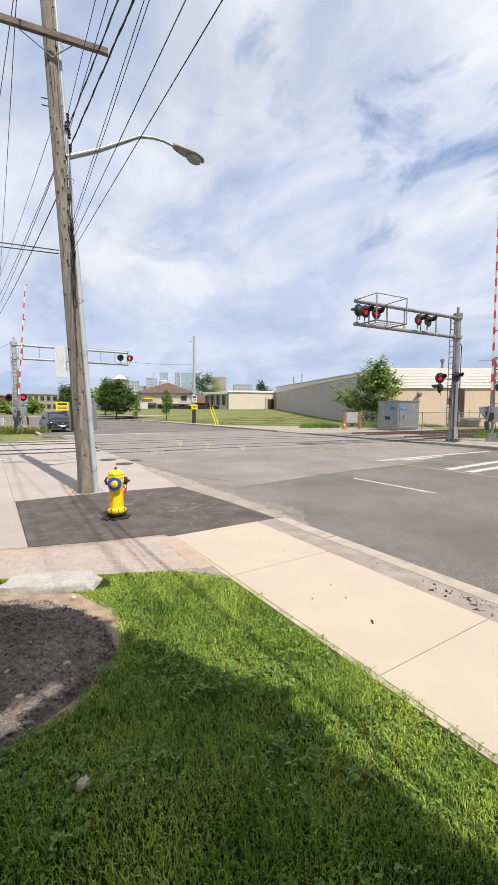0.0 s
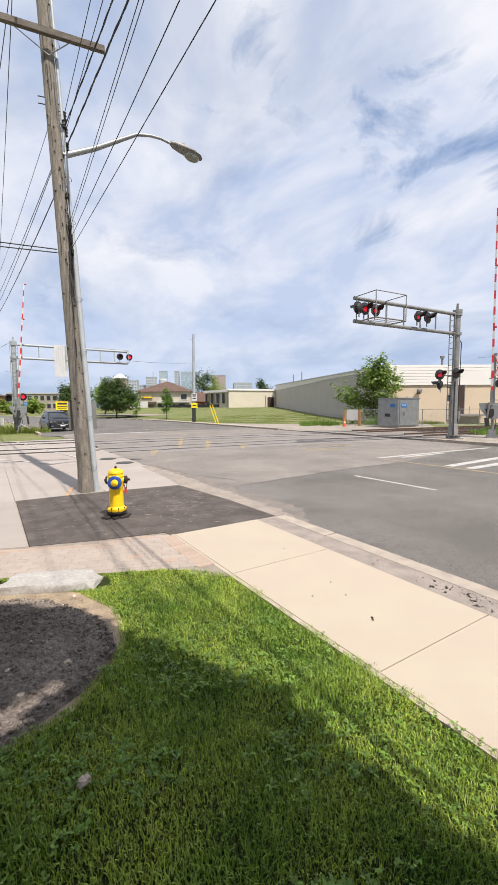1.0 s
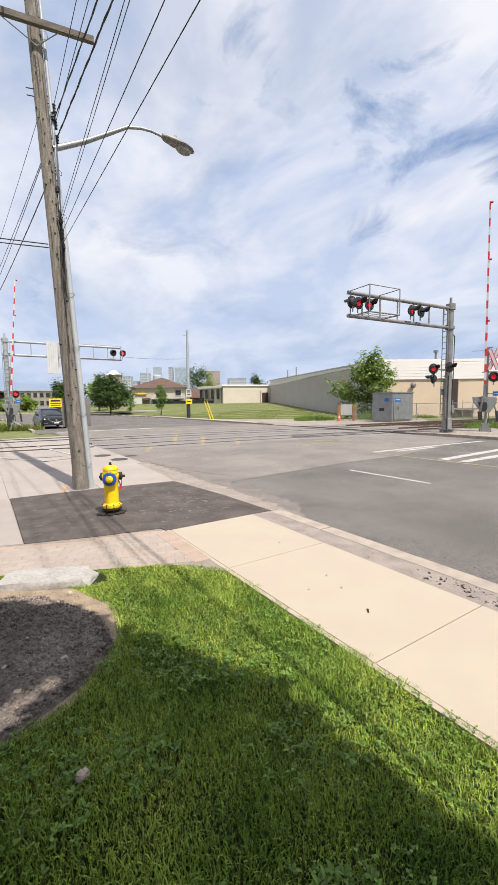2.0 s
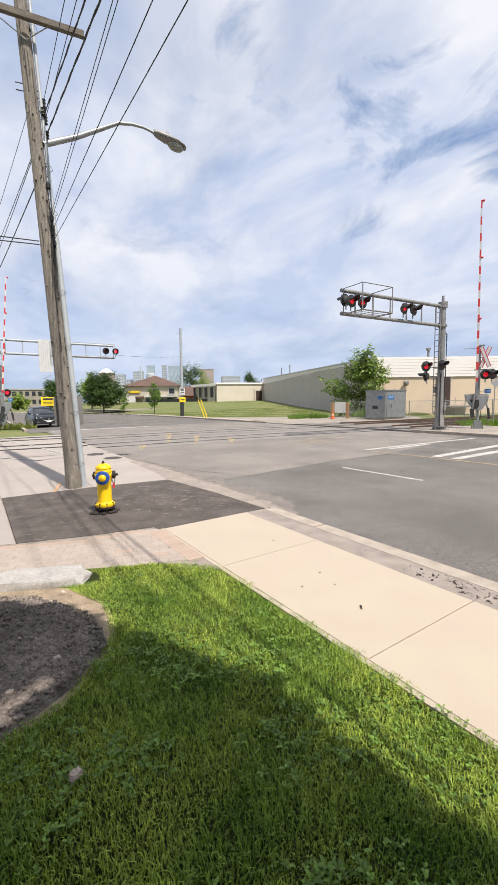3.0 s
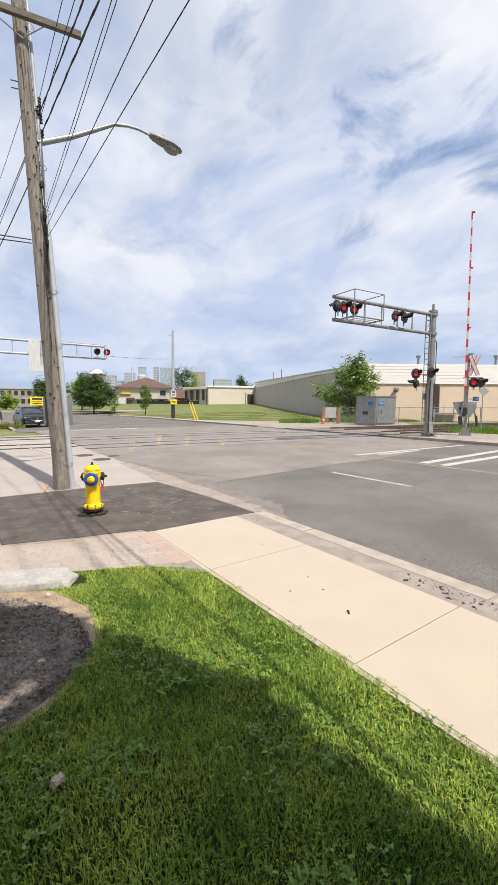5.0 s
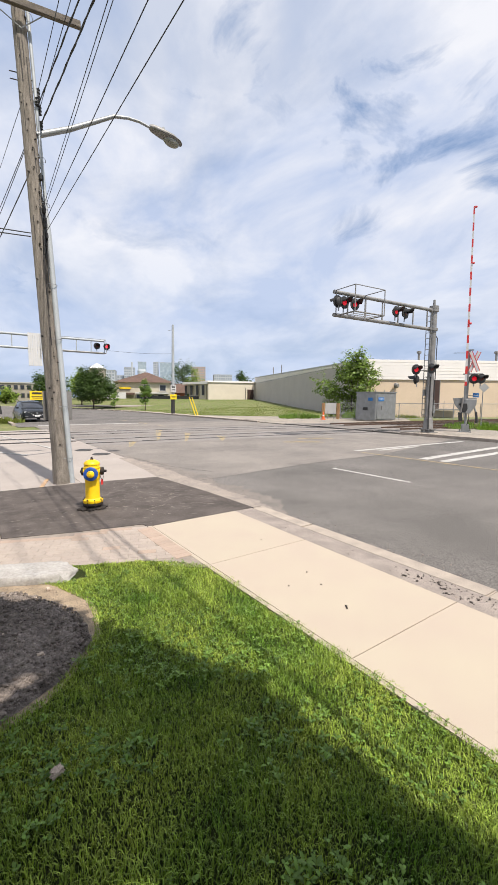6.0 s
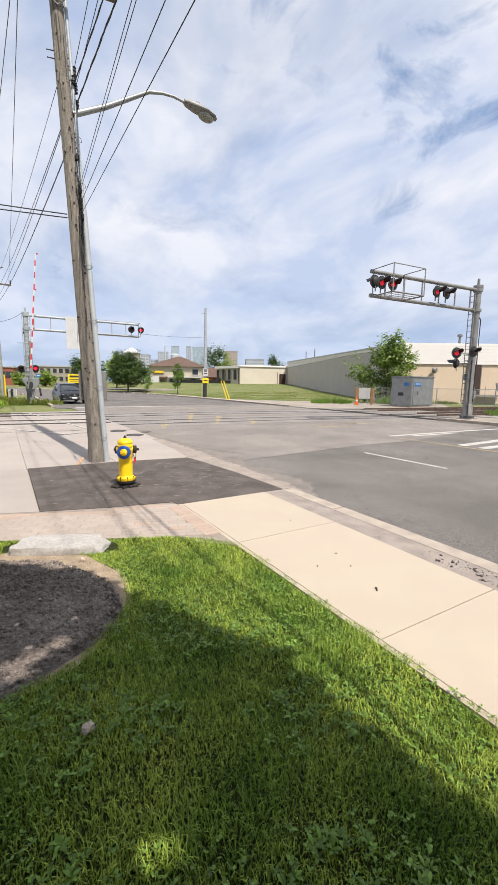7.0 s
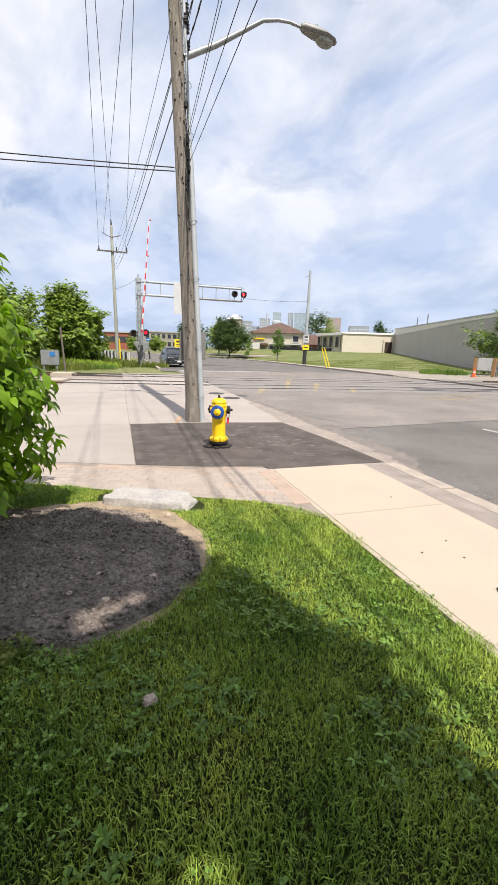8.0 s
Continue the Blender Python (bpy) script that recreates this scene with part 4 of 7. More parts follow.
def gate(name, label, m, length, lean, signals, crossbuck=True):
    """A gate mechanism on its foot with a raised striped arm and a crossbuck post."""
    t = thing(name, label, "crossing gate", m)
    foot = part("foot", box(B(), (0, 0, 0.24), (0.4, 0.4, 0.44), 0, 0.03), M["galv"], t, "bolted silver foot")
    part("base_plate", box(B(), (0, 0, 0.02), (0.62, 0.62, 0.05), 0, 0.008), M["galv"], foot)
    for sx in (-1, 1):
        for sy in (-1, 1):
            part("bolt", rod(B(), (0.26 * sx, 0.26 * sy, 0.04), (0.26 * sx, 0.26 * sy, 0.15), 0.025, seg=6), M["steel"], foot)
    part("mast", rod(B(), (0, 0, 0.4), (0, 0, 4.55), 0.068, seg=12), M["galv"], t, "", True)
    part("cap", box(B(), (0.06, 0, 4.57), (0.32, 0.16, 0.06), 0, 0.015), M["galv"], t)
    part("top_rod", rod(B(), (0, 0, 4.42), (-0.8, 0.02, 4.44), 0.014, seg=6), M["galv"], t)
    housing = part("mechanism", facing(((-0.68, 1.88), (0.5, 1.86), (0.47, 1.52), (0.2, 1.06), (-0.22, 1.06), (-0.62, 1.6)), -0.28, 0.16), M["galv"], t, "grey gate motor housing")
    part("hatch", facing(((-0.4, 1.62), (0.02, 1.62), (0.06, 1.3), (-0.04, 1.12), (-0.2, 1.12)), -0.31, -0.28), M["black"], housing)
    part("lid", box(B(), (-0.1, -0.06, 1.89), (1.16, 0.42, 0.05), 0, 0.012), M["galv"], housing)
    part("counterweight", facing(((-0.42, 1.12), (-0.2, 1.15), (-0.16, 0.66), (-0.36, 0.64)), -0.42, -0.33), M["black"], t, "dark iron counterweight")
    part("counterweight", facing(((0.42, 1.2), (0.56, 1.15), (0.62, 0.56), (0.5, 0.54)), -0.14, -0.04), M["black"], t, "dark iron counterweight")
    part("crank_arm", tube(B(), [(-0.2, -0.36, 1.95), (-0.24, -0.37, 1.5), (-0.3, -0.38, 1.1)], 0.055, 8), M["steel"], t)
    part("crank_arm", tube(B(), [(0.2, -0.1, 1.6), (0.4, -0.1, 1.4), (0.5, -0.09, 1.1)], 0.05, 8), M["galv"], t)
    part("cable", tube(B(), [(0.1, -0.12, 1.08), (0.16, -0.2, 0.8), (0.1, -0.2, 0.5), (0.05, -0.19, 0.4)], 0.022, 6), M["cable"], t)
    arm = part("gate_arm", box(B(), (0, 0, 0.35), (0.14, 0.06, 0.8)), M["galv"], t, "red and white striped gate arm, raised")
    arm.matrix_local = Matrix.Translation((-0.1, -0.3, 1.85)) @ Matrix.Rotation(lean, 4, "Y")
    n = int(length / 0.42)
    for i in range(n):
        w = 0.12 - 0.05 * i / n
        part("stripe", box(B(), (0, 0, 0.55 + (i + 0.5) * 0.42), (w, 0.035, 0.42)), M["red_paint" if i % 2 == 0 else "white_paint"], arm)
    for f in (0.36, 0.68, 0.97):
        part("arm_lamp", lathe(B(), ((0.03, 0), (0.055, 0.02), (0.055, 0.1), (0.02, 0.12)), 10, Matrix.Translation((0.03, 0, 0.55 + f * length)) @ Matrix.Rotation(radians(90), 4, "Y")), M["red_paint"], arm)
    if crossbuck:
        for a in (1.2, -1.2):
            board = part("crossbuck_board", box(B(), (0, 0, 0), (1.15, 0.02, 0.2), 0, 0, Matrix.Translation((0.26, -0.1 - 0.012 * a, 3.92)) @ Matrix.Rotation(a, 4, "Y")), M["white_paint"], t, "white crossbuck board edged red")
            for o in (-0.085, 0.085):
                part("edge", box(B(), (0, 0, o), (1.15, 0.026, 0.035), 0, 0, Matrix.Translation((0.26, -0.1 - 0.012 * a, 3.92)) @ Matrix.Rotation(a, 4, "Y")), M["red_paint"], board)
        part("crossbuck_bracket", rod(B(), (0, 0, 3.92), (0.26, -0.08, 3.92), 0.025), M["galv"], t)
    if signals:
        part("cross_pipe", rod(B(), (-0.25, 0, 3.26), (0.72, 0, 3.26), 0.035), M["galv"], t)
    for x, on, yaw in signals:
        signal_head(t, Vector((x, -0.2, 2.98)), yaw, on, 0.44, "lamp_dim")
        part("hanger", rod(B(), (x, 0, 3.26), (x, 0.0, 2.9), 0.03), M["galv"], t)
    part("placard", box(B(), (0.44, -0.06, 2.08), (0.3, 0.02, 0.24)), M["sign_blue"], t, "small blue placard with white marks")
    part("placard_bar", box(B(), (0.44, -0.074, 2.08), (0.22, 0.006, 0.04)), M["white_paint"], t)
    part("placard_bracket", rod(B(), (0, 0, 2.08), (0.44, -0.045, 2.08), 0.018, seg=6), M["galv"], t)
    return t


gate("crossing_gate", "railway crossing gate, arm raised, beside the street", Matrix.Translation((21.3, 8.15, -0.06)) @ Matrix.Rotation(radians(-60), 4, "Z"), 9.9, -0.012, ((0.3, True, 0.1), (0.64, False, 0.6)))
gate("crossing_gate", "railway crossing gate with raised arm beyond the tracks", Matrix.Translation((-0.02, 31.5, -0.06)), 8.7, 0.09, (), False)


# ---- large buildings ----
def wall_block(name, poly, z0, z1, material, parent, label=""):
    return part(name, prism(B(), poly, z0, z1), material, parent, label)


C, E_, D_ = Vector((33.7, 25.0)), Vector((67.3, 3.4)), Vector((63.4, 85.8))
F_ = Vector((97, 64))
hall = thing("warehouse", "long low warehouse with cream wall, white metal fascia and grey side", "warehouse")
wall_block("grey_wall", [C, D_, D_ + Vector((1, 0)), C + Vector((1.5, 0))], -0.4, 5.9, M["grey_wall"], hall, "long grey block side wall")
cx, cn = (E_ - C).normalized(), Vector((-0.54, -0.84))
wall_block("cream_wall", [C, E_, E_ - cn * 0.5, C - cn * 0.5], -0.3, 3.9, M["cream"], hall, "cream rendered wall")
wall_block("roof", [C, E_, F_, D_], 5.75, 5.9, M["trim"], hall)
for i in range(7):
    z = 3.9 + i * 0.3
    bm = B()
    prism(bm, [C + cn * 0.14 - cx * 0.1, E_ + cn * 0.14, E_, C - cx * 0.1], z, z + 0.27)
    part("siding_board", bm, M["white_panel"], hall)
wall_block("siding_core", [C + cn * 0.09, E_ + cn * 0.09, E_ - cn * 0.2, C - cn * 0.2], 3.88, 5.98, M["white_panel"], hall)
side = (D_ - C).normalized()
sn = Vector((-side.y, side.x))
bm = B()
for a, b, z0, z1 in ((C, D_, 5.9, 7.3),):
    # the parapet climbs along the grey side
    vs = [bm.verts.new((p.x, p.y, z)) for p, z in ((a + sn * 0.05, 5.6), (b + sn * 0.05, 6.8), (b + sn * 0.05, 7.35), (a + sn * 0.05, 5.95), (a - sn * 0.4, 5.6), (b - sn * 0.4, 6.8), (b - sn * 0.4, 7.35), (a - sn * 0.4, 5.95))]
    for f in ((0, 1, 2, 3), (7, 6, 5, 4), (3, 2, 6, 7), (0, 4, 5, 1), (0, 3, 7, 4), (1, 5, 6, 2)):
        bm.faces.new([vs[i] for i in f])
part("parapet", bm, M["grey_wall"], hall)
bm = B()
vs = [bm.verts.new((p.x, p.y, z)) for p, z in ((C + sn * 0.12, 5.9), (D_ + sn * 0.12, 7.28), (D_ + sn * 0.12, 7.5), (C + sn * 0.12, 6.08), (C - sn * 0.4, 5.9), (D_ - sn * 0.4, 7.28), (D_ - sn * 0.4, 7.5), (C - sn * 0.4, 6.08))]
for f in ((0, 1, 2, 3), (7, 6, 5, 4), (3, 2, 6, 7), (0, 4, 5, 1), (0, 3, 7, 4), (1, 5, 6, 2)):
    bm.faces.new([vs[i] for i in f])
part("coping", bm, M["trim"], hall, "pale metal coping")
bm = B()
vs = [bm.verts.new((p.x, p.y, z)) for p, z in ((C, 5.6), (D_, 6.9), (D_, 0.0), (C, 0.0))]
bm.faces.new(vs)
part("wall_face", bm, M["grey_wall"], hall)
dd = C + cx * 7.2
part("door_frame", box(B(), (dd.x, dd.y, 2.25), (1.5, 0.3, 3.3), math.atan2(cx.y, cx.x)), M["steel"], hall)
part("door", box(B(), (dd.x + cn.x * 0.1, dd.y + cn.y * 0.1, 2.25), (1.25, 0.3, 3.2), math.atan2(cx.y, cx.x)), M["door_brown"], hall, "tall dark brown door")
dk = C + cx * 8.2 + cn * 0.9
part("loading_step", box(B(), (dk.x, dk.y, 0.75), (3.4, 1.6, 0.14), math.atan2(cx.y, cx.x)), M["steel"], hall)
for k in range(4):
    p = dk + cx * (-1.6 + k * 1.07) + cn * 0.75
    part("step_post", rod(B(), (p.x, p.y, -0.1), (p.x, p.y, 1.7), 0.035, seg=6), M["galv"], hall)
vt = C + cx * 3.0 + cn * 0.25
part("wall_vent", lathe(B(), ((0.3, 0), (0.3, 0.2), (0.2, 0.35)), 14, Matrix.Translation((vt.x, vt.y, 3.25)) @ Matrix.Rotation(radians(90), 4, "X")), M["steel"], hall, "round rusty wall vent")
for d, h in ((6.2, 0.9), (15, 1.0)):
    p = C + cx * d - cn * 1.5
    part("roof_vent", lathe(B(), ((0.12, 5.8), (0.12, 5.9 + h), (0.25, 5.95 + h), (0.25, 6.15 + h), (0.1, 6.2 + h)), 12, Matrix.Translation((p.x, p.y, 0))), M["steel"], hall)
for d in (44, 52):
    p = C + side * d - sn * 1.5
    part("roof_pipe", rod(B(), (p.x, p.y, 6.3), (p.x, p.y, 9.0), 0.1, seg=8), M["steel"], hall)

annex = thing("annex", "low flat-roofed beige office annex with a glazed porch", "office building")
a0, a1 = Vector((50.4, 88.1)), Vector((63.2, 85.0))
ad = (a1 - a0).normalized()
an = Vector((ad.y, -ad.x))
wall_block("wall", [a0, a1, a1 - an * 9, a0 - an * 9], 0.4, 5.9, M["beige"], annex)
wall_block("roof_edge", [a0 + an * 0.25 - ad * 0.3, a1 + an * 0.25, a1 - an * 9, a0 - an * 9.2 - ad * 0.3], 5.9, 6.3, M["white_panel"], annex)
porch = [a0 - ad * 0.2, a0 - ad * 4.5 - an * 9, a0 - ad * 4.2 - an * 11, a0 - an * 2]
wall_block("porch_roof", porch, 5.5, 6.1, M["white_panel"], annex)
for k in range(4):
    p = a0 - ad * (0.9 + k * 1.0) - an * (2.0 + 2.1 * k)
    part("porch_window", box(B(), (p.x, p.y, 3.9), (0.9, 0.1, 2.6), math.atan2(-an.y, -an.x) + 0.4), M["glass"], annex)
wall_block("porch_wall", [a0 - an * 1.2 - ad * 0.2, a0 - ad * 3.4 - an * 9, a0 - an * 9], 0.4, 5.5, M["beige"], annex)
p = a1 - ad * 1.6 + an * 0.06
part("doorway", box(B(), (p.x, p.y, 2.6), (1.7, 0.2, 3.2), math.atan2(ad.y, ad.x)), M["door_brown"], annex, "dark doorway")
p = a1 - ad * 3.0 + an * 0.1
part("downpipe", rod(B(), (p.x, p.y, 1), (p.x, p.y, 4.6), 0.07, seg=8), M["steel"], annex)


def hip_house(name, label, m, w, d, z_eave, z_ridge, wall, ridge=0.35):
    t = thing(name, label, "house", m)
    part("wall", box(B(), (0, 0, z_eave / 2 - 0.5), (w, d, z_eave + 1)), wall, t)
    bm = B()
    o = 0.7
    lo = [bm.verts.new(p) for p in ((-w / 2 - o, -d / 2 - o, z_eave), (w / 2 + o, -d / 2 - o, z_eave), (w / 2 + o, d / 2 + o, z_eave), (-w / 2 - o, d / 2 + o, z_eave))]
    hi = [bm.verts.new(p) for p in ((-w * ridge / 2, 0, z_ridge), (w * ridge / 2, 0, z_ridge))]
    for f in ((lo[0], lo[1], hi[1], hi[0]), (lo[1], lo[2], hi[1]), (lo[2], lo[3], hi[0], hi[1]), (lo[3], lo[0], hi[0]), (lo[3], lo[2], lo[1], lo[0])):
        bm.faces.new(f)
    part("roof", bm, M["shingle"], t, "brown shingle hip roof")
    return t


def window_unit(t, x, y, z, w, h, glass="glass"):
    fr = part("window", box(B(), (x, y, z), (w + 0.3, 0.12, h + 0.3)), M["white_paint"], t)
    part("pane", box(B(), (x, y - 0.07, z), (w, 0.06, h)), M[glass], fr)
    part("sill", box(B(), (x, y - 0.1, z - h / 2 - 0.2), (w + 0.4, 0.2, 0.1)), M["trim"], fr)


house_m = Matrix.Translation((41.6, 107.5, 1.0)) @ Matrix.Rotation(math.atan2(-7.96, 12.44), 4, "Z")
hs = hip_house("house", "two-storey cream house with brown hip roof", house_m, 14.4, 11, 4.9, 7.9, M["house_wall"], 0.06)
for x in (1.2, 5.4):
    window_unit(hs, x, -5.5, 3.5, 1.5, 1.4)
part("balcony", box(B(), (-4.6, -5.65, 3.35), (3.0, 0.4, 0.4), 0, 0.05), M["sign_yellow"], hs, "yellow balcony front")
part("porch_roof", box(B(), (-4.8, -6.4, 1.9), (5.4, 2.0, 0.5)), M["shingle"], hs)
part("porch_roof", box(B(), (2.6, -6.2, 2.1), (8.6, 1.4, 0.3)), M["white_paint"], hs)
for x in (-0.8, 2.2, 4.9):
    window_unit(hs, x, -5.5, 1.0, 1.6, 1.3)
hs2 = hip_house("house", "single-storey wing with wide brown roof", Matrix.Translation((53.5, 104.5, 1.0)) @ Matrix.Rotation(math.atan2(-7.96, 12.44), 4, "Z"), 12, 9, 2.2, 5.0, M["brick_red"], 0.7)
for x in (-3.4, 0, 3.4):
    window_unit(hs2, x, -4.5, 1.0, 1.7, 1.0)
solid("dark_fence", box(B(), (45.5, 95.5, 1.7), (13.5, 0.2, 1.3), math.atan2(-7.96, 12.44)), M["car_black"], "dark low windscreen fence before the house", "fence")
solid("garden_hedge", box(B(), (51.0, 96.6, 2.0), (4.4, 1.4, 2.4), math.atan2(-7.96, 12.44), 0.3), M["leaf_dark"], "clipped dark hedge by the porch", "hedge")
solid("white_hoarding", box(B(), (31.2, 103.5, 1.9), (6.0, 0.25, 2.6), -0.5), M["white_paint"], "white hoarding board on the lawn", "hoarding")


def strip_building(name, label, m, w, d, h, wall, cols, rows, win=(1.2, 1.5), glass="glass", cat="building", base=1.2):
    t = thing(name, label, cat, m)
    part("wall", box(B(), (0, 0, h / 2 - 2), (w, d, h + 4)), wall, t)
    part("roof", box(B(), (0, 0, h + 0.12), (w + 0.5, d + 0.5, 0.35)), M["trim"], t)
    share = None
    for j in range(rows):
        for i in range(cols):
            p = (-w / 2 + (i + 0.5) * w / cols, -d / 2 - 0.03, base + (j + 0.5) * (h - base) / rows)
            if share is None:
                o = part("window", box(B(), (0, 0, 0), (win[0], 0.2, win[1])), M[glass], t)
                share = o.data
            else:
                o = new("window", share)
                o.parent = t
            o.location = p
    return t


strip_building("stone_building", "long two-storey stone building with dark windows", Matrix.Translation((10.8, 137, 0.3)) @ Matrix.Rotation(-0.1, 4, "Z"), 15, 10, 5.5, M["stone_wall"], 9, 2, (1.0, 1.2), "glass", "building", 0.8)
strip_building("shop", "low red-brick shop with a dark sign band", Matrix.Translation((-1.7, 128, 0.9)) @ Matrix.Rotation(-0.15, 4, "Z"), 6.8, 10, 4.1, M["brick_red"], 4, 1, (1.6, 1.5), "glass", "shop", 0.4)
strip_building("shop", "low tan flat-roofed shop", Matrix.Translation((-17.0, 126, 0.3)) @ Matrix.Rotation(-0.1, 4, "Z"), 12, 10, 3.4, M["beige"], 4, 1, (1.6, 1.3), "glass", "shop", 0.4)


def tower(label, x, y, w, d, h, wall, cols, rows, glass="tower_window", ang=-0.45):
    return strip_building("tower", label, Matrix.Translation((x, y, 0)) @ Matrix.Rotation(ang, 4, "Z"), w, d, h, wall, cols, rows, (w / cols * 0.62, h / rows * 0.5), glass, "high-rise")


tower("distant slab-like grey high-rise tower", 204, 584, 14, 14, 45, M["tower"], 5, 12)
tower("distant blue-grey glass high-rise tower", 256, 671, 13, 12, 62, M["hazed_glass"], 6, 16, "hazed_glass")
tower("wide distant glass high-rise", 296, 649, 32, 20, 61, M["hazed_glass"], 9, 16, "hazed_glass")
tower("slim distant dark grey high-rise", 276, 660, 8, 14, 62, M["tower"], 3, 16)
tower("distant reddish brick high-rise tower", 287, 531, 20, 16, 47, M["hazed_brick"], 6, 12)
tower("distant broad pale high-rise block", 316, 511, 26, 18, 36, M["tower"], 8, 9)
tower("distant low grey block", 196, 600, 40, 20, 34, M["tower"], 10, 8)
tower("distant low pale block", 170, 590, 30, 20, 40, M["tower"], 8, 9)
silo = thing("silo", "distant pale silo with a chimney", "silo")
part("drum", lathe(B(), ((6, 0), (6, 40), (5, 42)), 18, Matrix.Translation((213, 560, 0))), M["tower"], silo)
part("chimney", rod(B(), (201, 566, 0), (201, 566, 52), 1.2), M["tower"], silo)
pyr = thing("pavilion", "distant pale building with a white pyramid roof", "building", Matrix.Translation((67.7, 251, 0)) @ Matrix.Rotation(-0.4, 4, "Z"))
part("wall", box(B(), (0, 0, 9), (8.5, 8.5, 20)), M["stone_wall"], pyr)
bm = B()
bmesh.ops.create_cone(bm, cap_ends=True, segments=4, radius1=6.8, radius2=0.6, depth=3.2, matrix=Matrix.Translation((0, 0, 20.6)) @ Matrix.Rotation(radians(45), 4, "Z"))
part("roof", bm, M["white_paint"], pyr, "white pyramid roof")


# ---- utility pole by the hydrant ----
POLE, LEAN_X, LEAN_Y = Vector((-0.405, 5.33, 0)), -0.0248, 0.119


def on_pole(z, ang=0.0, r=0.0):
    return Vector((POLE.x + LEAN_X * z + r * math.cos(ang), POLE.y + LEAN_Y * z + r * math.sin(ang), z))


pole = thing("utility_pole", "weathered grey wooden utility pole, leaning, with street lamp", "utility pole")
bm = B()
rings = []
for i in range(45):
    z = -0.1 + i * 0.28
    rr = 0.145 - 0.002 * z + (0.02 if z < 0.2 else 0)
    rings.append([bm.verts.new(on_pole(z, k * math.tau / 20, rr * (1 + 0.05 * noise.noise(Vector((k * 0.9, z * 0.5, 3)))))) for k in range(20)])
for a, b in zip(rings, rings[1:]):
    for k in range(20):
        bm.faces.new((a[k], a[(k + 1) % 20], b[(k + 1) % 20], b[k]))
bm.faces.new(rings[-1])
shaft = part("shaft", bm, M["pole_wood"], pole, "split weathered timber shaft", True)
for i in range(70):
    z, a = random.uniform(0.6, 10.5), random.uniform(-2.6, 0.1)
    p = on_pole(z, a, 0.132 - 0.002 * z)
    rod(bm := B(), p, p + Vector((math.cos(a), math.sin(a), 0)) * random.uniform(0.03, 0.05), random.uniform(0.008, 0.02), seg=5)
    part("nail", bm, M["rust"], shaft)
for i in range(14):
    z, a = random.uniform(1.0, 9.5), random.uniform(-2.4, -0.6)
    pts = [on_pole(z + k * 0.12, a + 0.02 * math.sin(k), 0.143 - 0.002 * z) for k in range(random.randint(4, 9))]
    part("split", tube(B(), pts, random.uniform(0.006, 0.014), 5), M["groove"], shaft)
A_C = -0.35
pipe = part("conduit", tube(B(), [on_pole(z, A_C, 0.19 - 0.002 * z) for z in np.linspace(-0.05, 11.5, 24)], [0.055 if z < 5.1 else 0.034 for z in np.linspace(-0.05, 11.5, 24)], 12), M["conduit"], pole, "pale grey plastic conduit", True)
for z in (0.5, 1.55, 2.9, 4.0, 5.6, 6.5, 7.6, 9.3):
    c = [on_pole(z, a, 0.165 if abs(a - A_C) > 0.5 else 0.25) for a in np.linspace(-1.3, 0.6, 8)]
    part("strap", tube(B(), c, 0.006, 5), M["galv"], pole)
box_m = Matrix.Translation(on_pole(1.56) + Vector((0.09, 0.2, 0)))
part("sign_back", box(B(), (0, 0, 0.0), (0.56, 0.02, 0.6), 0, 0.005, box_m), M["steel"], pole, "bare grey metal back of a sign")
xa0, xa1 = Vector((-2.0, 6.5, 9.25)), Vector((0.42, 6.1, 9.3))
xd = (xa1 - xa0).normalized()
cross = part("cross_arm", box(B(), (0, 0, 0), ((xa1 - xa0).length, 0.095, 0.13), 0, 0.008, Matrix.Translation((xa0 + xa1) / 2 + Vector((0, -0.17, 0))) @ Matrix.Rotation(math.atan2(xd.y, xd.x), 4, "Z")), M["old_wood"], pole, "grey timber cross arm")
for s in (-0.55, 0.62):
    mid = (xa0 + xa1) / 2 + xd * s + Vector((0, -0.17, -0.02))
    part("brace", rod(B(), on_pole(8.93) + Vector((0, -0.17, 0)), mid, 0.011, seg=6), M["galv"], pole, "pale steel brace")
arm_pts = [on_pole(6.98, -0.35, 0.13), (0.201, 6.2, 7.37), (0.724, 6.189, 7.70), (1.142, 6.179, 7.964), (1.456, 6.168, 8.037), (1.717, 6.168, 8.058), (2.0, 6.158, 8.016)]
part("lamp_arm", tube(B(), arm_pts, [0.062, 0.056, 0.048, 0.04, 0.034, 0.03, 0.03], 10), M["galv"], pole, "tapered steel lamp arm", True)
lm = Matrix.Translation((1.958, 6.158, 8.037)) @ Matrix.Rotation(radians(9), 4, "Y")
bm = B()
prev = None
for i, (x, w, zt, zb) in enumerate(((0, 0.05, 0.05, -0.05), (0.08, 0.1, 0.08, -0.08), (0.3, 0.14, 0.1, -0.09), (0.55, 0.17, 0.08, -0.06), (0.75, 0.13, 0.03, -0.04), (0.83, 0.05, -0.01, -0.03))):
    ring = [bm.verts.new(lm @ Vector((x, w * math.cos(a), (zt if math.sin(a) > 0 else -zb) * math.sin(a)))) for a in np.linspace(0, math.tau, 16, endpoint=False)]
    if prev:
        for k in range(16):
            bm.faces.new((prev[k], prev[(k + 1) % 16], ring[(k + 1) % 16], ring[k]))
    else:
        bm.faces.new(ring)
    prev = ring
bm.faces.new(prev)
bmesh.ops.recalc_face_normals(bm, faces=bm.faces)
head = part("lamp_head", bm, M["steel"], pole, "grey cobra-head street lamp, unlit", True)
bm = B()
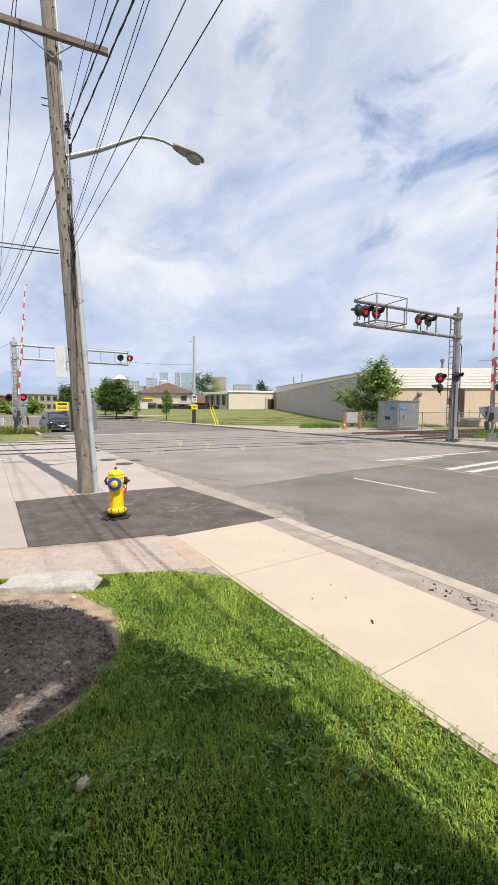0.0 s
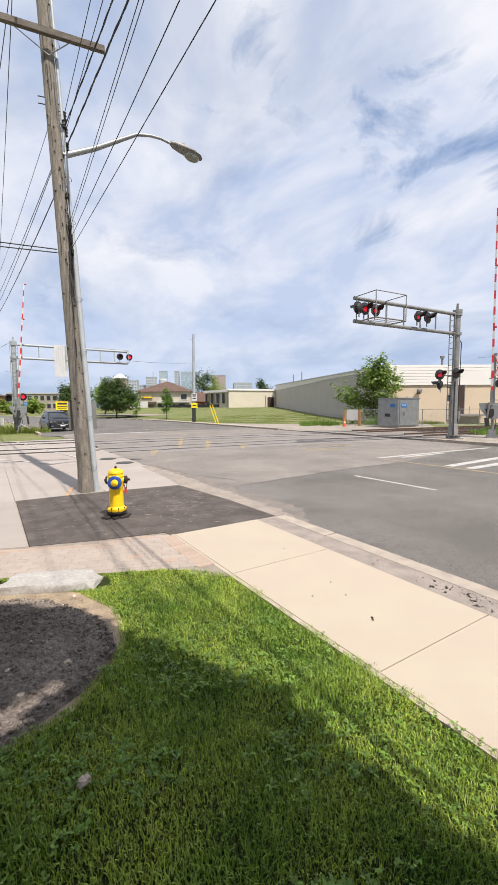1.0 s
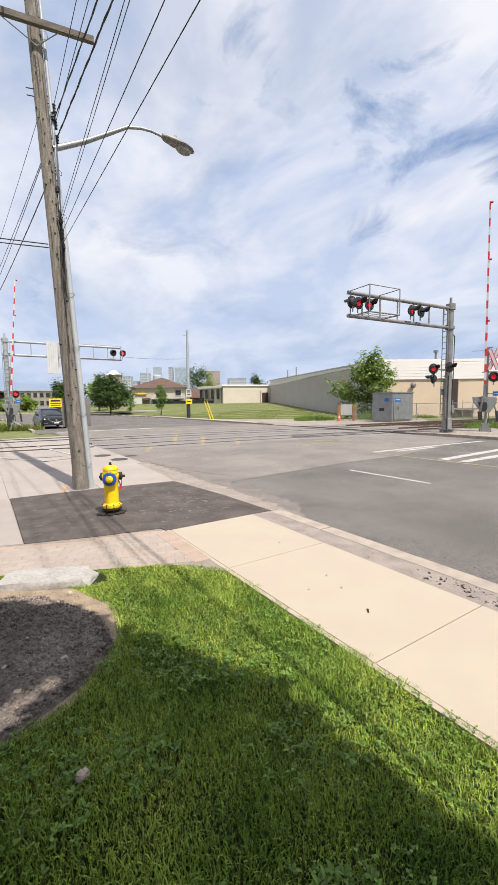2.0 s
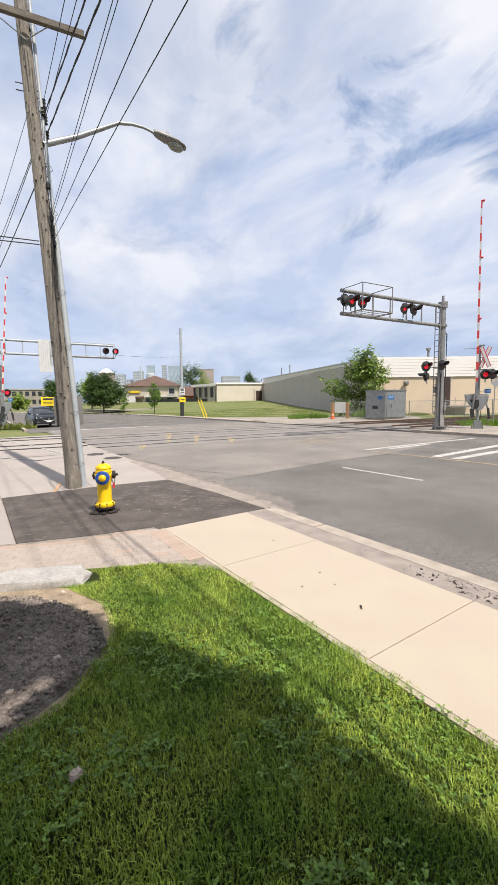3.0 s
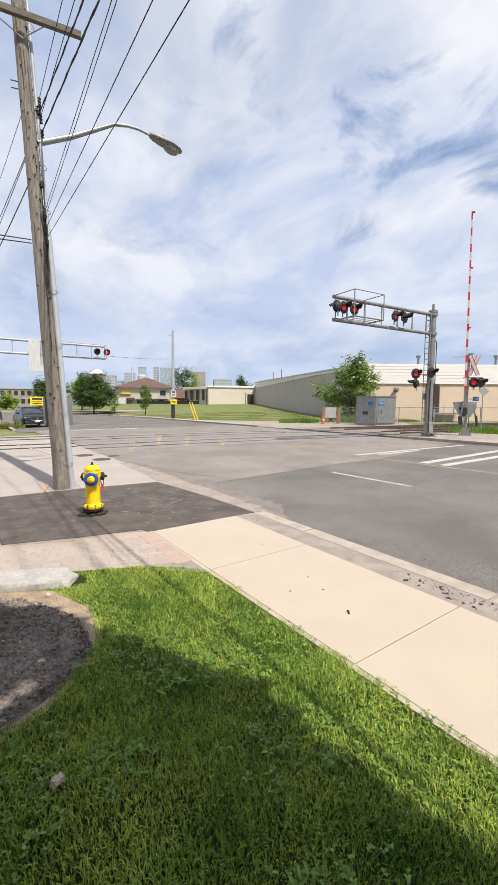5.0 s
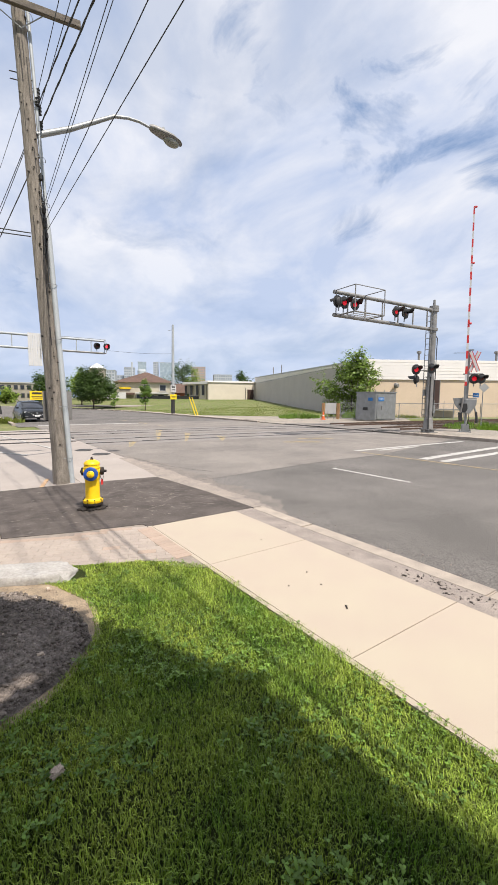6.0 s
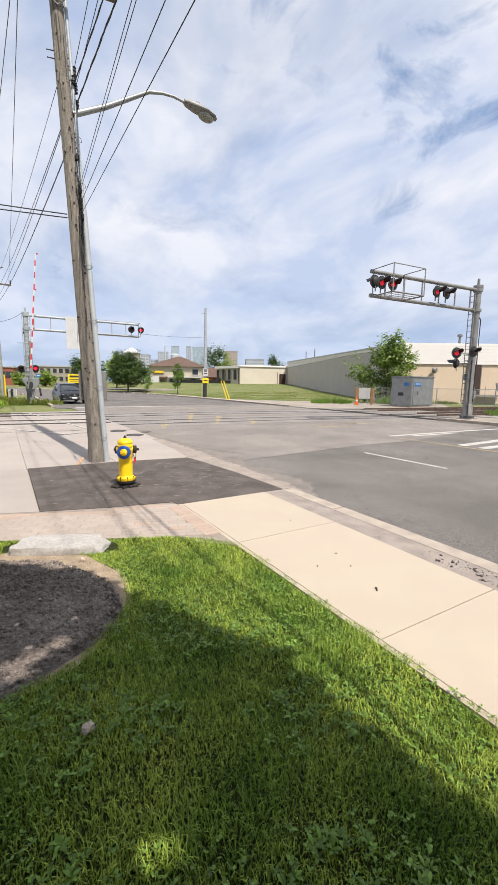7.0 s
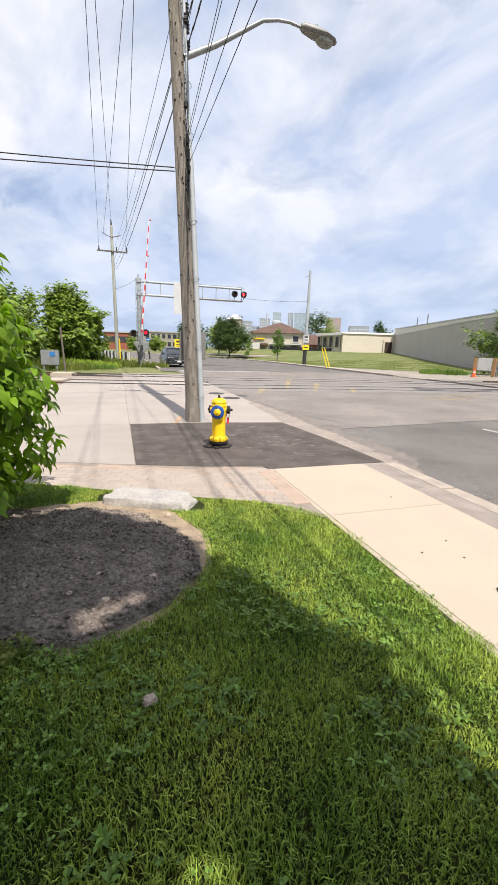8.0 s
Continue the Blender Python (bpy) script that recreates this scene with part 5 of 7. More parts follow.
bmesh.ops.create_uvsphere(bm, u_segments=14, v_segments=8, radius=1, matrix=lm @ Matrix.Translation((0.56, 0, -0.055)) @ Matrix.Diagonal((0.21, 0.125, 0.12, 1)))
part("refractor", bm, M["bowl"], head, "cloudy glass refractor bowl", True)
part("photocell", lathe(B(), ((0.04, 0.0), (0.04, 0.06), (0.03, 0.07)), 10, lm @ Matrix.Translation((0.33, 0, 0.09))), M["conduit"], head)
for z, a in ((7.85, -0.2), (7.5, -0.2), (7.2, -0.2), (7.62, -0.6)):
    p = on_pole(z, a, 0.22)
    rack = part("insulator", lathe(B(), ((0.02, -0.09), (0.045, -0.07), (0.03, -0.04), (0.045, 0.0), (0.03, 0.03), (0.045, 0.06), (0.02, 0.08)), 12, Matrix.Translation(p)), M["black"], pole, "dark spool insulator", True)
    part("insulator_bracket", rod(B(), on_pole(z, a, 0.12), p, 0.014, seg=6), M["galv"], pole)
for z in (4.95, 5.15, 5.25, 5.45, 6.1):
    part("cable_clamp", box(B(), on_pole(z, -0.9, 0.17), (0.06, 0.1, 0.1), 0.2, 0.008), M["black"], pole)
for k, (z0, z1, a) in enumerate(((4.3, 5.6, -1.0), (4.55, 5.75, -0.8), (4.75, 5.5, -1.15), (3.9, 5.1, -0.9))):
    lash = [on_pole(z, a + 0.16 * math.sin(z * 5 + k), 0.165 + 0.012 * math.sin(z * 9 + k * 2)) for z in np.linspace(z0, z1, 14)]
    part("cable_bundle", tube(B(), lash, 0.013, 6), M["cable"], pole, "loose black cable lashed to the shaft")
for z in (8.0, 8.15):
    part("step_bolt", rod(B(), on_pole(z, 2.9, 0.1), on_pole(z, 2.9, 0.26), 0.011, seg=6), M["rust"], pole)


# ---- overhead wires ----
def wire(label, pts, r, sag=0.0, twist=0.0):
    a, b = Vector(pts[0]), Vector(pts[1])
    ps = []
    for i in range(25):
        t = i / 24
        p = a.lerp(b, t) - Vector((0, 0, sag * 4 * t * (1 - t)))
        ps.append(p)
    bm = tube(B(), ps, r, 6)
    if twist:
        n = 160
        for ph in (0, 2.1):
            qs = [a.lerp(b, i / n) - Vector((0, 0, sag * 4 * (i / n) * (1 - i / n))) + Vector((math.cos(i * 1.1 + ph), 0, math.sin(i * 1.1 + ph))) * twist for i in range(n + 1)]
            tube(bm, qs, r * 0.8, 5)
    solid("overhead_wire", bm, M["cable"], label, "wire", "overhead wires", smooth=True)


def past(a, b, y):
    """The point at depth y on the line from a through b."""
    a, b = Vector(a), Vector(b)
    return a + (b - a) * ((y - a.y) / (b.y - a.y))


for z, r, via, tw in ((7.2, 0.01, (-0.35, 1.82, 6.75), 0.009), (7.62, 0.009, (-0.35, 2.47, 7.25), 0.008), (7.5, 0.006, (-0.42, 2.7, 7.4), 0), (7.85, 0.006, (-0.48, 3.14, 7.72), 0.0)):
    a = on_pole(z, -0.3, 0.22)
    wire("black overhead cable running from the pole", (a, past(a, via, -24)), r, 0.04, tw)
for z, r, via in ((5.0, 0.0055, (-0.45, -0.6, 4.84)), (5.2, 0.0055, (-0.5, -0.05, 5.24)), (5.4, 0.0045, (-0.66, 0.4, 5.5)), (5.5, 0.0045, (-0.68, 0.45, 5.56))):
    a = on_pole(z, -1.0, 0.18)
    wire("black communication cable running from the pole", (a, past(a, via, -24)), r, 0.04)
for z, r, end in ((6.2, 0.012, (-1.8, 37.0, 8.0)), (7.65, 0.006, (-1.9, 37.0, 9.7)), (6.8, 0.008, (-2.05, 37.0, 8.6)), (6.75, 0.008, (-1.85, 37.0, 8.3))):
    wire("black overhead cable between two poles", (on_pole(z, 2.0, 0.17), end), r, 0.35)
for far, via in (((-3.15, 37.0, 9.75), (-2.38, 11.34, 10.8)), ((-2.07, 37.0, 12.0), (-2.11, 11.24, 10.8)), ((-2.75, 37.0, 10.8), (-1.44, 11.0, 10.8)), ((-0.95, 37.0, 9.75), (-1.14, 10.89, 10.8))):
    wire("thin bare primary wire high above the street", (far, past(far, via, -24)), 0.009, 0.5)
for z, dz in ((4.95, 0.0), (5.02, 0.3)):
    wire("service cable crossing to the side", (on_pole(z, 2.6, 0.16), (-16.0, 10.4, 5.8 + dz)), 0.011, 0.15)
wire("thin cable strung between mast and far pole", ((8.6, 32.3, 5.75), (15.8, 35.1, 6.2)), 0.012, 0.1)


# ---- fire hydrant ----
hyd = thing("fire_hydrant", "yellow fire hydrant with blue nozzle cap ring", "fire hydrant", Matrix.Translation((-0.41, 2.95, 0.0)) @ Matrix.Rotation(radians(-4), 4, "Z"))
part("barrel", lathe(B(), ((0.112, 0.15), (0.108, 0.2), (0.106, 0.42), (0.110, 0.47), (0.117, 0.485), (0.117, 0.62), (0.113, 0.645)), 32), M["yellow"], hyd, "", True)
part("bonnet", lathe(B(), ((0.121, 0.635), (0.123, 0.64), (0.123, 0.66), (0.114, 0.664), (0.113, 0.695), (0.119, 0.70), (0.119, 0.715), (0.108, 0.735), (0.08, 0.757), (0.045, 0.77), (0.03, 0.774)), 32), M["yellow"], hyd, "rounded yellow bonnet", True)
part("operating_nut", lathe(B(), ((0.03, 0.765), (0.026, 0.785), (0.017, 0.79), (0.015, 0.815)), 5), M["rust"], hyd)
fl = part("ground_flange", lathe(B(), ((0.142, 0.1), (0.149, 0.115), (0.149, 0.145), (0.12, 0.158), (0.108, 0.175)), 32), M["yellow"], hyd, "", True)
part("lower_flange", lathe(B(), ((0.10, 0.0), (0.105, 0.05), (0.15, 0.07), (0.152, 0.098)), 28), M["rust"], hyd, "black iron lower flange", True)
for k in range(8):
    a = k * math.tau / 8
    part("bolt", rod(B(), (0.14 * math.cos(a), 0.14 * math.sin(a), 0.055), (0.14 * math.cos(a), 0.14 * math.sin(a), 0.165), 0.011, seg=6), M["rust"], fl)
to_cam = Matrix.Translation((0, 0, 0.57)) @ Matrix.Rotation(radians(-14 - 12 + 8), 4, "Z") @ Matrix.Rotation(radians(90), 4, "X")
nz = part("pumper_nozzle", lathe(B(), ((0.08, 0.08), (0.08, 0.135), (0.09, 0.14)), 24, to_cam), M["yellow"], hyd, "", True)
part("nozzle_ring", lathe(B(), ((0.1, 0.135), (0.106, 0.14), (0.106, 0.16), (0.095, 0.168), (0.06, 0.17)), 28, to_cam), M["blue"], nz, "blue marker ring", True)
part("nozzle_cap", lathe(B(), ((0.056, 0.165), (0.054, 0.19), (0.042, 0.2), (0.022, 0.205), (0.022, 0.235), (0.016, 0.24)), 18, to_cam), M["yellow"], nz, "yellow cap with nut", True)
for s, nm in ((1, "side_nozzle"), (-1, "side_nozzle")):
    ln = 1.0 if s > 0 else 0.9
    sm = Matrix.Translation((0, 0, 0.59)) @ Matrix.Rotation(radians(-18), 4, "Z") @ Matrix.Rotation(radians(90 * s), 4, "Y")
    sn_ = part(nm, lathe(B(), ((0.055, 0.08), (0.055, 0.13)), 20, sm), M["yellow"], hyd, "", True)
    part("cap", lathe(B(), ((0.062, 0.125), (0.064, 0.15 * ln + 0.015), (0.05, 0.175 * ln), (0.02, 0.178 * ln), (0.018, 0.215 * ln ** 2)), 16, sm), M["rust"], sn_, "dark iron side cap", True)
ch = [(0.15, -0.05, 0.55), (0.155, -0.055, 0.5), (0.145, -0.06, 0.45), (0.125, -0.05, 0.47), (0.112, -0.04, 0.52)]
part("chain", tube(B(), ch, 0.006, 5), M["rust"], hyd)
part("tag", box(B(), (0.135, -0.05, 0.42), (0.035, 0.008, 0.09), 0.3), M["red_paint"], hyd, "small red tag")
collar = B()
for i in range(60):
    a, r = random.uniform(0, math.tau), random.uniform(0.07, 0.21)
    s = random.uniform(0.02, 0.055)
    bmesh.ops.create_icosphere(collar, subdivisions=1, radius=s, matrix=Matrix.Translation((-0.41 + r * math.cos(a), 2.95 + r * math.sin(a) * 0.8, s * 0.3)) @ Matrix.Rotation(a, 4, "Z") @ Matrix.Diagonal((1.3, 0.9, 0.6, 1)))
solid("asphalt_crumbs", collar, M["rust"], "broken asphalt crumbs heaped round the hydrant foot", "rubble", kind="stuff")


# ---- lawn, planting bed and rock ----
def lawn_top(x):
    """The far edge of the lawn, along the pavers, rounded at the corner."""
    return 0.25 - 0.475 * (x + 0.1) - 0.9 * max(x + 0.45, 0) ** 2


def lawn_z(x, y):
    return -0.015 + 0.13 * sstep(0.3, 2.1, -x) * sstep(0.1, -2.2, y) + 0.03 * sstep(0.1, 0.6, -x)


BED = Vector((-2.38, -0.2))


def bed_edge(a):
    """Radius of the bare bed at an angle."""
    rx, ry = 1.13, 1.02 if math.sin(a) > 0 else 1.25
    r = rx * ry / math.hypot(ry * math.cos(a), rx * math.sin(a))
    return r * (1 - 0.27 * math.exp(-(((a % math.tau) - 4.25) / 0.42) ** 2)) * (1 + 0.05 * noise.noise(Vector((3 * math.cos(a), 3 * math.sin(a), 0.7))))


def in_bed(x, y, grow=0.0):
    d = Vector((x, y)) - BED
    return d.length < bed_edge(math.atan2(d.y, d.x)) + grow


verts, faces = [], []
cols = list(np.linspace(-9, -3, 13)) + list(np.linspace(-2.9, -0.02, 37))
rows_n = 60
for x in cols:
    for j in range(rows_n):
        y = -12 + (lawn_top(x) + 12) * (j / (rows_n - 1)) ** 0.45
        verts.append((float(x), float(y), float(lawn_z(x, y)) - 0.01))
for i in range(len(cols) - 1):
    for j in range(rows_n - 1):
        k = i * rows_n + j
        faces.append((k, k + rows_n, k + rows_n + 1, k + 1))
tagged(new("lawn", pydata("lawn", verts, faces, M["lawn_floor"], True)), "trimmed green lawn beside the sidewalk", "lawn", kind="structure")


def blades(n, rs, keep, h0, h1, w0, w1, xr, yr):
    x = rs.uniform(xr[0], xr[1], n)
    y = rs.uniform(yr[0], yr[1], n)
    ok = keep(x, y)
    x, y = x[ok], y[ok]
    n = len(x)
    z = np.array(lawn_z(x, y)) - 0.012
    a = rs.uniform(0, math.tau, n)
    clump = 0.75 + 0.5 * np.array([noise.noise(Vector((p * 3.1, q * 3.1, 5))) for p, q in zip(x, y)])
    h = rs.uniform(h0, h1, n) * clump.clip(0.5, 1.4)
    w = rs.uniform(w0, w1, n)
    bend = rs.uniform(0.15, 1.0, n) * h
    dx, dy = np.cos(a), np.sin(a)
    px, py = -dy * w / 2, dx * w / 2
    v = np.empty((n, 5, 3))
    v[:, 0] = np.stack((x + px, y + py, z), 1)
    v[:, 1] = np.stack((x - px, y - py, z), 1)
    mx, my, mz = x + dx * bend * 0.3, y + dy * bend * 0.3, z + h * 0.6
    v[:, 2] = np.stack((mx + px * 0.8, my + py * 0.8, mz), 1)
    v[:, 3] = np.stack((mx - px * 0.8, my - py * 0.8, mz), 1)
    v[:, 4] = np.stack((x + dx * bend, y + dy * bend, z + h * (1 - 0.3 * bend / h)), 1)
    k = np.arange(n)[:, None] * 5
    f = np.concatenate((k + [0, 1, 3], k + [0, 3, 2], k + [2, 3, 4]), 1).reshape(-1, 3)
    return v.reshape(-1, 3), f


def np_mesh(name, v, f, material):
    me = bpy.data.meshes.new(name)
    me.vertices.add(len(v))
    me.vertices.foreach_set("co", v.astype(np.float32).ravel())
    me.loops.add(len(f) * 3)
    me.loops.foreach_set("vertex_index", f.astype(np.int32).ravel())
    me.polygons.add(len(f))
    me.polygons.foreach_set("loop_start", np.arange(0, len(f) * 3, 3, dtype=np.int32))
    me.update(calc_edges=True)
    me.materials.append(material)
    return me


def np_bed(x, y, grow):
    dx, dy = x - BED.x, y - BED.y
    a = np.arctan2(dy, dx)
    tab = np.array([bed_edge(t) for t in np.linspace(-math.pi, math.pi, 361)])
    return np.hypot(dx, dy) < np.interp(a, np.linspace(-math.pi, math.pi, 361), tab) + grow


def on_lawn(x, y):
    top = 0.21 - 0.475 * (x + 0.1) - 0.9 * np.maximum(x + 0.45, 0) ** 2
    fray = 0.025 * np.sin(y * 31 + np.sin(y * 13) * 2) + 0.01
    rock = ((x + 1.63) / 0.5) ** 4 + ((y - 0.70 + 0.42 * (x + 1.63)) / 0.19) ** 4 < 1
    return (y < top + fray * 0.6) & (x < fray) & ~np_bed(x, y, -0.02) & ~rock


rs = np.random.RandomState(11)
v, f = blades(330000, rs, on_lawn, 0.022, 0.062, 0.0026, 0.0058, (-3.3, 0.05), (-3.9, 1.9))
tagged(new("grass_blades", np_mesh("grass_blades", v, f, M["grass"])), "short mown green grass blades", "grass", kind="stuff")


def outer_lawn(x, y):
    d = np.maximum(np.maximum(-3.25 - x, 0), np.maximum(-3.85 - y, 0))
    return on_lawn(x, y) & (d > 0) & (rs.uniform(0, 1, len(x)) < np.exp(-d / 2.2))


v, f = blades(150000, rs, outer_lawn, 0.025, 0.065, 0.006, 0.014, (-8.9, 0.05), (-10.0, 3.6))
tagged(new("outer_grass", np_mesh("outer_grass", v, f, M["grass"])), "mown green grass on the rest of the lawn", "grass", kind="stuff")


def rosettes(name, label, n, keep, xr, yr, leaves, length, slim, material, lift):
    """Low broad-leaved plants: pointed leaves spreading from a crown."""
    x, y = rs.uniform(*xr, n), rs.uniform(*yr, n)
    ok = keep(x, y)
    x, y = x[ok], y[ok]
    size = rs.uniform(0.5, 1.0, len(x))
    cs, ns, ss = [], [], []
    for k in range(leaves):
        a = k * math.tau / leaves + rs.uniform(-0.5, 0.5, len(x))
        cs.append(np.stack((x, y, lawn_z(x, y) + lift * rs.uniform(0.4, 1.0, len(x)) * size), 1))
        ns.append(np.stack((np.cos(a), np.sin(a), rs.uniform(0.1, 0.9, len(x))), 1))
        ss.append(size)
    c, d, sz = np.concatenate(cs), np.concatenate(ns), np.concatenate(ss) * length
    d /= np.linalg.norm(d, axis=1)[:, None]
    sd = np.cross(d, (0, 0, 1.0))
    sd /= np.linalg.norm(sd, axis=1)[:, None]
    nn = np.cross(sd, d)
    v = np.empty((len(c), 6, 3))
    for q, (l, w, h) in enumerate(((0, 0, 0), (0.35, 0.8, 0.1), (0.7, 0.85, 0.06), (1.0, 0, -0.14), (0.7, -0.85, 0.06), (0.35, -0.8, 0.1))):
        v[:, q] = c + (d * l + sd * w * slim + nn * h) * sz[:, None]
    k = np.arange(len(c))[:, None] * 6
    f = np.concatenate((k + [0, 1, 5], k + [1, 2, 5], k + [2, 4, 5], k + [2, 3, 4]), 1).reshape(-1, 3)
    tagged(new(name, np_mesh(name, v.reshape(-1, 3), f, M[material])), label, "weeds", kind="stuff")


def weedy(x, y):
    return on_lawn(x, y) & (np.sin(x * 5.3 + np.sin(y * 4.1) * 1.5) + np.sin(y * 6.7 + x * 3) > 0.1) & (x < -0.35) & (y < -0.9)


rosettes("broadleaf_weeds", "low broad-leaved weeds among the grass", 1500, weedy, (-3.2, -0.3), (-3.7, -0.8), 5, 0.04, 0.2, "clover", 0.034)
rosettes("clover", "small clover leaves scattered through the lawn", 4500, lambda x, y: on_lawn(x, y) & (np.sin(x * 3.1 + y * 2) + np.sin(y * 4.3 - x) > 0.0), (-3.2, 0.0), (-3.7, 0.6), 3, 0.02, 0.42, "clover", 0.042)
rosettes("weed_patch", "yellowish weeds at the edge of the bare bed", 900, lambda x, y: (np.hypot((x + 2.78) / 0.62, (y + 1.2) / 0.42) < 1) & ~np_bed(x, y, -0.04), (-3.5, -2.1), (-1.7, -0.7), 6, 0.032, 0.36, "weed", 0.09)

# bare bed: a sandy rim and dark crumbly soil heaped inside it
bm = B()
N_A, N_R = 64, 16
rings = []
for i in range(N_R + 1):
    t = i / N_R
    ring = []
    for k in range(N_A):
        a = k * math.tau / N_A
        r = bed_edge(a) * t + 0.02 * t
        x, y = BED.x + r * math.cos(a), BED.y + r * math.sin(a)
        z = float(lawn_z(x, y)) + 0.015 - 0.02 * float(sstep(0.8, 1.0, t)) + 0.05 * (1 - float(sstep(0.3, 0.92, t))) + 0.022 * noise.noise(Vector((x * 7, y * 7, 1))) * (1 - t * 0.5)
        ring.append(bm.verts.new((x, y, z)))
    rings.append(ring)
for a, b in zip(rings, rings[1:]):
    for k in range(N_A):
        bm.faces.new((a[k], b[k], b[(k + 1) % N_A], a[(k + 1) % N_A]))
bmesh.ops.remove_doubles(bm, verts=bm.verts, dist=0.0005)
solid("planting_bed", bm, M["sand"], "bare planting bed with a dry sandy rim", "flower bed", kind="structure", smooth=True)


def soil_z(x, y):
    d = Vector((x, y)) - BED
    t = d.length / bed_edge(math.atan2(d.y, d.x))
    return float(lawn_z(x, y)) + 0.015 + 0.05 * (1 - float(sstep(0.3, 0.92, t))) + 0.022 * noise.noise(Vector((x * 7, y * 7, 1))) * (1 - t * 0.5)


def soil_lim(a):
    """How far out the dark soil reaches, as a share of the bed's radius: the rim stays sandy towards the rock."""
    q = a if a < 4 else a - math.tau
    q = (q + math.pi) % math.tau - math.pi
    return 0.985 - 0.21 * float(sstep(-0.6, 0.4, q)) * (1 - float(sstep(1.5, 2.3, q))) + 0.05 * noise.noise(Vector((5 * math.cos(a), 5 * math.sin(a), 2)))


bm = B()
N_A, N_R = 200, 80
rings = []
for i in range(N_R + 1):
    t = i / N_R
    ring = []
    for k in range(N_A):
        a = k * math.tau / N_A
        r = bed_edge(a) * soil_lim(a) * t
        x, y = BED.x + r * math.cos(a), BED.y + r * math.sin(a)
        p = Vector((x, y, 0))
        lump = 0.010 * noise.noise(p * 14) + 0.009 * noise.noise(p * 31) + 0.006 * noise.noise(p * 70)
        ring.append(bm.verts.new((x, y, soil_z(x, y) + (lump + 0.014) * (1 - float(sstep(0.9, 1.0, t))) - 0.012 * float(sstep(0.93, 1.0, t)))))
    rings.append(ring)
for a, b in zip(rings, rings[1:]):
    for k in range(N_A):
        bm.faces.new((a[k], b[k], b[(k + 1) % N_A], a[(k + 1) % N_A]))
bmesh.ops.remove_doubles(bm, verts=bm.verts, dist=0.0002)
solid("dug_soil", bm, M["soil_bed"], "freshly dug dark crumbly soil", "soil", kind="structure")
cv, cf = [], []
ico = bmesh.new()
bmesh.ops.create_icosphere(ico, subdivisions=1, radius=1)
iv, jf = [v.co.copy() for v in ico.verts], [[v.index for v in fc.verts] for fc in ico.faces]
ico.free()
for i in range(14000):
    a, t = random.uniform(0, math.tau), math.sqrt(random.random())
    lim = soil_lim(a) * 0.99
    if i > 13500:
        lim = 1.02
    r = bed_edge(a) * t * lim
    x, y = BED.x + r * math.cos(a), BED.y + r * math.sin(a)
    s = random.choice((0.004, 0.005, 0.006, 0.008, 0.011, 0.016) if i < 13500 else (0.004, 0.005)) * random.uniform(0.7, 1.2)
    q = Euler((random.uniform(0, 6), random.uniform(0, 6), random.uniform(0, 6))).to_matrix()
    k = len(cv)
    z = soil_z(x, y) + s * 0.35 + 0.008
    sx, sy, sz = random.uniform(0.8, 1.4), random.uniform(0.7, 1.1), random.uniform(0.5, 0.9)
    for p in iv:
        w = q @ Vector((p.x * sx, p.y * sy, p.z * sz))
        w *= s * random.uniform(0.75, 1.2)
        cv.append((x + w.x, y + w.y, z + w.z * 0.8))
    cf += [[k + j for j in fc] for fc in jf]
tagged(new("soil_clods", np_mesh("soil_clods", np.array(cv), np.array(cf), M["soil"])), "dark crumbly clods of dug soil", "soil", kind="stuff")


def boulder(name, c, s, seed, material, label, cat, rz=0.0, rough=0.12):
    bm = B()
    bmesh.ops.create_cube(bm, size=2)
    bmesh.ops.subdivide_edges(bm, edges=bm.edges[:], cuts=7, use_grid_fill=True)
    for v in bm.verts:
        p = v.co.copy()
        n = Vector([math.copysign(abs(t) ** 0.9, t) for t in p])
        ball = p.normalized()
        p = n.lerp(ball * 1.25, 0.35)
        d = 1 + rough * noise.noise(p * 1.4 + Vector((seed, 0, 0))) + rough * 0.5 * noise.noise(p * 4 + Vector((seed, 3, 0)))
        v.co = Vector((p.x * s[0], p.y * s[1], p.z * s[2])) * d
    bmesh.ops.transform(bm, matrix=Matrix.Translation(c) @ Matrix.Rotation(rz, 4, "Z"), verts=bm.verts)
    return solid(name, bm, material, label, cat, smooth=True)


boulder("rock_slab", (-1.64, 0.70, 0.02), (0.41, 0.17, 0.075), 4, M["rock"], "flat pale limestone slab lying on the lawn", "rock", -0.40)
boulder("stone", (-1.81, -1.86, 0.168), (0.022, 0.016, 0.014), 9, M["pebble"], "small pale stone lying in the grass", "stone", 0.4, 0.6)
for i, (x, y, s) in enumerate(((-1.72, -0.82, 0.028), (-2.05, -0.75, 0.018), (-2.5, -0.25, 0.02), (-1.9, -0.45, 0.014), (-2.2, -0.95, 0.02), (-1.45, -0.3, 0.017), (-2.0, -1.05, 0.024), (-1.62, 0.12, 0.018), (-1.5, 0.25, 0.022))):
    boulder("stone", (x, y, soil_z(x, y) + s * 0.4), (s * 0.75, s * 0.6, s * 0.55), 20 + i, M["pebble"], "small pale stone lying on the dark soil", "stone", i, 0.3)
solid("dry_leaf", box(box(B(), (0.487, -1.426, 0.006), (0.045, 0.012, 0.01), 0.9, 0.003), (0.50, -1.41, 0.008), (0.012, 0.02, 0.008), 0.2, 0.002), M["rust"], "small dry curled leaf on the concrete", "leaf")
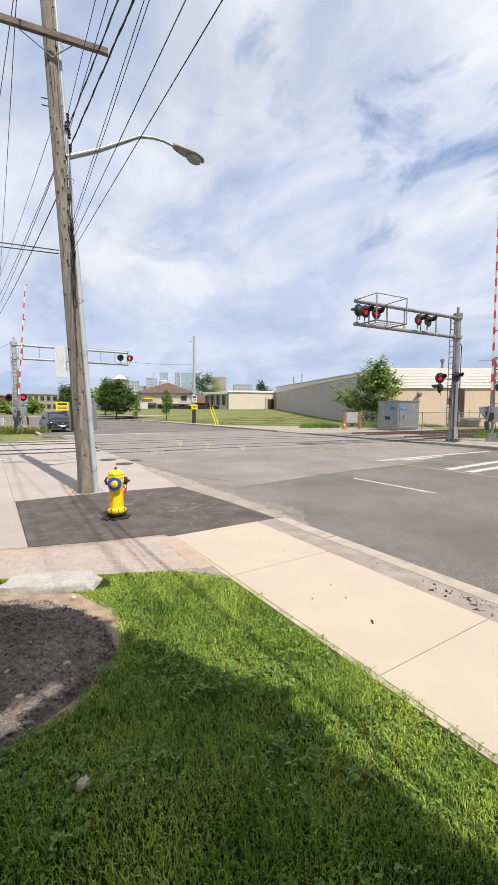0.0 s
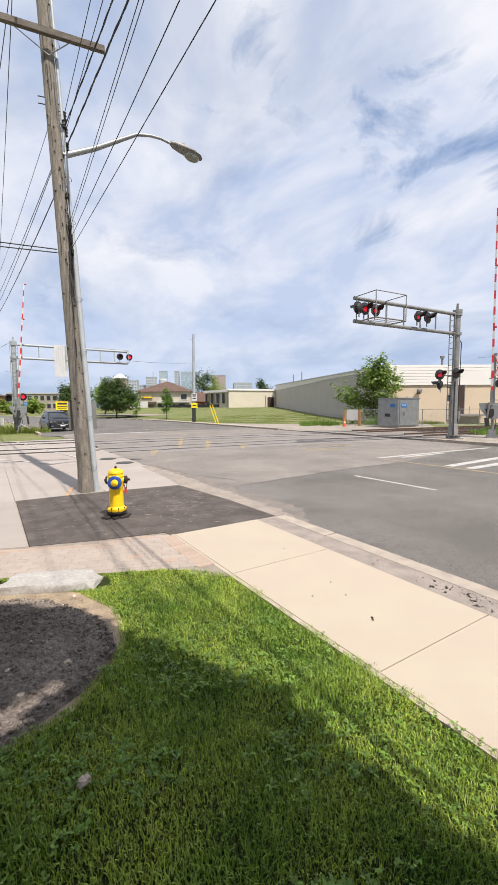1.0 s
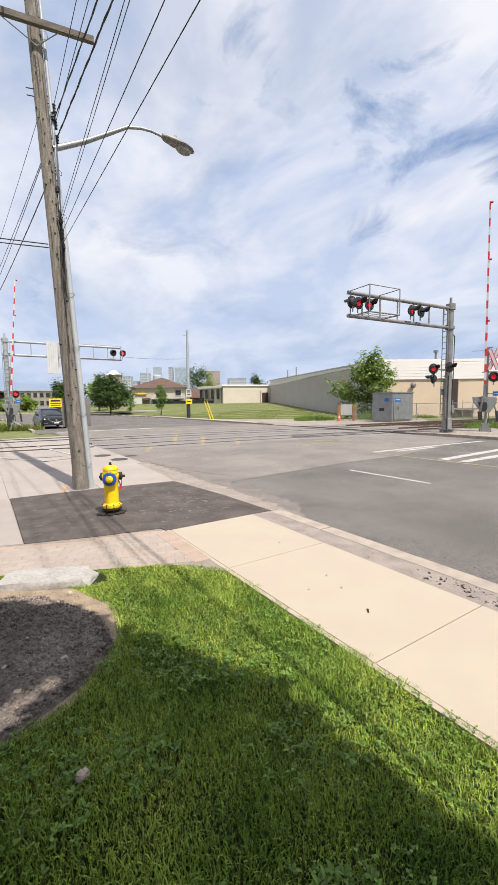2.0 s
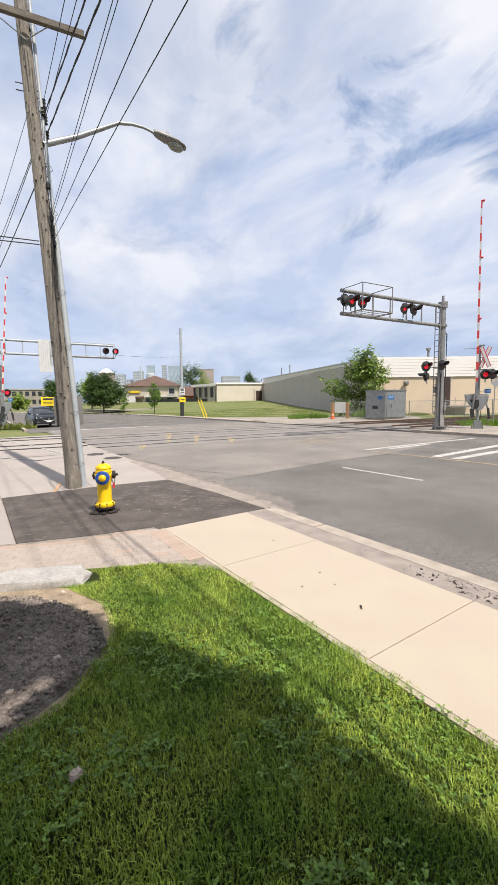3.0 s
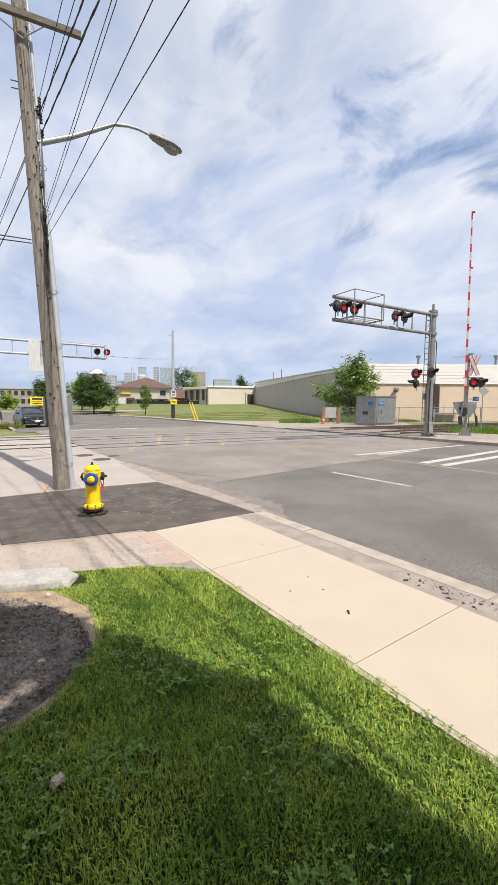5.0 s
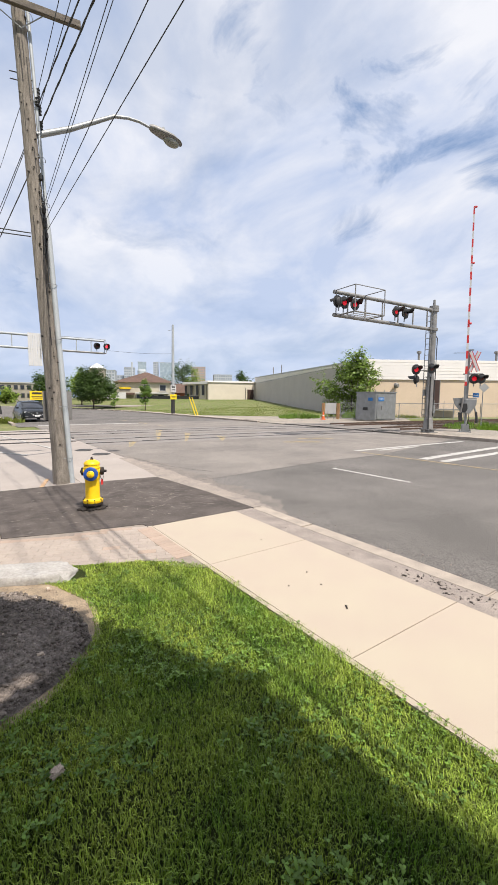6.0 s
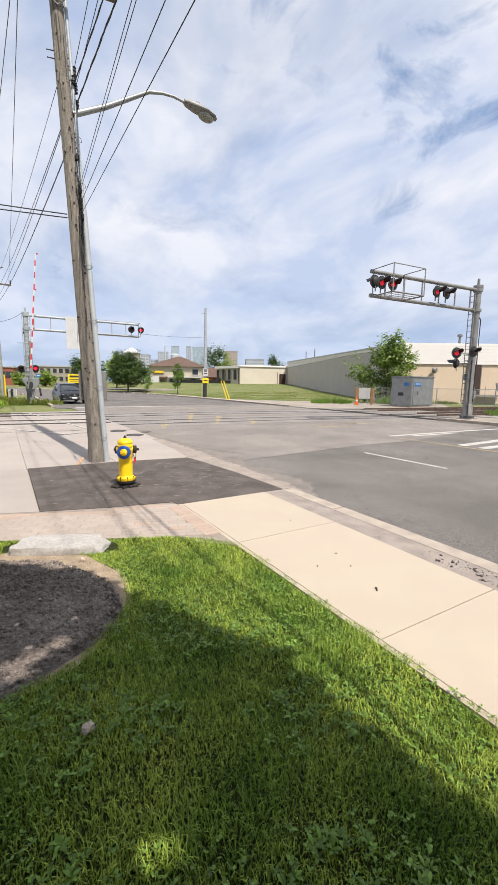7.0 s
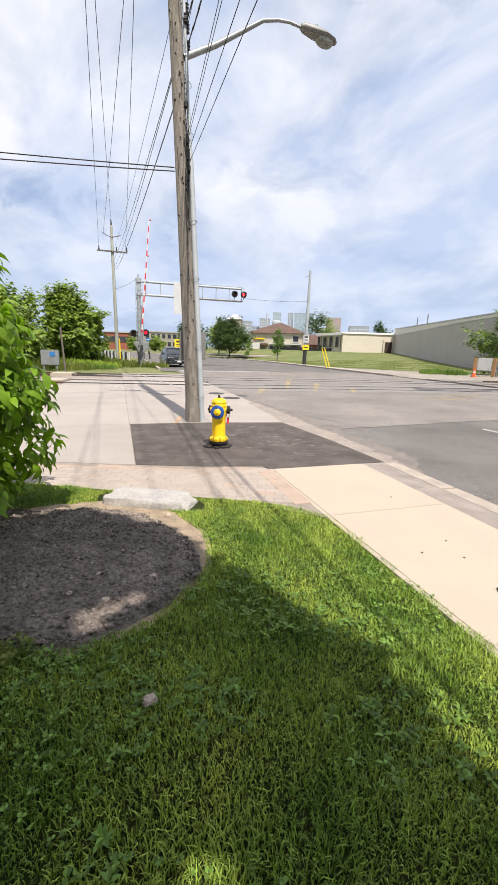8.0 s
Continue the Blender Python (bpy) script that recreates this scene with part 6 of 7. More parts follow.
for x, y in ((0.62, -1.0), (0.7, -0.72), (0.35, -0.85), (0.9, 0.3)):
    solid("dry_leaf", box(B(), (x, y, 0.004), (0.014, 0.01, 0.007), x * 9, 0.002), M["rust"], "tiny dark crumb lying on the sidewalk", "debris")


# ---- leaves, shrubs and trees ----
def leaf_mesh(name, centres, normals, size, material, rs, droop=0.5, slim=0.42):
    """Pointed leaves of six points folded along the rib."""
    n = len(centres)
    s = size * rs.uniform(0.65, 1.2, n)
    a = rs.uniform(0, math.tau, n)
    ax = np.stack((np.cos(a), np.sin(a), -droop * rs.uniform(0.2, 1.4, n)), 1)
    ax = ax + normals * 0.5
    ax /= np.linalg.norm(ax, axis=1)[:, None]
    up = normals + np.array([0, 0, 0.8]) + rs.uniform(-0.5, 0.5, (n, 3))
    sd = np.cross(ax, up)
    sd /= np.linalg.norm(sd, axis=1)[:, None] + 1e-9
    nn = np.cross(sd, ax)
    v = np.empty((n, 6, 3))
    for i, (l, w, h) in enumerate(((0, 0, 0), (0.3, 0.9, 0.12), (0.65, 0.75, 0.08), (1.0, 0, -0.12), (0.65, -0.75, 0.08), (0.3, -0.9, 0.12))):
        v[:, i] = centres + (ax * l + sd * w * slim * 0.6 + nn * h) * s[:, None]
    k = np.arange(n)[:, None] * 6
    f = np.concatenate((k + [0, 1, 5], k + [1, 2, 5], k + [2, 4, 5], k + [2, 3, 4]), 1).reshape(-1, 3)
    return np_mesh(name, v.reshape(-1, 3), f, material)


def crown_points(rs, blobs, n, shell=0.55):
    """Points in a crown of uneven clumps: blobs are (centre, radii)."""
    vol = np.array([np.prod(b[1]) ** 0.75 for b in blobs])
    pick = rs.choice(len(blobs), n, p=vol / vol.sum())
    d = rs.normal(size=(n, 3))
    d /= np.linalg.norm(d, axis=1)[:, None]
    r = rs.uniform(shell, 1.0, n) ** 0.6
    c = np.array([b[0] for b in blobs])[pick]
    rad = np.array([b[1] for b in blobs])[pick]
    return c + d * rad * r[:, None], d


def tree(name, label, base, height, spread, n, size, leaf, clumps=14, seed=1, trunk_r=0.1, clear=0.25, cat="tree", shape=1.0, lean=(0, 0)):
    rs = np.random.RandomState(seed)
    t = thing(name, label, cat, Matrix.Translation(base))
    top = Vector((lean[0], lean[1], height * 0.85))
    part("trunk", tube(B(), [Vector((0, 0, -0.15)), Vector((0.02, 0.01, height * 0.15)), top * 0.45, top * 0.75, top], [trunk_r * 1.25, trunk_r, trunk_r * 0.75, trunk_r * 0.45, trunk_r * 0.15], 10), M["bark"], t, "", True)
    blobs = []
    for i in range(clumps):
        z = height * (clear + (1 - clear) * (0.12 + 0.8 * rs.uniform()))
        u = (z / height - clear) / (1 - clear)
        rad = spread * (math.sin(math.pi * min(0.97, u ** (0.75 * shape) * 0.85 + 0.12)) * 0.8)
        a = i * 2.4 + rs.uniform(-0.4, 0.4)
        d = rad * rs.uniform(0.35, 0.95)
        c = Vector((d * math.cos(a), d * math.sin(a), z))
        b = spread * rs.uniform(0.26, 0.46)
        blobs.append((np.array(c), np.array((b, b, b * 0.75))))
        root = top * max(0.18, (z / height) * 0.62)
        part("limb", tube(B(), [root, root.lerp(c, 0.5) + Vector((0, 0, -0.04 * height)), c], [trunk_r * 0.4, trunk_r * 0.25, trunk_r * 0.08], 6), M["bark"], t)
    p, nn = crown_points(rs, blobs, n, 0.35)
    sp, sn_ = [], []
    for c, rad in blobs:
        out = c - np.array((0, 0, height * 0.35))
        out = out / (np.linalg.norm(out) + 1e-6)
        for k in range(4):
            d = out + rs.normal(size=3) * 0.5 + np.array((0, 0, 0.25))
            d /= np.linalg.norm(d)
            reach = rad[0] * rs.uniform(1.1, 1.65)
            for f in np.linspace(0.4, 1.0, max(6, n // 240)):
                sp.append(c + d * reach * f + rs.normal(size=3) * size * 0.4)
                sn_.append(d)
    p, nn = np.concatenate((p, sp)), np.concatenate((nn, sn_))
    crown = new("crown", leaf_mesh("crown", p, nn, size, leaf, rs, 0.5, 0.6))
    crown.parent = t
    return t


# the shrub beside the bed
rs = np.random.RandomState(5)
shrub = thing("shrub", "tall leafy green shrub overhanging the bare bed", "shrub", Matrix.Translation((-3.30, 0.35, 0)))
sb = []
for i in range(42):
    z = rs.uniform(0.2, 2.6)
    r = 0.80 * (1 - 0.62 * max(0, (z - 0.95) / 1.3))
    a, d = rs.uniform(0, math.tau), r * rs.uniform(0.3, 0.95)
    c = np.array((d * math.cos(a), d * math.sin(a), z))
    sb.append((c, np.array((0.36, 0.36, 0.28))))
    part("stem", tube(B(), [(0.1 * math.cos(a), 0.1 * math.sin(a), 0.0), (c[0] * 0.5, c[1] * 0.5, z * 0.6), tuple(c)], [0.018, 0.012, 0.005], 6), M["bark"], shrub)
p, nn = crown_points(rs, sb, 10000, 0.3)
crown = new("foliage", leaf_mesh("foliage", p, nn, 0.135, M["leaf"], rs, 1.5, 0.38))
crown.parent = shrub

# the unseen tree behind the lawn, whose crown, enlarged, shades the grass
EDGE = ((-6.2, -1.8), (-3.4, -1.1), (-2.95, 0.3), (-2.5, 0.55), (-2.1, 0.5), (-1.72, 0.25), (-1.5, -0.15), (-1.3, -0.6), (-1.13, -0.8), (-1.1, -1.1), (-0.75, -1.6), (-0.7, -2.0), (-0.64, -2.15), (-0.72, -2.5), (-0.66, -2.8), (-0.3, -3.6))


def edge_y(x):
    return float(np.interp(x, [e[0] for e in EDGE], [e[1] for e in EDGE]))


rs = np.random.RandomState(8)
shade_tree = thing("tree", "broad leafy tree out of view, crown enlarged to shade the lawn", "tree", Matrix.Translation((-4.0, -5.6, 0)))
part("trunk", tube(B(), [(0, 0, -0.1), (0.05, 0.05, 1.2), (0.2, 0.2, 2.3), (0.5, 0.5, 3.2), (0.9, 0.8, 4.2)], [0.16, 0.13, 0.11, 0.09, 0.03], 10), M["bark"], shade_tree, "", True)
cot = math.cos(SUN_EL) / math.sin(SUN_EL)
# crown outline follows the shadow's edge; gaps let sun spots through
gaps = ((-1.7, -2.42, 0.16), (-1.57, -1.84, 0.13), (-2.05, -1.12, 0.19), (-1.83, -0.98, 0.165), (-0.72, -1.8, 0.08), (-0.76, -2.2, 0.1))
pts = []
while len(pts) < 26000:
    x, y = rs.uniform(-6.2, -0.3), rs.uniform(-7.3, 0.8)
    z = max(3.0, (1.74 + 1.3 * (y + 3.57)) / 1.75 + 0.15) + rs.uniform(0, 0.9)
    rr = ((x + 3.2) / 2.95) ** 2 + ((y + 3.3) / 3.95) ** 2 + 0.15 * noise.noise(Vector((x * 1.3, y * 1.3, z)))
    if rr > 1:
        continue
    # crown heightened towards the sun to shut out more sky
    z += rs.uniform(0, 5.5) * (1 - rr) ** 0.7
    if y > edge_y(x) - 0.04 - abs(rs.normal()) * 0.05 or any(math.hypot(x - g[0], y - g[1]) < g[2] for g in gaps):
        continue
    pts.append((x + SUN_FROM.x * cot * z + 4.0, y + SUN_FROM.y * cot * z + 5.6, z))
# unseen leaves added further back to block sky light from behind
for i in range(7000):
    pts.append((rs.uniform(-9, 5) + 4.0, rs.uniform(-12.5, -8.2) + 5.6, rs.uniform(2.2, 7.5)))
# low unseen leaf mass, also added to deepen the lawn's shade
for i in range(14000):
    d = rs.normal(size=3)
    d = d / np.linalg.norm(d) * rs.uniform(0.5, 1.0)
    pts.append((-3.4 + 3.3 * d[0] + 4.0, -6.7 + 1.5 * d[1] + 5.6, 2.9 + 2.1 * d[2]))
pts = np.array(pts)
crown = new("crown", leaf_mesh("crown", pts, np.tile((0, 0, 1.0), (len(pts), 1)), 0.18, M["leaf_shade"], rs, 0.4, 0.75))
crown.parent = shade_tree
for i in range(16):
    c = pts[i * 1200]
    part("limb", tube(B(), [(0.2, 0.2, 2.3), (c[0] * 0.5, c[1] * 0.5, 3.0), tuple(c)], [0.05, 0.03, 0.01], 6), M["bark"], shade_tree)

# trees along the street
tree("tree", "dark green maple with a full crown on the verge", (16.3, 66.5, -0.05), 5.7, 4.15, 8000, 0.32, M["leaf_dark"], 24, 2, 0.13, 0.2)
tree("tree", "young slender tree on the verge", (21.2, 56.3, 0.1), 4.7, 1.25, 1500, 0.22, M["leaf_young"], 14, 3, 0.06, 0.16)
tree("tree", "small thin sapling on the verge", (18.2, 61.7, 0.1), 2.5, 0.75, 500, 0.2, M["leaf_young"], 8, 4, 0.04, 0.18)
tree("tree", "wild bushy tree beside the equipment cabinet", (30.4, 24.2, -0.1), 6.3, 3.2, 4600, 0.27, M["leaf_bush"], 24, 16, 0.07, 0.04, "tree", 1.5)
tree("tree", "wild leafy tree by the railway", (-5.6, 33.5, -0.1), 5.6, 2.7, 9000, 0.30, M["leaf_wild"], 30, 7, 0.12, 0.04)
tree("tree", "dense wild tree by the railway", (-9.0, 30.0, -0.1), 4.9, 3.0, 7000, 0.30, M["leaf_wild"], 26, 8, 0.12, 0.04)
tree("tree", "leafy roadside tree by the railway", (-4.2, 37.0, -0.1), 3.6, 1.7, 3500, 0.26, M["leaf_wild"], 18, 9, 0.08, 0.04)
tree("tree", "low leafy tree further off", (-12.5, 36.0, -0.1), 6.0, 3.4, 5000, 0.32, M["leaf_wild"], 22, 10, 0.12, 0.04)
for i, (x, y, h, s) in enumerate(((13.0, 92, 7.0, 3.4), (2, 112, 3.0, 2.6), (16, 100, 7.5, 3.8), (20, 90, 6.5, 3.5), (63, 128, 12, 6), (69, 132, 11.5, 5), (86, 125, 9.5, 5), (7.5, 110, 3.4, 2.6), (-10, 118, 4.5, 3), (27, 118, 8, 4))):
    tree("tree", "distant green street tree", (x, y, float(rise(x, y))), h, s, 1500, 0.5, M["leaf_wild" if i % 2 else "leaf_dark"], 14, 20 + i, 0.15, 0.12)


def tuft(name, label, x, y, r, n, h, material="weed", z0=-0.1, seed=1):
    rs = np.random.RandomState(seed)
    a, d = rs.uniform(0, math.tau, n), r * np.sqrt(rs.uniform(0, 1, n))
    px, py = x + d * np.cos(a) * 1.4, y + d * np.sin(a)
    c = np.stack((px, py, np.full(n, z0)), 1)
    nn = np.stack((rs.normal(size=n) * 0.35, rs.normal(size=n) * 0.35, np.ones(n) * 1.8), 1)
    v = np.empty((n, 3, 3))
    hh = h * rs.uniform(0.4, 1.0, n) * (1 - 0.5 * d / r)
    w = 0.03 + h * 0.02
    v[:, 0] = c + np.stack((np.cos(a) * w, np.sin(a) * w, np.zeros(n)), 1)
    v[:, 1] = c - np.stack((np.cos(a) * w, np.sin(a) * w, np.zeros(n)), 1)
    v[:, 2] = c + nn * hh[:, None] / 1.8
    tagged(new(name, np_mesh(name, v.reshape(-1, 3), np.arange(n * 3).reshape(-1, 3), M[material])), label, "weeds", kind="stuff")


tuft("tall_weeds", "tall weeds round the mast foot", -0.2, 31.0, 1.6, 900, 0.7, seed=1)
tuft("tall_weeds", "rough weeds between crossing and mast", -4.2, 27.5, 1.6, 1400, 0.5, "leaf_young", seed=11)
tuft("tall_weeds", "rough weeds along the ditch", -6.5, 30.0, 3.5, 3500, 0.8, "leaf_tree", seed=12)


def meadow(label, xr, yr, n, h, material, seed, keep=None):
    """Loose blades strewn over rough ground."""
    rs = np.random.RandomState(seed)
    x, y = rs.uniform(*xr, n), rs.uniform(*yr, n)
    ok = (np.sin(x * 0.9 + np.sin(y * 0.7) * 2) + np.sin(y * 1.3 + x * 0.4) + rs.uniform(-1.2, 1.2, n) > -0.4) & (x > 19.6 + road_x(y)) & (x < 33.0 + (y - 25) * 0.49 - 0.6)
    x, y = x[ok], y[ok]
    n = len(x)
    a = rs.uniform(0, math.tau, n)
    hh = h * rs.uniform(0.4, 1.0, n)
    c = np.stack((x, y, rise(x, y)), 1)
    v = np.empty((n, 3, 3))
    w = h * 0.35
    v[:, 0] = c + np.stack((np.cos(a) * w, np.sin(a) * w, np.zeros(n)), 1)
    v[:, 1] = c - np.stack((np.cos(a) * w, np.sin(a) * w, np.zeros(n)), 1)
    v[:, 2] = c + np.stack((rs.normal(size=n) * h * 0.4, rs.normal(size=n) * h * 0.4, hh), 1)
    tagged(new("meadow_grass", np_mesh("meadow_grass", v.reshape(-1, 3), np.arange(n * 3).reshape(-1, 3), M[material])), label, "grass", kind="stuff")


meadow("rough green grass of the far verge", (18, 66), (26, 100), 42000, 0.09, "leaf_young", 31)
meadow("dry yellowish grass of the far verge", (18, 45), (26, 55), 30000, 0.08, "weed", 32)
tuft("tall_weeds", "tall weeds along the ditch by the pole", -3.6, 34.0, 2.2, 1200, 1.0, seed=2)
tuft("tall_weeds", "tall rough weeds by the track", -7.0, 26.5, 2.6, 1400, 0.9, seed=3)
tuft("tall_weeds", "weeds at the edge of the gravel", 25.0, 26.0, 1.6, 700, 0.8, "leaf_young", seed=4)
tuft("tall_weeds", "tall weeds behind the fence", 30.2, 22.8, 1.5, 700, 1.5, "leaf_young", seed=5)
tuft("tall_weeds", "weeds below the cream wall", 35.5, 22.5, 2.0, 700, 0.5, seed=6)
tuft("tall_weeds", "weeds beside the gate post", 25.5, 9.5, 1.8, 900, 0.7, "leaf_young", seed=7)

# ---- railway cabinet and what stands round it ----
cab = thing("equipment_cabinet", "large galvanised railway equipment cabinet on gravel", "equipment cabinet", Matrix.Translation((26.1, 18.0, -0.08)))
part("plinth", box(B(), (1.3, 1.0, 0.06), (2.5, 1.9, 0.14)), M["kerb"], cab)
part("body", box(B(), (1.4, 1.0, 1.25), (2.8, 2.0, 2.3), 0, 0.03), M["galv"], cab)
part("roof", box(B(), (1.4, 1.0, 2.44), (2.92, 2.12, 0.09), 0, 0.02), M["galv"], cab)
dr = part("door", box(B(), (1.3, -0.02, 1.2), (2.2, 0.04, 2.0), 0, 0.01), M["galv"], cab)
part("handle", box(B(), (0.75, -0.07, 1.15), (0.1, 0.08, 0.3), 0, 0.01), M["steel"], dr)
part("notice", box(B(), (0.7, -0.045, 1.85), (0.75, 0.02, 0.32)), M["sign_blue"], cab, "blue notice with white bars")
part("notice_bar", box(B(), (0.7, -0.058, 1.88), (0.55, 0.006, 0.06)), M["white_paint"], cab)
part("notice", box(B(), (-0.02, 0.5, 1.85), (0.02, 0.45, 0.28)), M["sign_blue"], cab)
part("marking", box(B(), (-0.02, 1.0, 1.05), (0.02, 0.5, 0.26)), M["black"], cab)
for x in (0.1, 1.3, 2.5):
    part("lifting_eye", rod(B(), (x, 0.1, 2.46), (x, 0.1, 2.63), 0.03, seg=6), M["galv"], cab)
for x, y in ((25.5, 23.3), (26.6, 22.5)):
    solid("wooden_post", box(B(), (x, y, 0.66), (0.24, 0.24, 1.5), 0.4, 0.02), M["post_wood"], "stout brown timber post in gravel", "post", "timber posts")
pan = thing("metal_panel", "grey sheet-metal panel on legs between posts", "panel", Matrix.Translation((26.05, 22.9, -0.08)) @ Matrix.Rotation(-0.66, 4, "Z"))
part("sheet", box(B(), (0, 0, 1.0), (1.0, 0.03, 1.0), 0, 0.005), M["trim"], pan)
for x in (-0.3, 0.3):
    part("leg", rod(B(), (x, 0, 0), (x, 0, 0.7), 0.03, seg=6), M["galv"], pan)
cn_ = thing("traffic_cone", "small faded orange traffic cone on gravel", "traffic cone", Matrix.Translation((24.95, 22.75, -0.085)))
part("base", box(B(), (0, 0, 0.02), (0.36, 0.36, 0.04), 0, 0.01), M["cone"], cn_)
part("cone", lathe(B(), ((0.15, 0.03), (0.03, 0.7)), 14), M["cone"], cn_, "", True)
part("band", lathe(B(), ((0.103, 0.32), (0.08, 0.44)), 14), M["white_paint"], cn_)


def fence(name, label, a, b, h, n):
    t = thing(name, label, "fence")
    a, b = Vector(a), Vector(b)
    for i in range(n + 1):
        p = a.lerp(b, i / n)
        part("post", rod(B(), (p.x, p.y, p.z - 0.1), (p.x, p.y, p.z + h), 0.035, seg=8), M["galv"], t)
    for z in (0.05, h - 0.03):
        part("rail", rod(B(), a + Vector((0, 0, z)), b + Vector((0, 0, z)), 0.024, seg=6), M["galv"], t)
    d = (b - a)
    L = d.length
    d.normalize()
    bm = B()
    k = int(L / 0.16)
    for i in range(-int(h / 0.16), k):
        for s in (1, -1):
            u0, u1 = i * 0.16, i * 0.16 + h
            z0, z1 = 0.05, h
            if u0 < 0:
                z0, u0 = -i * 0.16 + 0.05, 0
            if u1 > L:
                z1, u1 = h - (u1 - L), L
            if z1 <= z0:
                continue
            za, zb = (z0, z1) if s > 0 else (h - z0 + 0.05, h - z1 + 0.05)
            p, q = a + d * u0 + Vector((0, 0, za)), a + d * u1 + Vector((0, 0, zb))
            rod(bm, p, q, 0.0035, seg=3, cap=False)
    part("mesh", bm, M["galv"], t, "woven wire mesh")


fence("chain_link_fence", "galvanised chain-link fence beside the track", (29.0, 20.6, -0.05), (37.6, 15.0, -0.05), 1.5, 4)
fence("chain_link_fence", "low chain-link fence behind the posts", (26.8, 22.4, -0.05), (28.4, 20.1, -0.05), 1.5, 2)
fence("chain_link_fence", "chain-link fence below the cream wall", (37.6, 15.0, -0.05), (52.0, 6.0, -0.05), 1.5, 5)
cam_post = thing("sign_post", "small diamond warning sign on a thin post", "road sign", Matrix.Translation((25.07, 9.05, -0.08)))
part("post", rod(B(), (0, 0, 0), (0, 0, 2.7), 0.03, seg=8), M["galv"], cam_post)
part("sign", box(B(), (0, 0, 0), (0.42, 0.02, 0.42), 0, 0, Matrix.Translation((0, -0.05, 2.62)) @ Matrix.Rotation(radians(-60), 4, "Z") @ Matrix.Rotation(radians(45), 4, "Y")), M["trim"], cam_post)

# ---- far pole with its signs ----
fp = thing("utility_pole", "tall grey concrete pole with a white speed sign", "utility pole", Matrix.Translation((18.2, 40.0, 0.0)))
part("shaft", rod(B(), (0, 0, 0), (0.1, 0, 10.0), 0.2, 0.12, 14), M["conduit"], fp, "", True)
part("sleeve", rod(B(), (0, 0, 0), (0, 0, 2.1), 0.23, 0.21, 14), M["black"], fp, "dark base sleeve")
part("bracket", rod(B(), (-0.5, 0, 9.3), (0.1, 0, 9.45), 0.02, seg=6), M["galv"], fp)
sg = part("speed_sign", box(B(), (-0.05, -0.26, 2.85), (0.62, 0.03, 0.85), -0.4, 0.004), M["white_paint"], fp, "white sign with black bars")
for z, w in ((3.12, 0.42), (2.98, 0.36), (2.7, 0.4)):
    part("sign_bar", box(B(), (-0.055, -0.285, z), (w, 0.01, 0.1), -0.4), M["black"], sg)
part("yellow_tag", box(B(), (-0.05, -0.27, 1.9), (0.7, 0.03, 0.55), -0.4, 0.004), M["sign_yellow"], fp, "yellow plate with dark bars")
part("tag_bar", box(B(), (-0.055, -0.295, 1.9), (0.45, 0.01, 0.12), -0.4), M["black"], fp)
gg = thing("guy_guard", "leaning bright yellow plastic guy-wire guards", "guy guard", Matrix.Translation((18.3, 34.7, -0.12)))
for o in (0, 0.3):
    part("guard", rod(B(), (o, 0, 0), (o - 0.55, 0.35, 2.0), 0.05, 0.045, 8), M["sign_yellow"], gg)

# ---- pole and sign line on the near side, beyond the track ----
wp = thing("utility_pole", "slim grey wooden utility pole with two cross arms", "utility pole", Matrix.Translation((-1.95, 37.0, -0.1)))
part("shaft", rod(B(), (0, 0, 0), (-0.12, 0, 11.6), 0.17, 0.11, 14), M["pale_pole"], wp, "", True)
part("cross_arm", box(B(), (-0.1, -0.18, 9.5), (2.5, 0.1, 0.12), 0, 0.01), M["old_wood"], wp)
for x in (-1.2, 0.25, 1.1):
    part("insulator", lathe(B(), ((0.05, 0.0), (0.07, 0.1), (0.04, 0.2), (0.06, 0.3)), 10, Matrix.Translation((x, -0.18, 9.57))), M["black"], wp)
part("upper_arm", tube(B(), [(-0.85, -0.1, 10.95), (-0.5, -0.1, 10.75), (-0.1, -0.1, 10.65), (0.3, -0.1, 10.75), (0.65, -0.1, 10.85)], 0.035, 6), M["old_wood"], wp)
part("top_insulator", lathe(B(), ((0.05, 0.0), (0.07, 0.12), (0.03, 0.5)), 10, Matrix.Translation((-0.12, 0, 11.6))), M["black"], wp)
part("guard_strip", rod(B(), (0.22, -0.2, 0), (0.2, -0.15, 2.2), 0.06, seg=8), M["sign_yellow"], wp, "yellow plastic guard strip")
wire("dark service loop from the pole to the mast", ((-1.9, 37.0, 6.4), (-0.15, 32.4, 6.8)), 0.012, 0.15)
tp = thing("marker_post", "thin bare wooden marker post by the track", "post", Matrix.Translation((-4.7, 21.6, -0.1)))
part("post", rod(B(), (0, 0, 0), (-0.12, 0, 2.45), 0.055, 0.045, 8), M["old_wood"], tp)
sb_ = thing("signal_box", "small grey lineside box with a notice", "utility box", Matrix.Translation((-5.9, 25.0, -0.1)))
part("body", box(B(), (0, 0, 0.75), (1.0, 0.5, 0.9), 0, 0.02), M["galv"], sb_)
part("leg", box(B(), (-0.35, 0, 0.15), (0.1, 0.4, 0.4)), M["galv"], sb_)
part("leg", box(B(), (0.35, 0, 0.15), (0.1, 0.4, 0.4)), M["galv"], sb_)
part("notice", box(B(), (0.15, -0.26, 0.95), (0.3, 0.02, 0.25)), M["sign_blue"], sb_)
rf = thing("barrier_rail", "dark and white striped low rail along the bend", "guard rail")
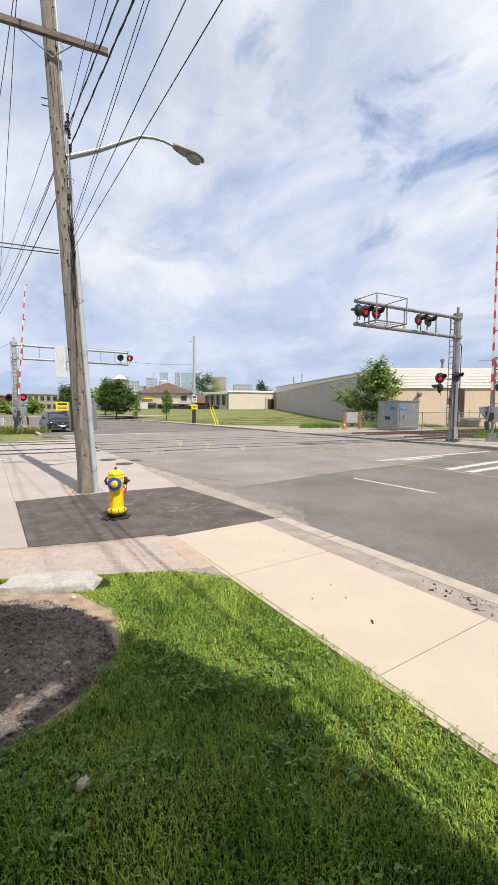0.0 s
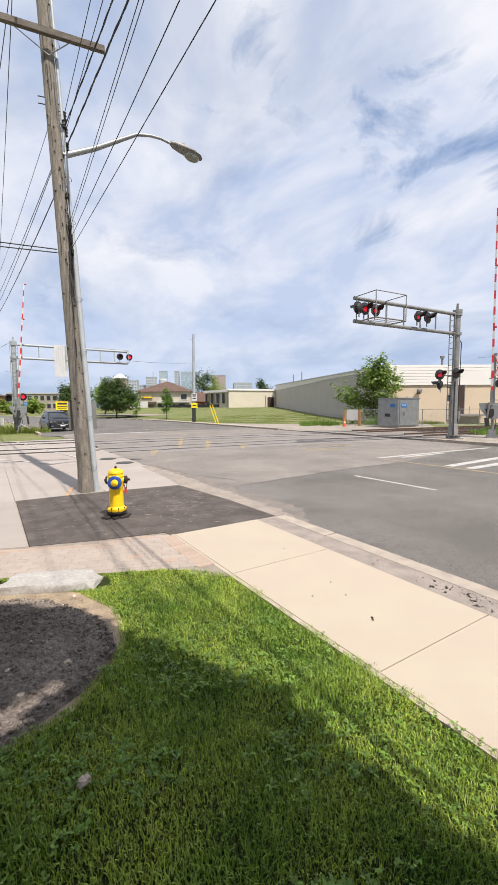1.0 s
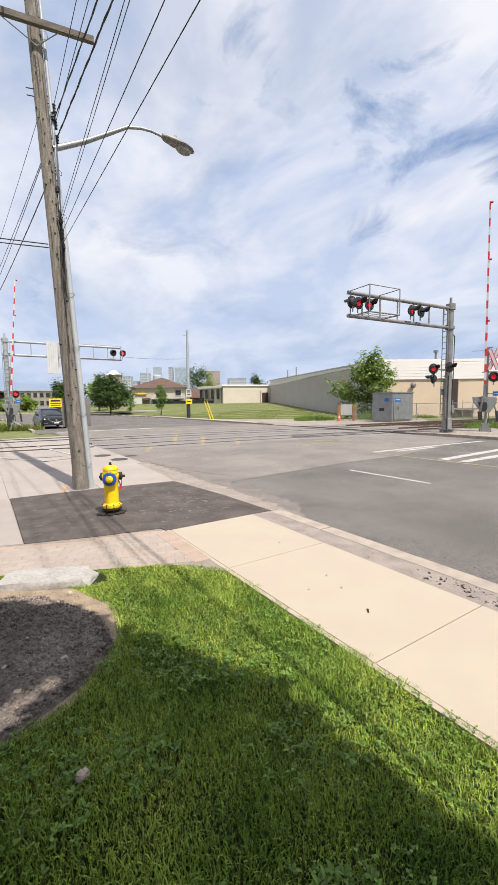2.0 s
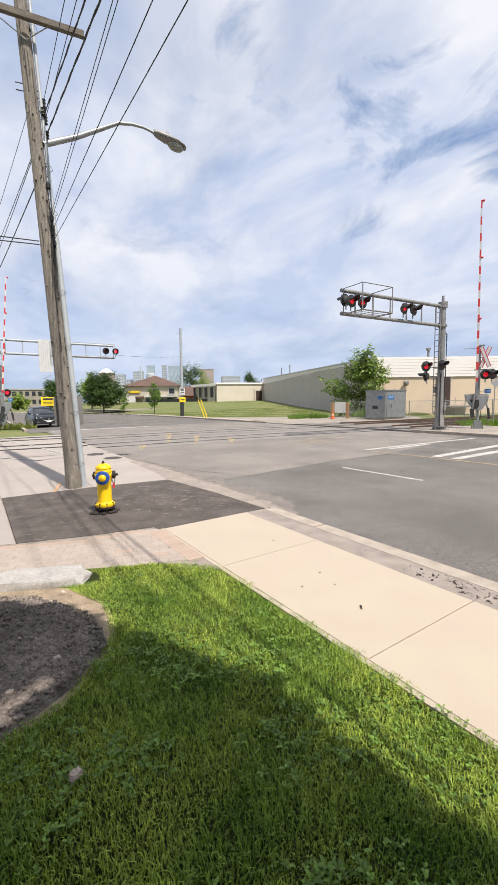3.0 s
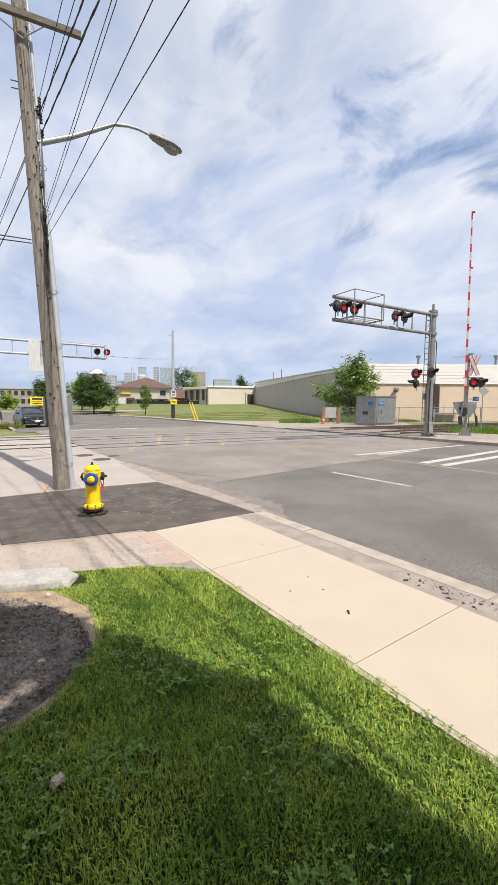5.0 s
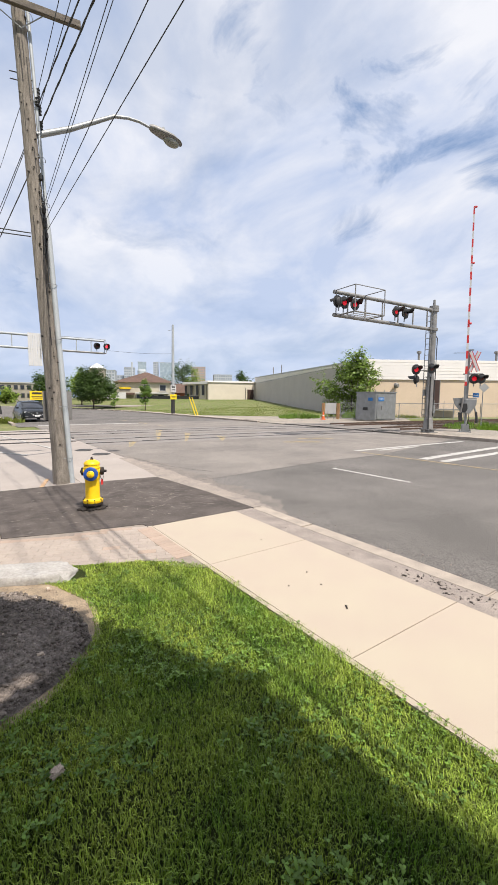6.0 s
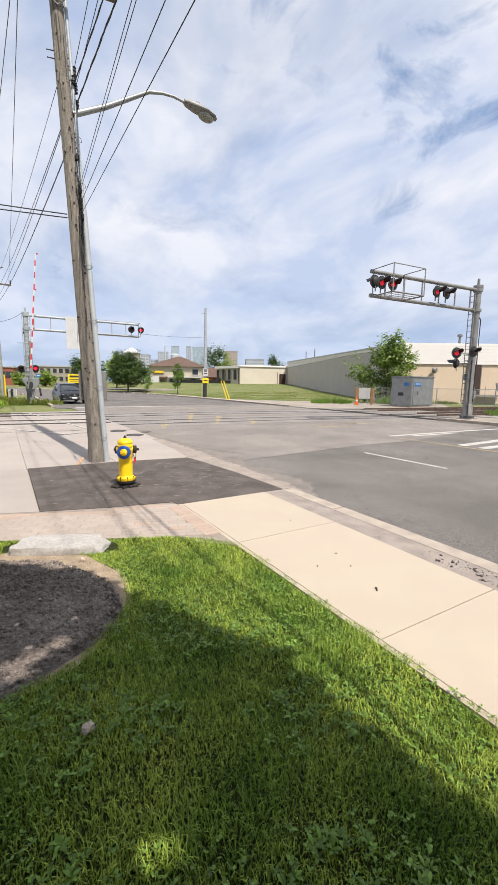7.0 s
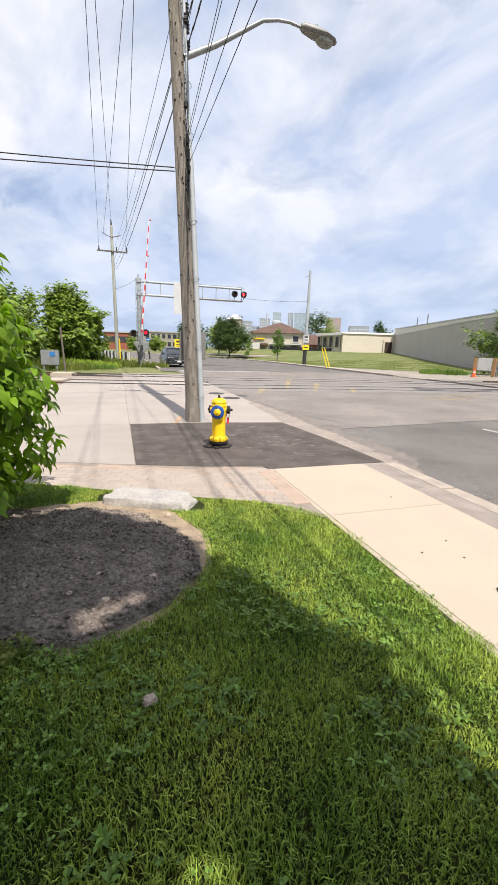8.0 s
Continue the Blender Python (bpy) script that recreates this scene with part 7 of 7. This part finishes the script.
for i in range(26):
    t = i / 25
    x, y = -0.9 - 5.2 * t, 42 + 20 * t
    part("post", box(B(), (x, y, 0.35), (0.35, 0.12, 0.9), -0.9), M["black" if i % 2 else "white_paint"], rf)
part("rail", rod(B(), (-0.9, 42, 0.55), (-6.1, 62, 0.55), 0.06, seg=6), M["steel"], rf)
ys_ = thing("shop_sign", "yellow roadside sign board with dark bars", "sign", Matrix.Translation((7.3, 62, -0.1)))
part("board", box(B(), (0, 0, 2.1), (1.75, 0.15, 1.25), -0.2, 0.01), M["sign_yellow"], ys_)
for z, w, h in ((2.42, 1.3, 0.28), (2.0, 1.4, 0.1), (1.75, 1.2, 0.1)):
    part("sign_bar", box(B(), (0.0, -0.085, z), (w, 0.02, h), -0.2), M["black"], ys_)
for x in (-0.6, 0.6):
    part("leg", box(B(), (x, -0.2 * x, 0.75), (0.12, 0.12, 1.5)), M["black"], ys_)
pnl = thing("hanging_panel", "white corrugated panel hung on the mast arm", "panel", Matrix.Translation((3.05, 32.1, 0)))
for i in range(6):
    part("rib", box(B(), (-0.38 + i * 0.16, 0.02 * (i % 2), 5.4), (0.15, 0.06, 2.5), 0, 0.02), M["white_paint"], pnl)


# ---- the waiting car ----
def build_car(m):
    t = thing("car", "dark grey compact SUV waiting on the street", "car", m)

    def loft(secs, material, name, label="", parent=None):
        bm = B()
        prev = None
        for y, hw, z0, z1, cr in secs:
            ring = [bm.verts.new(p) for p in ((-hw, y, z0), (-hw * 1.0, y, z0 + (z1 - z0) * 0.5), (-hw * cr, y, z1), (0, y, z1 + 0.03), (hw * cr, y, z1), (hw, y, z0 + (z1 - z0) * 0.5), (hw, y, z0))]
            if prev:
                for k in range(7):
                    bm.faces.new((prev[k], prev[(k + 1) % 7], ring[(k + 1) % 7], ring[k]))
            else:
                bm.faces.new(ring)
            prev = ring
        bm.faces.new(prev[::-1])
        bmesh.ops.recalc_face_normals(bm, faces=bm.faces)
        es = [e for e in bm.edges if e.calc_face_angle(0) > 0.5]
        bmesh.ops.bevel(bm, geom=es, offset=0.03, segments=2, affect="EDGES", clamp_overlap=True)
        return part(name, bm, material, parent or t, label, True)

    # front faces -Y
    loft(((-2.25, 0.78, 0.35, 0.78, 0.9), (-2.1, 0.88, 0.28, 0.92, 0.86), (-1.3, 0.92, 0.25, 1.02, 0.86), (-0.9, 0.92, 0.25, 1.06, 0.9), (1.6, 0.92, 0.25, 1.08, 0.9), (2.15, 0.88, 0.3, 1.0, 0.88), (2.25, 0.8, 0.45, 0.9, 0.88)), M["car_paint"], "body")
    cabn = loft(((-1.05, 0.8, 1.0, 1.1, 0.85), (-0.25, 0.78, 1.0, 1.6, 0.78), (0.5, 0.78, 1.0, 1.66, 0.78), (1.5, 0.76, 1.0, 1.6, 0.76), (2.1, 0.74, 1.0, 1.15, 0.8)), M["glass"], "glasshouse", "dark glass")
    loft(((-0.3, 0.62, 1.59, 1.62, 0.96), (0.5, 0.64, 1.64, 1.69, 0.96), (1.7, 0.62, 1.55, 1.6, 0.96)), M["car_paint"], "roof")
    for s in (-1, 1):
        part("pillar", tube(B(), [(0.72 * s, -1.02, 1.05), (0.62 * s, -0.28, 1.6)], 0.035, 6), M["car_paint"], t)
        part("mirror", box(B(), (1.0 * s, -0.75, 1.13), (0.2, 0.12, 0.15), 0, 0.03), M["car_paint"], t)
        part("headlight", box(B(), (0.66 * s, -2.15, 0.8), (0.32, 0.1, 0.07), 0.25 * s, 0.02), M["headlamp"], t, "lit slim headlight")
        part("fog_light", box(B(), (0.7 * s, -2.22, 0.45), (0.2, 0.08, 0.06), 0.2 * s, 0.01), M["chrome"], t)
        for y in (-1.38, 1.35):
            w = part("wheel", lathe(B(), ((0.25, -0.11), (0.34, -0.09), (0.355, 0.0), (0.34, 0.09), (0.25, 0.11)), 22, Matrix.Translation((0.82 * s, y, 0.355)) @ Matrix.Rotation(radians(90), 4, "Y")), M["tyre"], t, "", True)
            part("rim", lathe(B(), ((0.23, -0.115), (0.2, 0.0), (0.23, 0.115)), 16, Matrix.Translation((0.82 * s, y, 0.355)) @ Matrix.Rotation(radians(90), 4, "Y")), M["chrome"], w)
    part("grille", box(B(), (0, -2.24, 0.66), (0.85, 0.06, 0.26), 0, 0.02), M["car_black"], t)
    part("emblem", lathe(B(), ((0.08, 0), (0.07, 0.02)), 12, Matrix.Translation((0, -2.27, 0.7)) @ Matrix.Rotation(radians(90), 4, "X")), M["chrome"], t)
    part("bumper", box(B(), (0, -2.2, 0.38), (1.5, 0.12, 0.16), 0, 0.03), M["car_black"], t)
    part("plate", box(B(), (0, -2.28, 0.5), (0.32, 0.02, 0.14)), M["white_paint"], t, "blank pale plate")
    part("grille_trim", tube(B(), [(-0.5, -2.25, 0.78), (-0.3, -2.28, 0.55), (0.3, -2.28, 0.55), (0.5, -2.25, 0.78)], 0.018, 6), M["chrome"], t)
    return t


build_car(Matrix.Translation((2.66, 33.0, -0.1)) @ Matrix.Rotation(radians(4), 4, "Z") @ Matrix.Diagonal((1.04, 1, 0.92, 1)))

# ---- brick pavers: the last, many pieces ----
pav = thing("brick_paving", "band of weathered pinkish brick pavers", "paving", kind="structure")
ux = Vector((0.93, -0.37)).normalized()
uy = Vector((-ux.y, ux.x))
P0 = Vector((-2.03, 1.24))


def paver_mesh(w, h, material):
    bm = box(B(), (0, 0, -0.03), (w - 0.004, h - 0.004, 0.06))
    bmesh.ops.bevel(bm, geom=[e for e in bm.edges if e.verts[0].co.z > -0.001 and e.verts[1].co.z > -0.001], offset=0.003, segments=1, affect="EDGES")
    return mesh_of("paver", bm, material)


solid("paver_bed", prism(B(), [(-6.2, lawn_top(-6.2) - 0.1), (-2.0, lawn_top(-2.0) - 0.1), (-0.5, lawn_top(-0.5) - 0.1), (-0.01, lawn_top(-0.02) - 0.1), (-0.01, 1.6), (-0.055, 1.6), (-0.075, 1.735), (-0.9, 1.895), (-1.715, 2.135), (-6.2, front(-6.2))], -0.14, -0.008), M["joint"], "sand-filled joints of the brick paving", "pavement", kind="structure")
me_a, me_b = paver_mesh(0.2, 0.1, M["paver"]), paver_mesh(0.2, 0.1, M["paver_red"])
rest = B()
count = 0
for j in range(-1, 16):
    for i in range(-22, 12):
        q = P0 + ux * ((i + (j % 2) * 0.5) * 0.2) + uy * (j * 0.1 + 0.03)
        bottom, top = lawn_top(q.x) + 0.02, front(q.x) - 0.06 if q.x < -0.95 else 1.84 - 0.1 * (q.x + 0.9)
        if q.y < bottom - 0.06 or q.y > top - 0.045 or q.x > -0.15 or q.x < -6.2:
            continue
        red = q.y > top - 0.16 or random.random() < 0.05
        z = -0.004 + random.uniform(-0.0012, 0.0012)
        mm = Matrix.Translation((q.x, q.y, z)) @ Matrix.Rotation(math.atan2(ux.y, ux.x) + random.uniform(-0.01, 0.01), 4, "Z")
        if count < 280 and q.x > -3.4:
            o = new("paver", me_b if red else me_a)
            o.parent = pav
            o.matrix_local = mm
            count += 1
        else:
            box(rest, (0, 0, -0.03), (0.194, 0.094, 0.06), 0, 0, mm)
y = 0.4
while y < 1.6:
    o = new("paver", me_b)
    o.parent = pav
    o.matrix_local = Matrix.Translation((-0.12, y, -0.001 + random.uniform(-0.001, 0.001)))
    y += 0.1
rp = part("paver_field", rest, M["paver"], pav)
tagged(rp, kind="stuff")
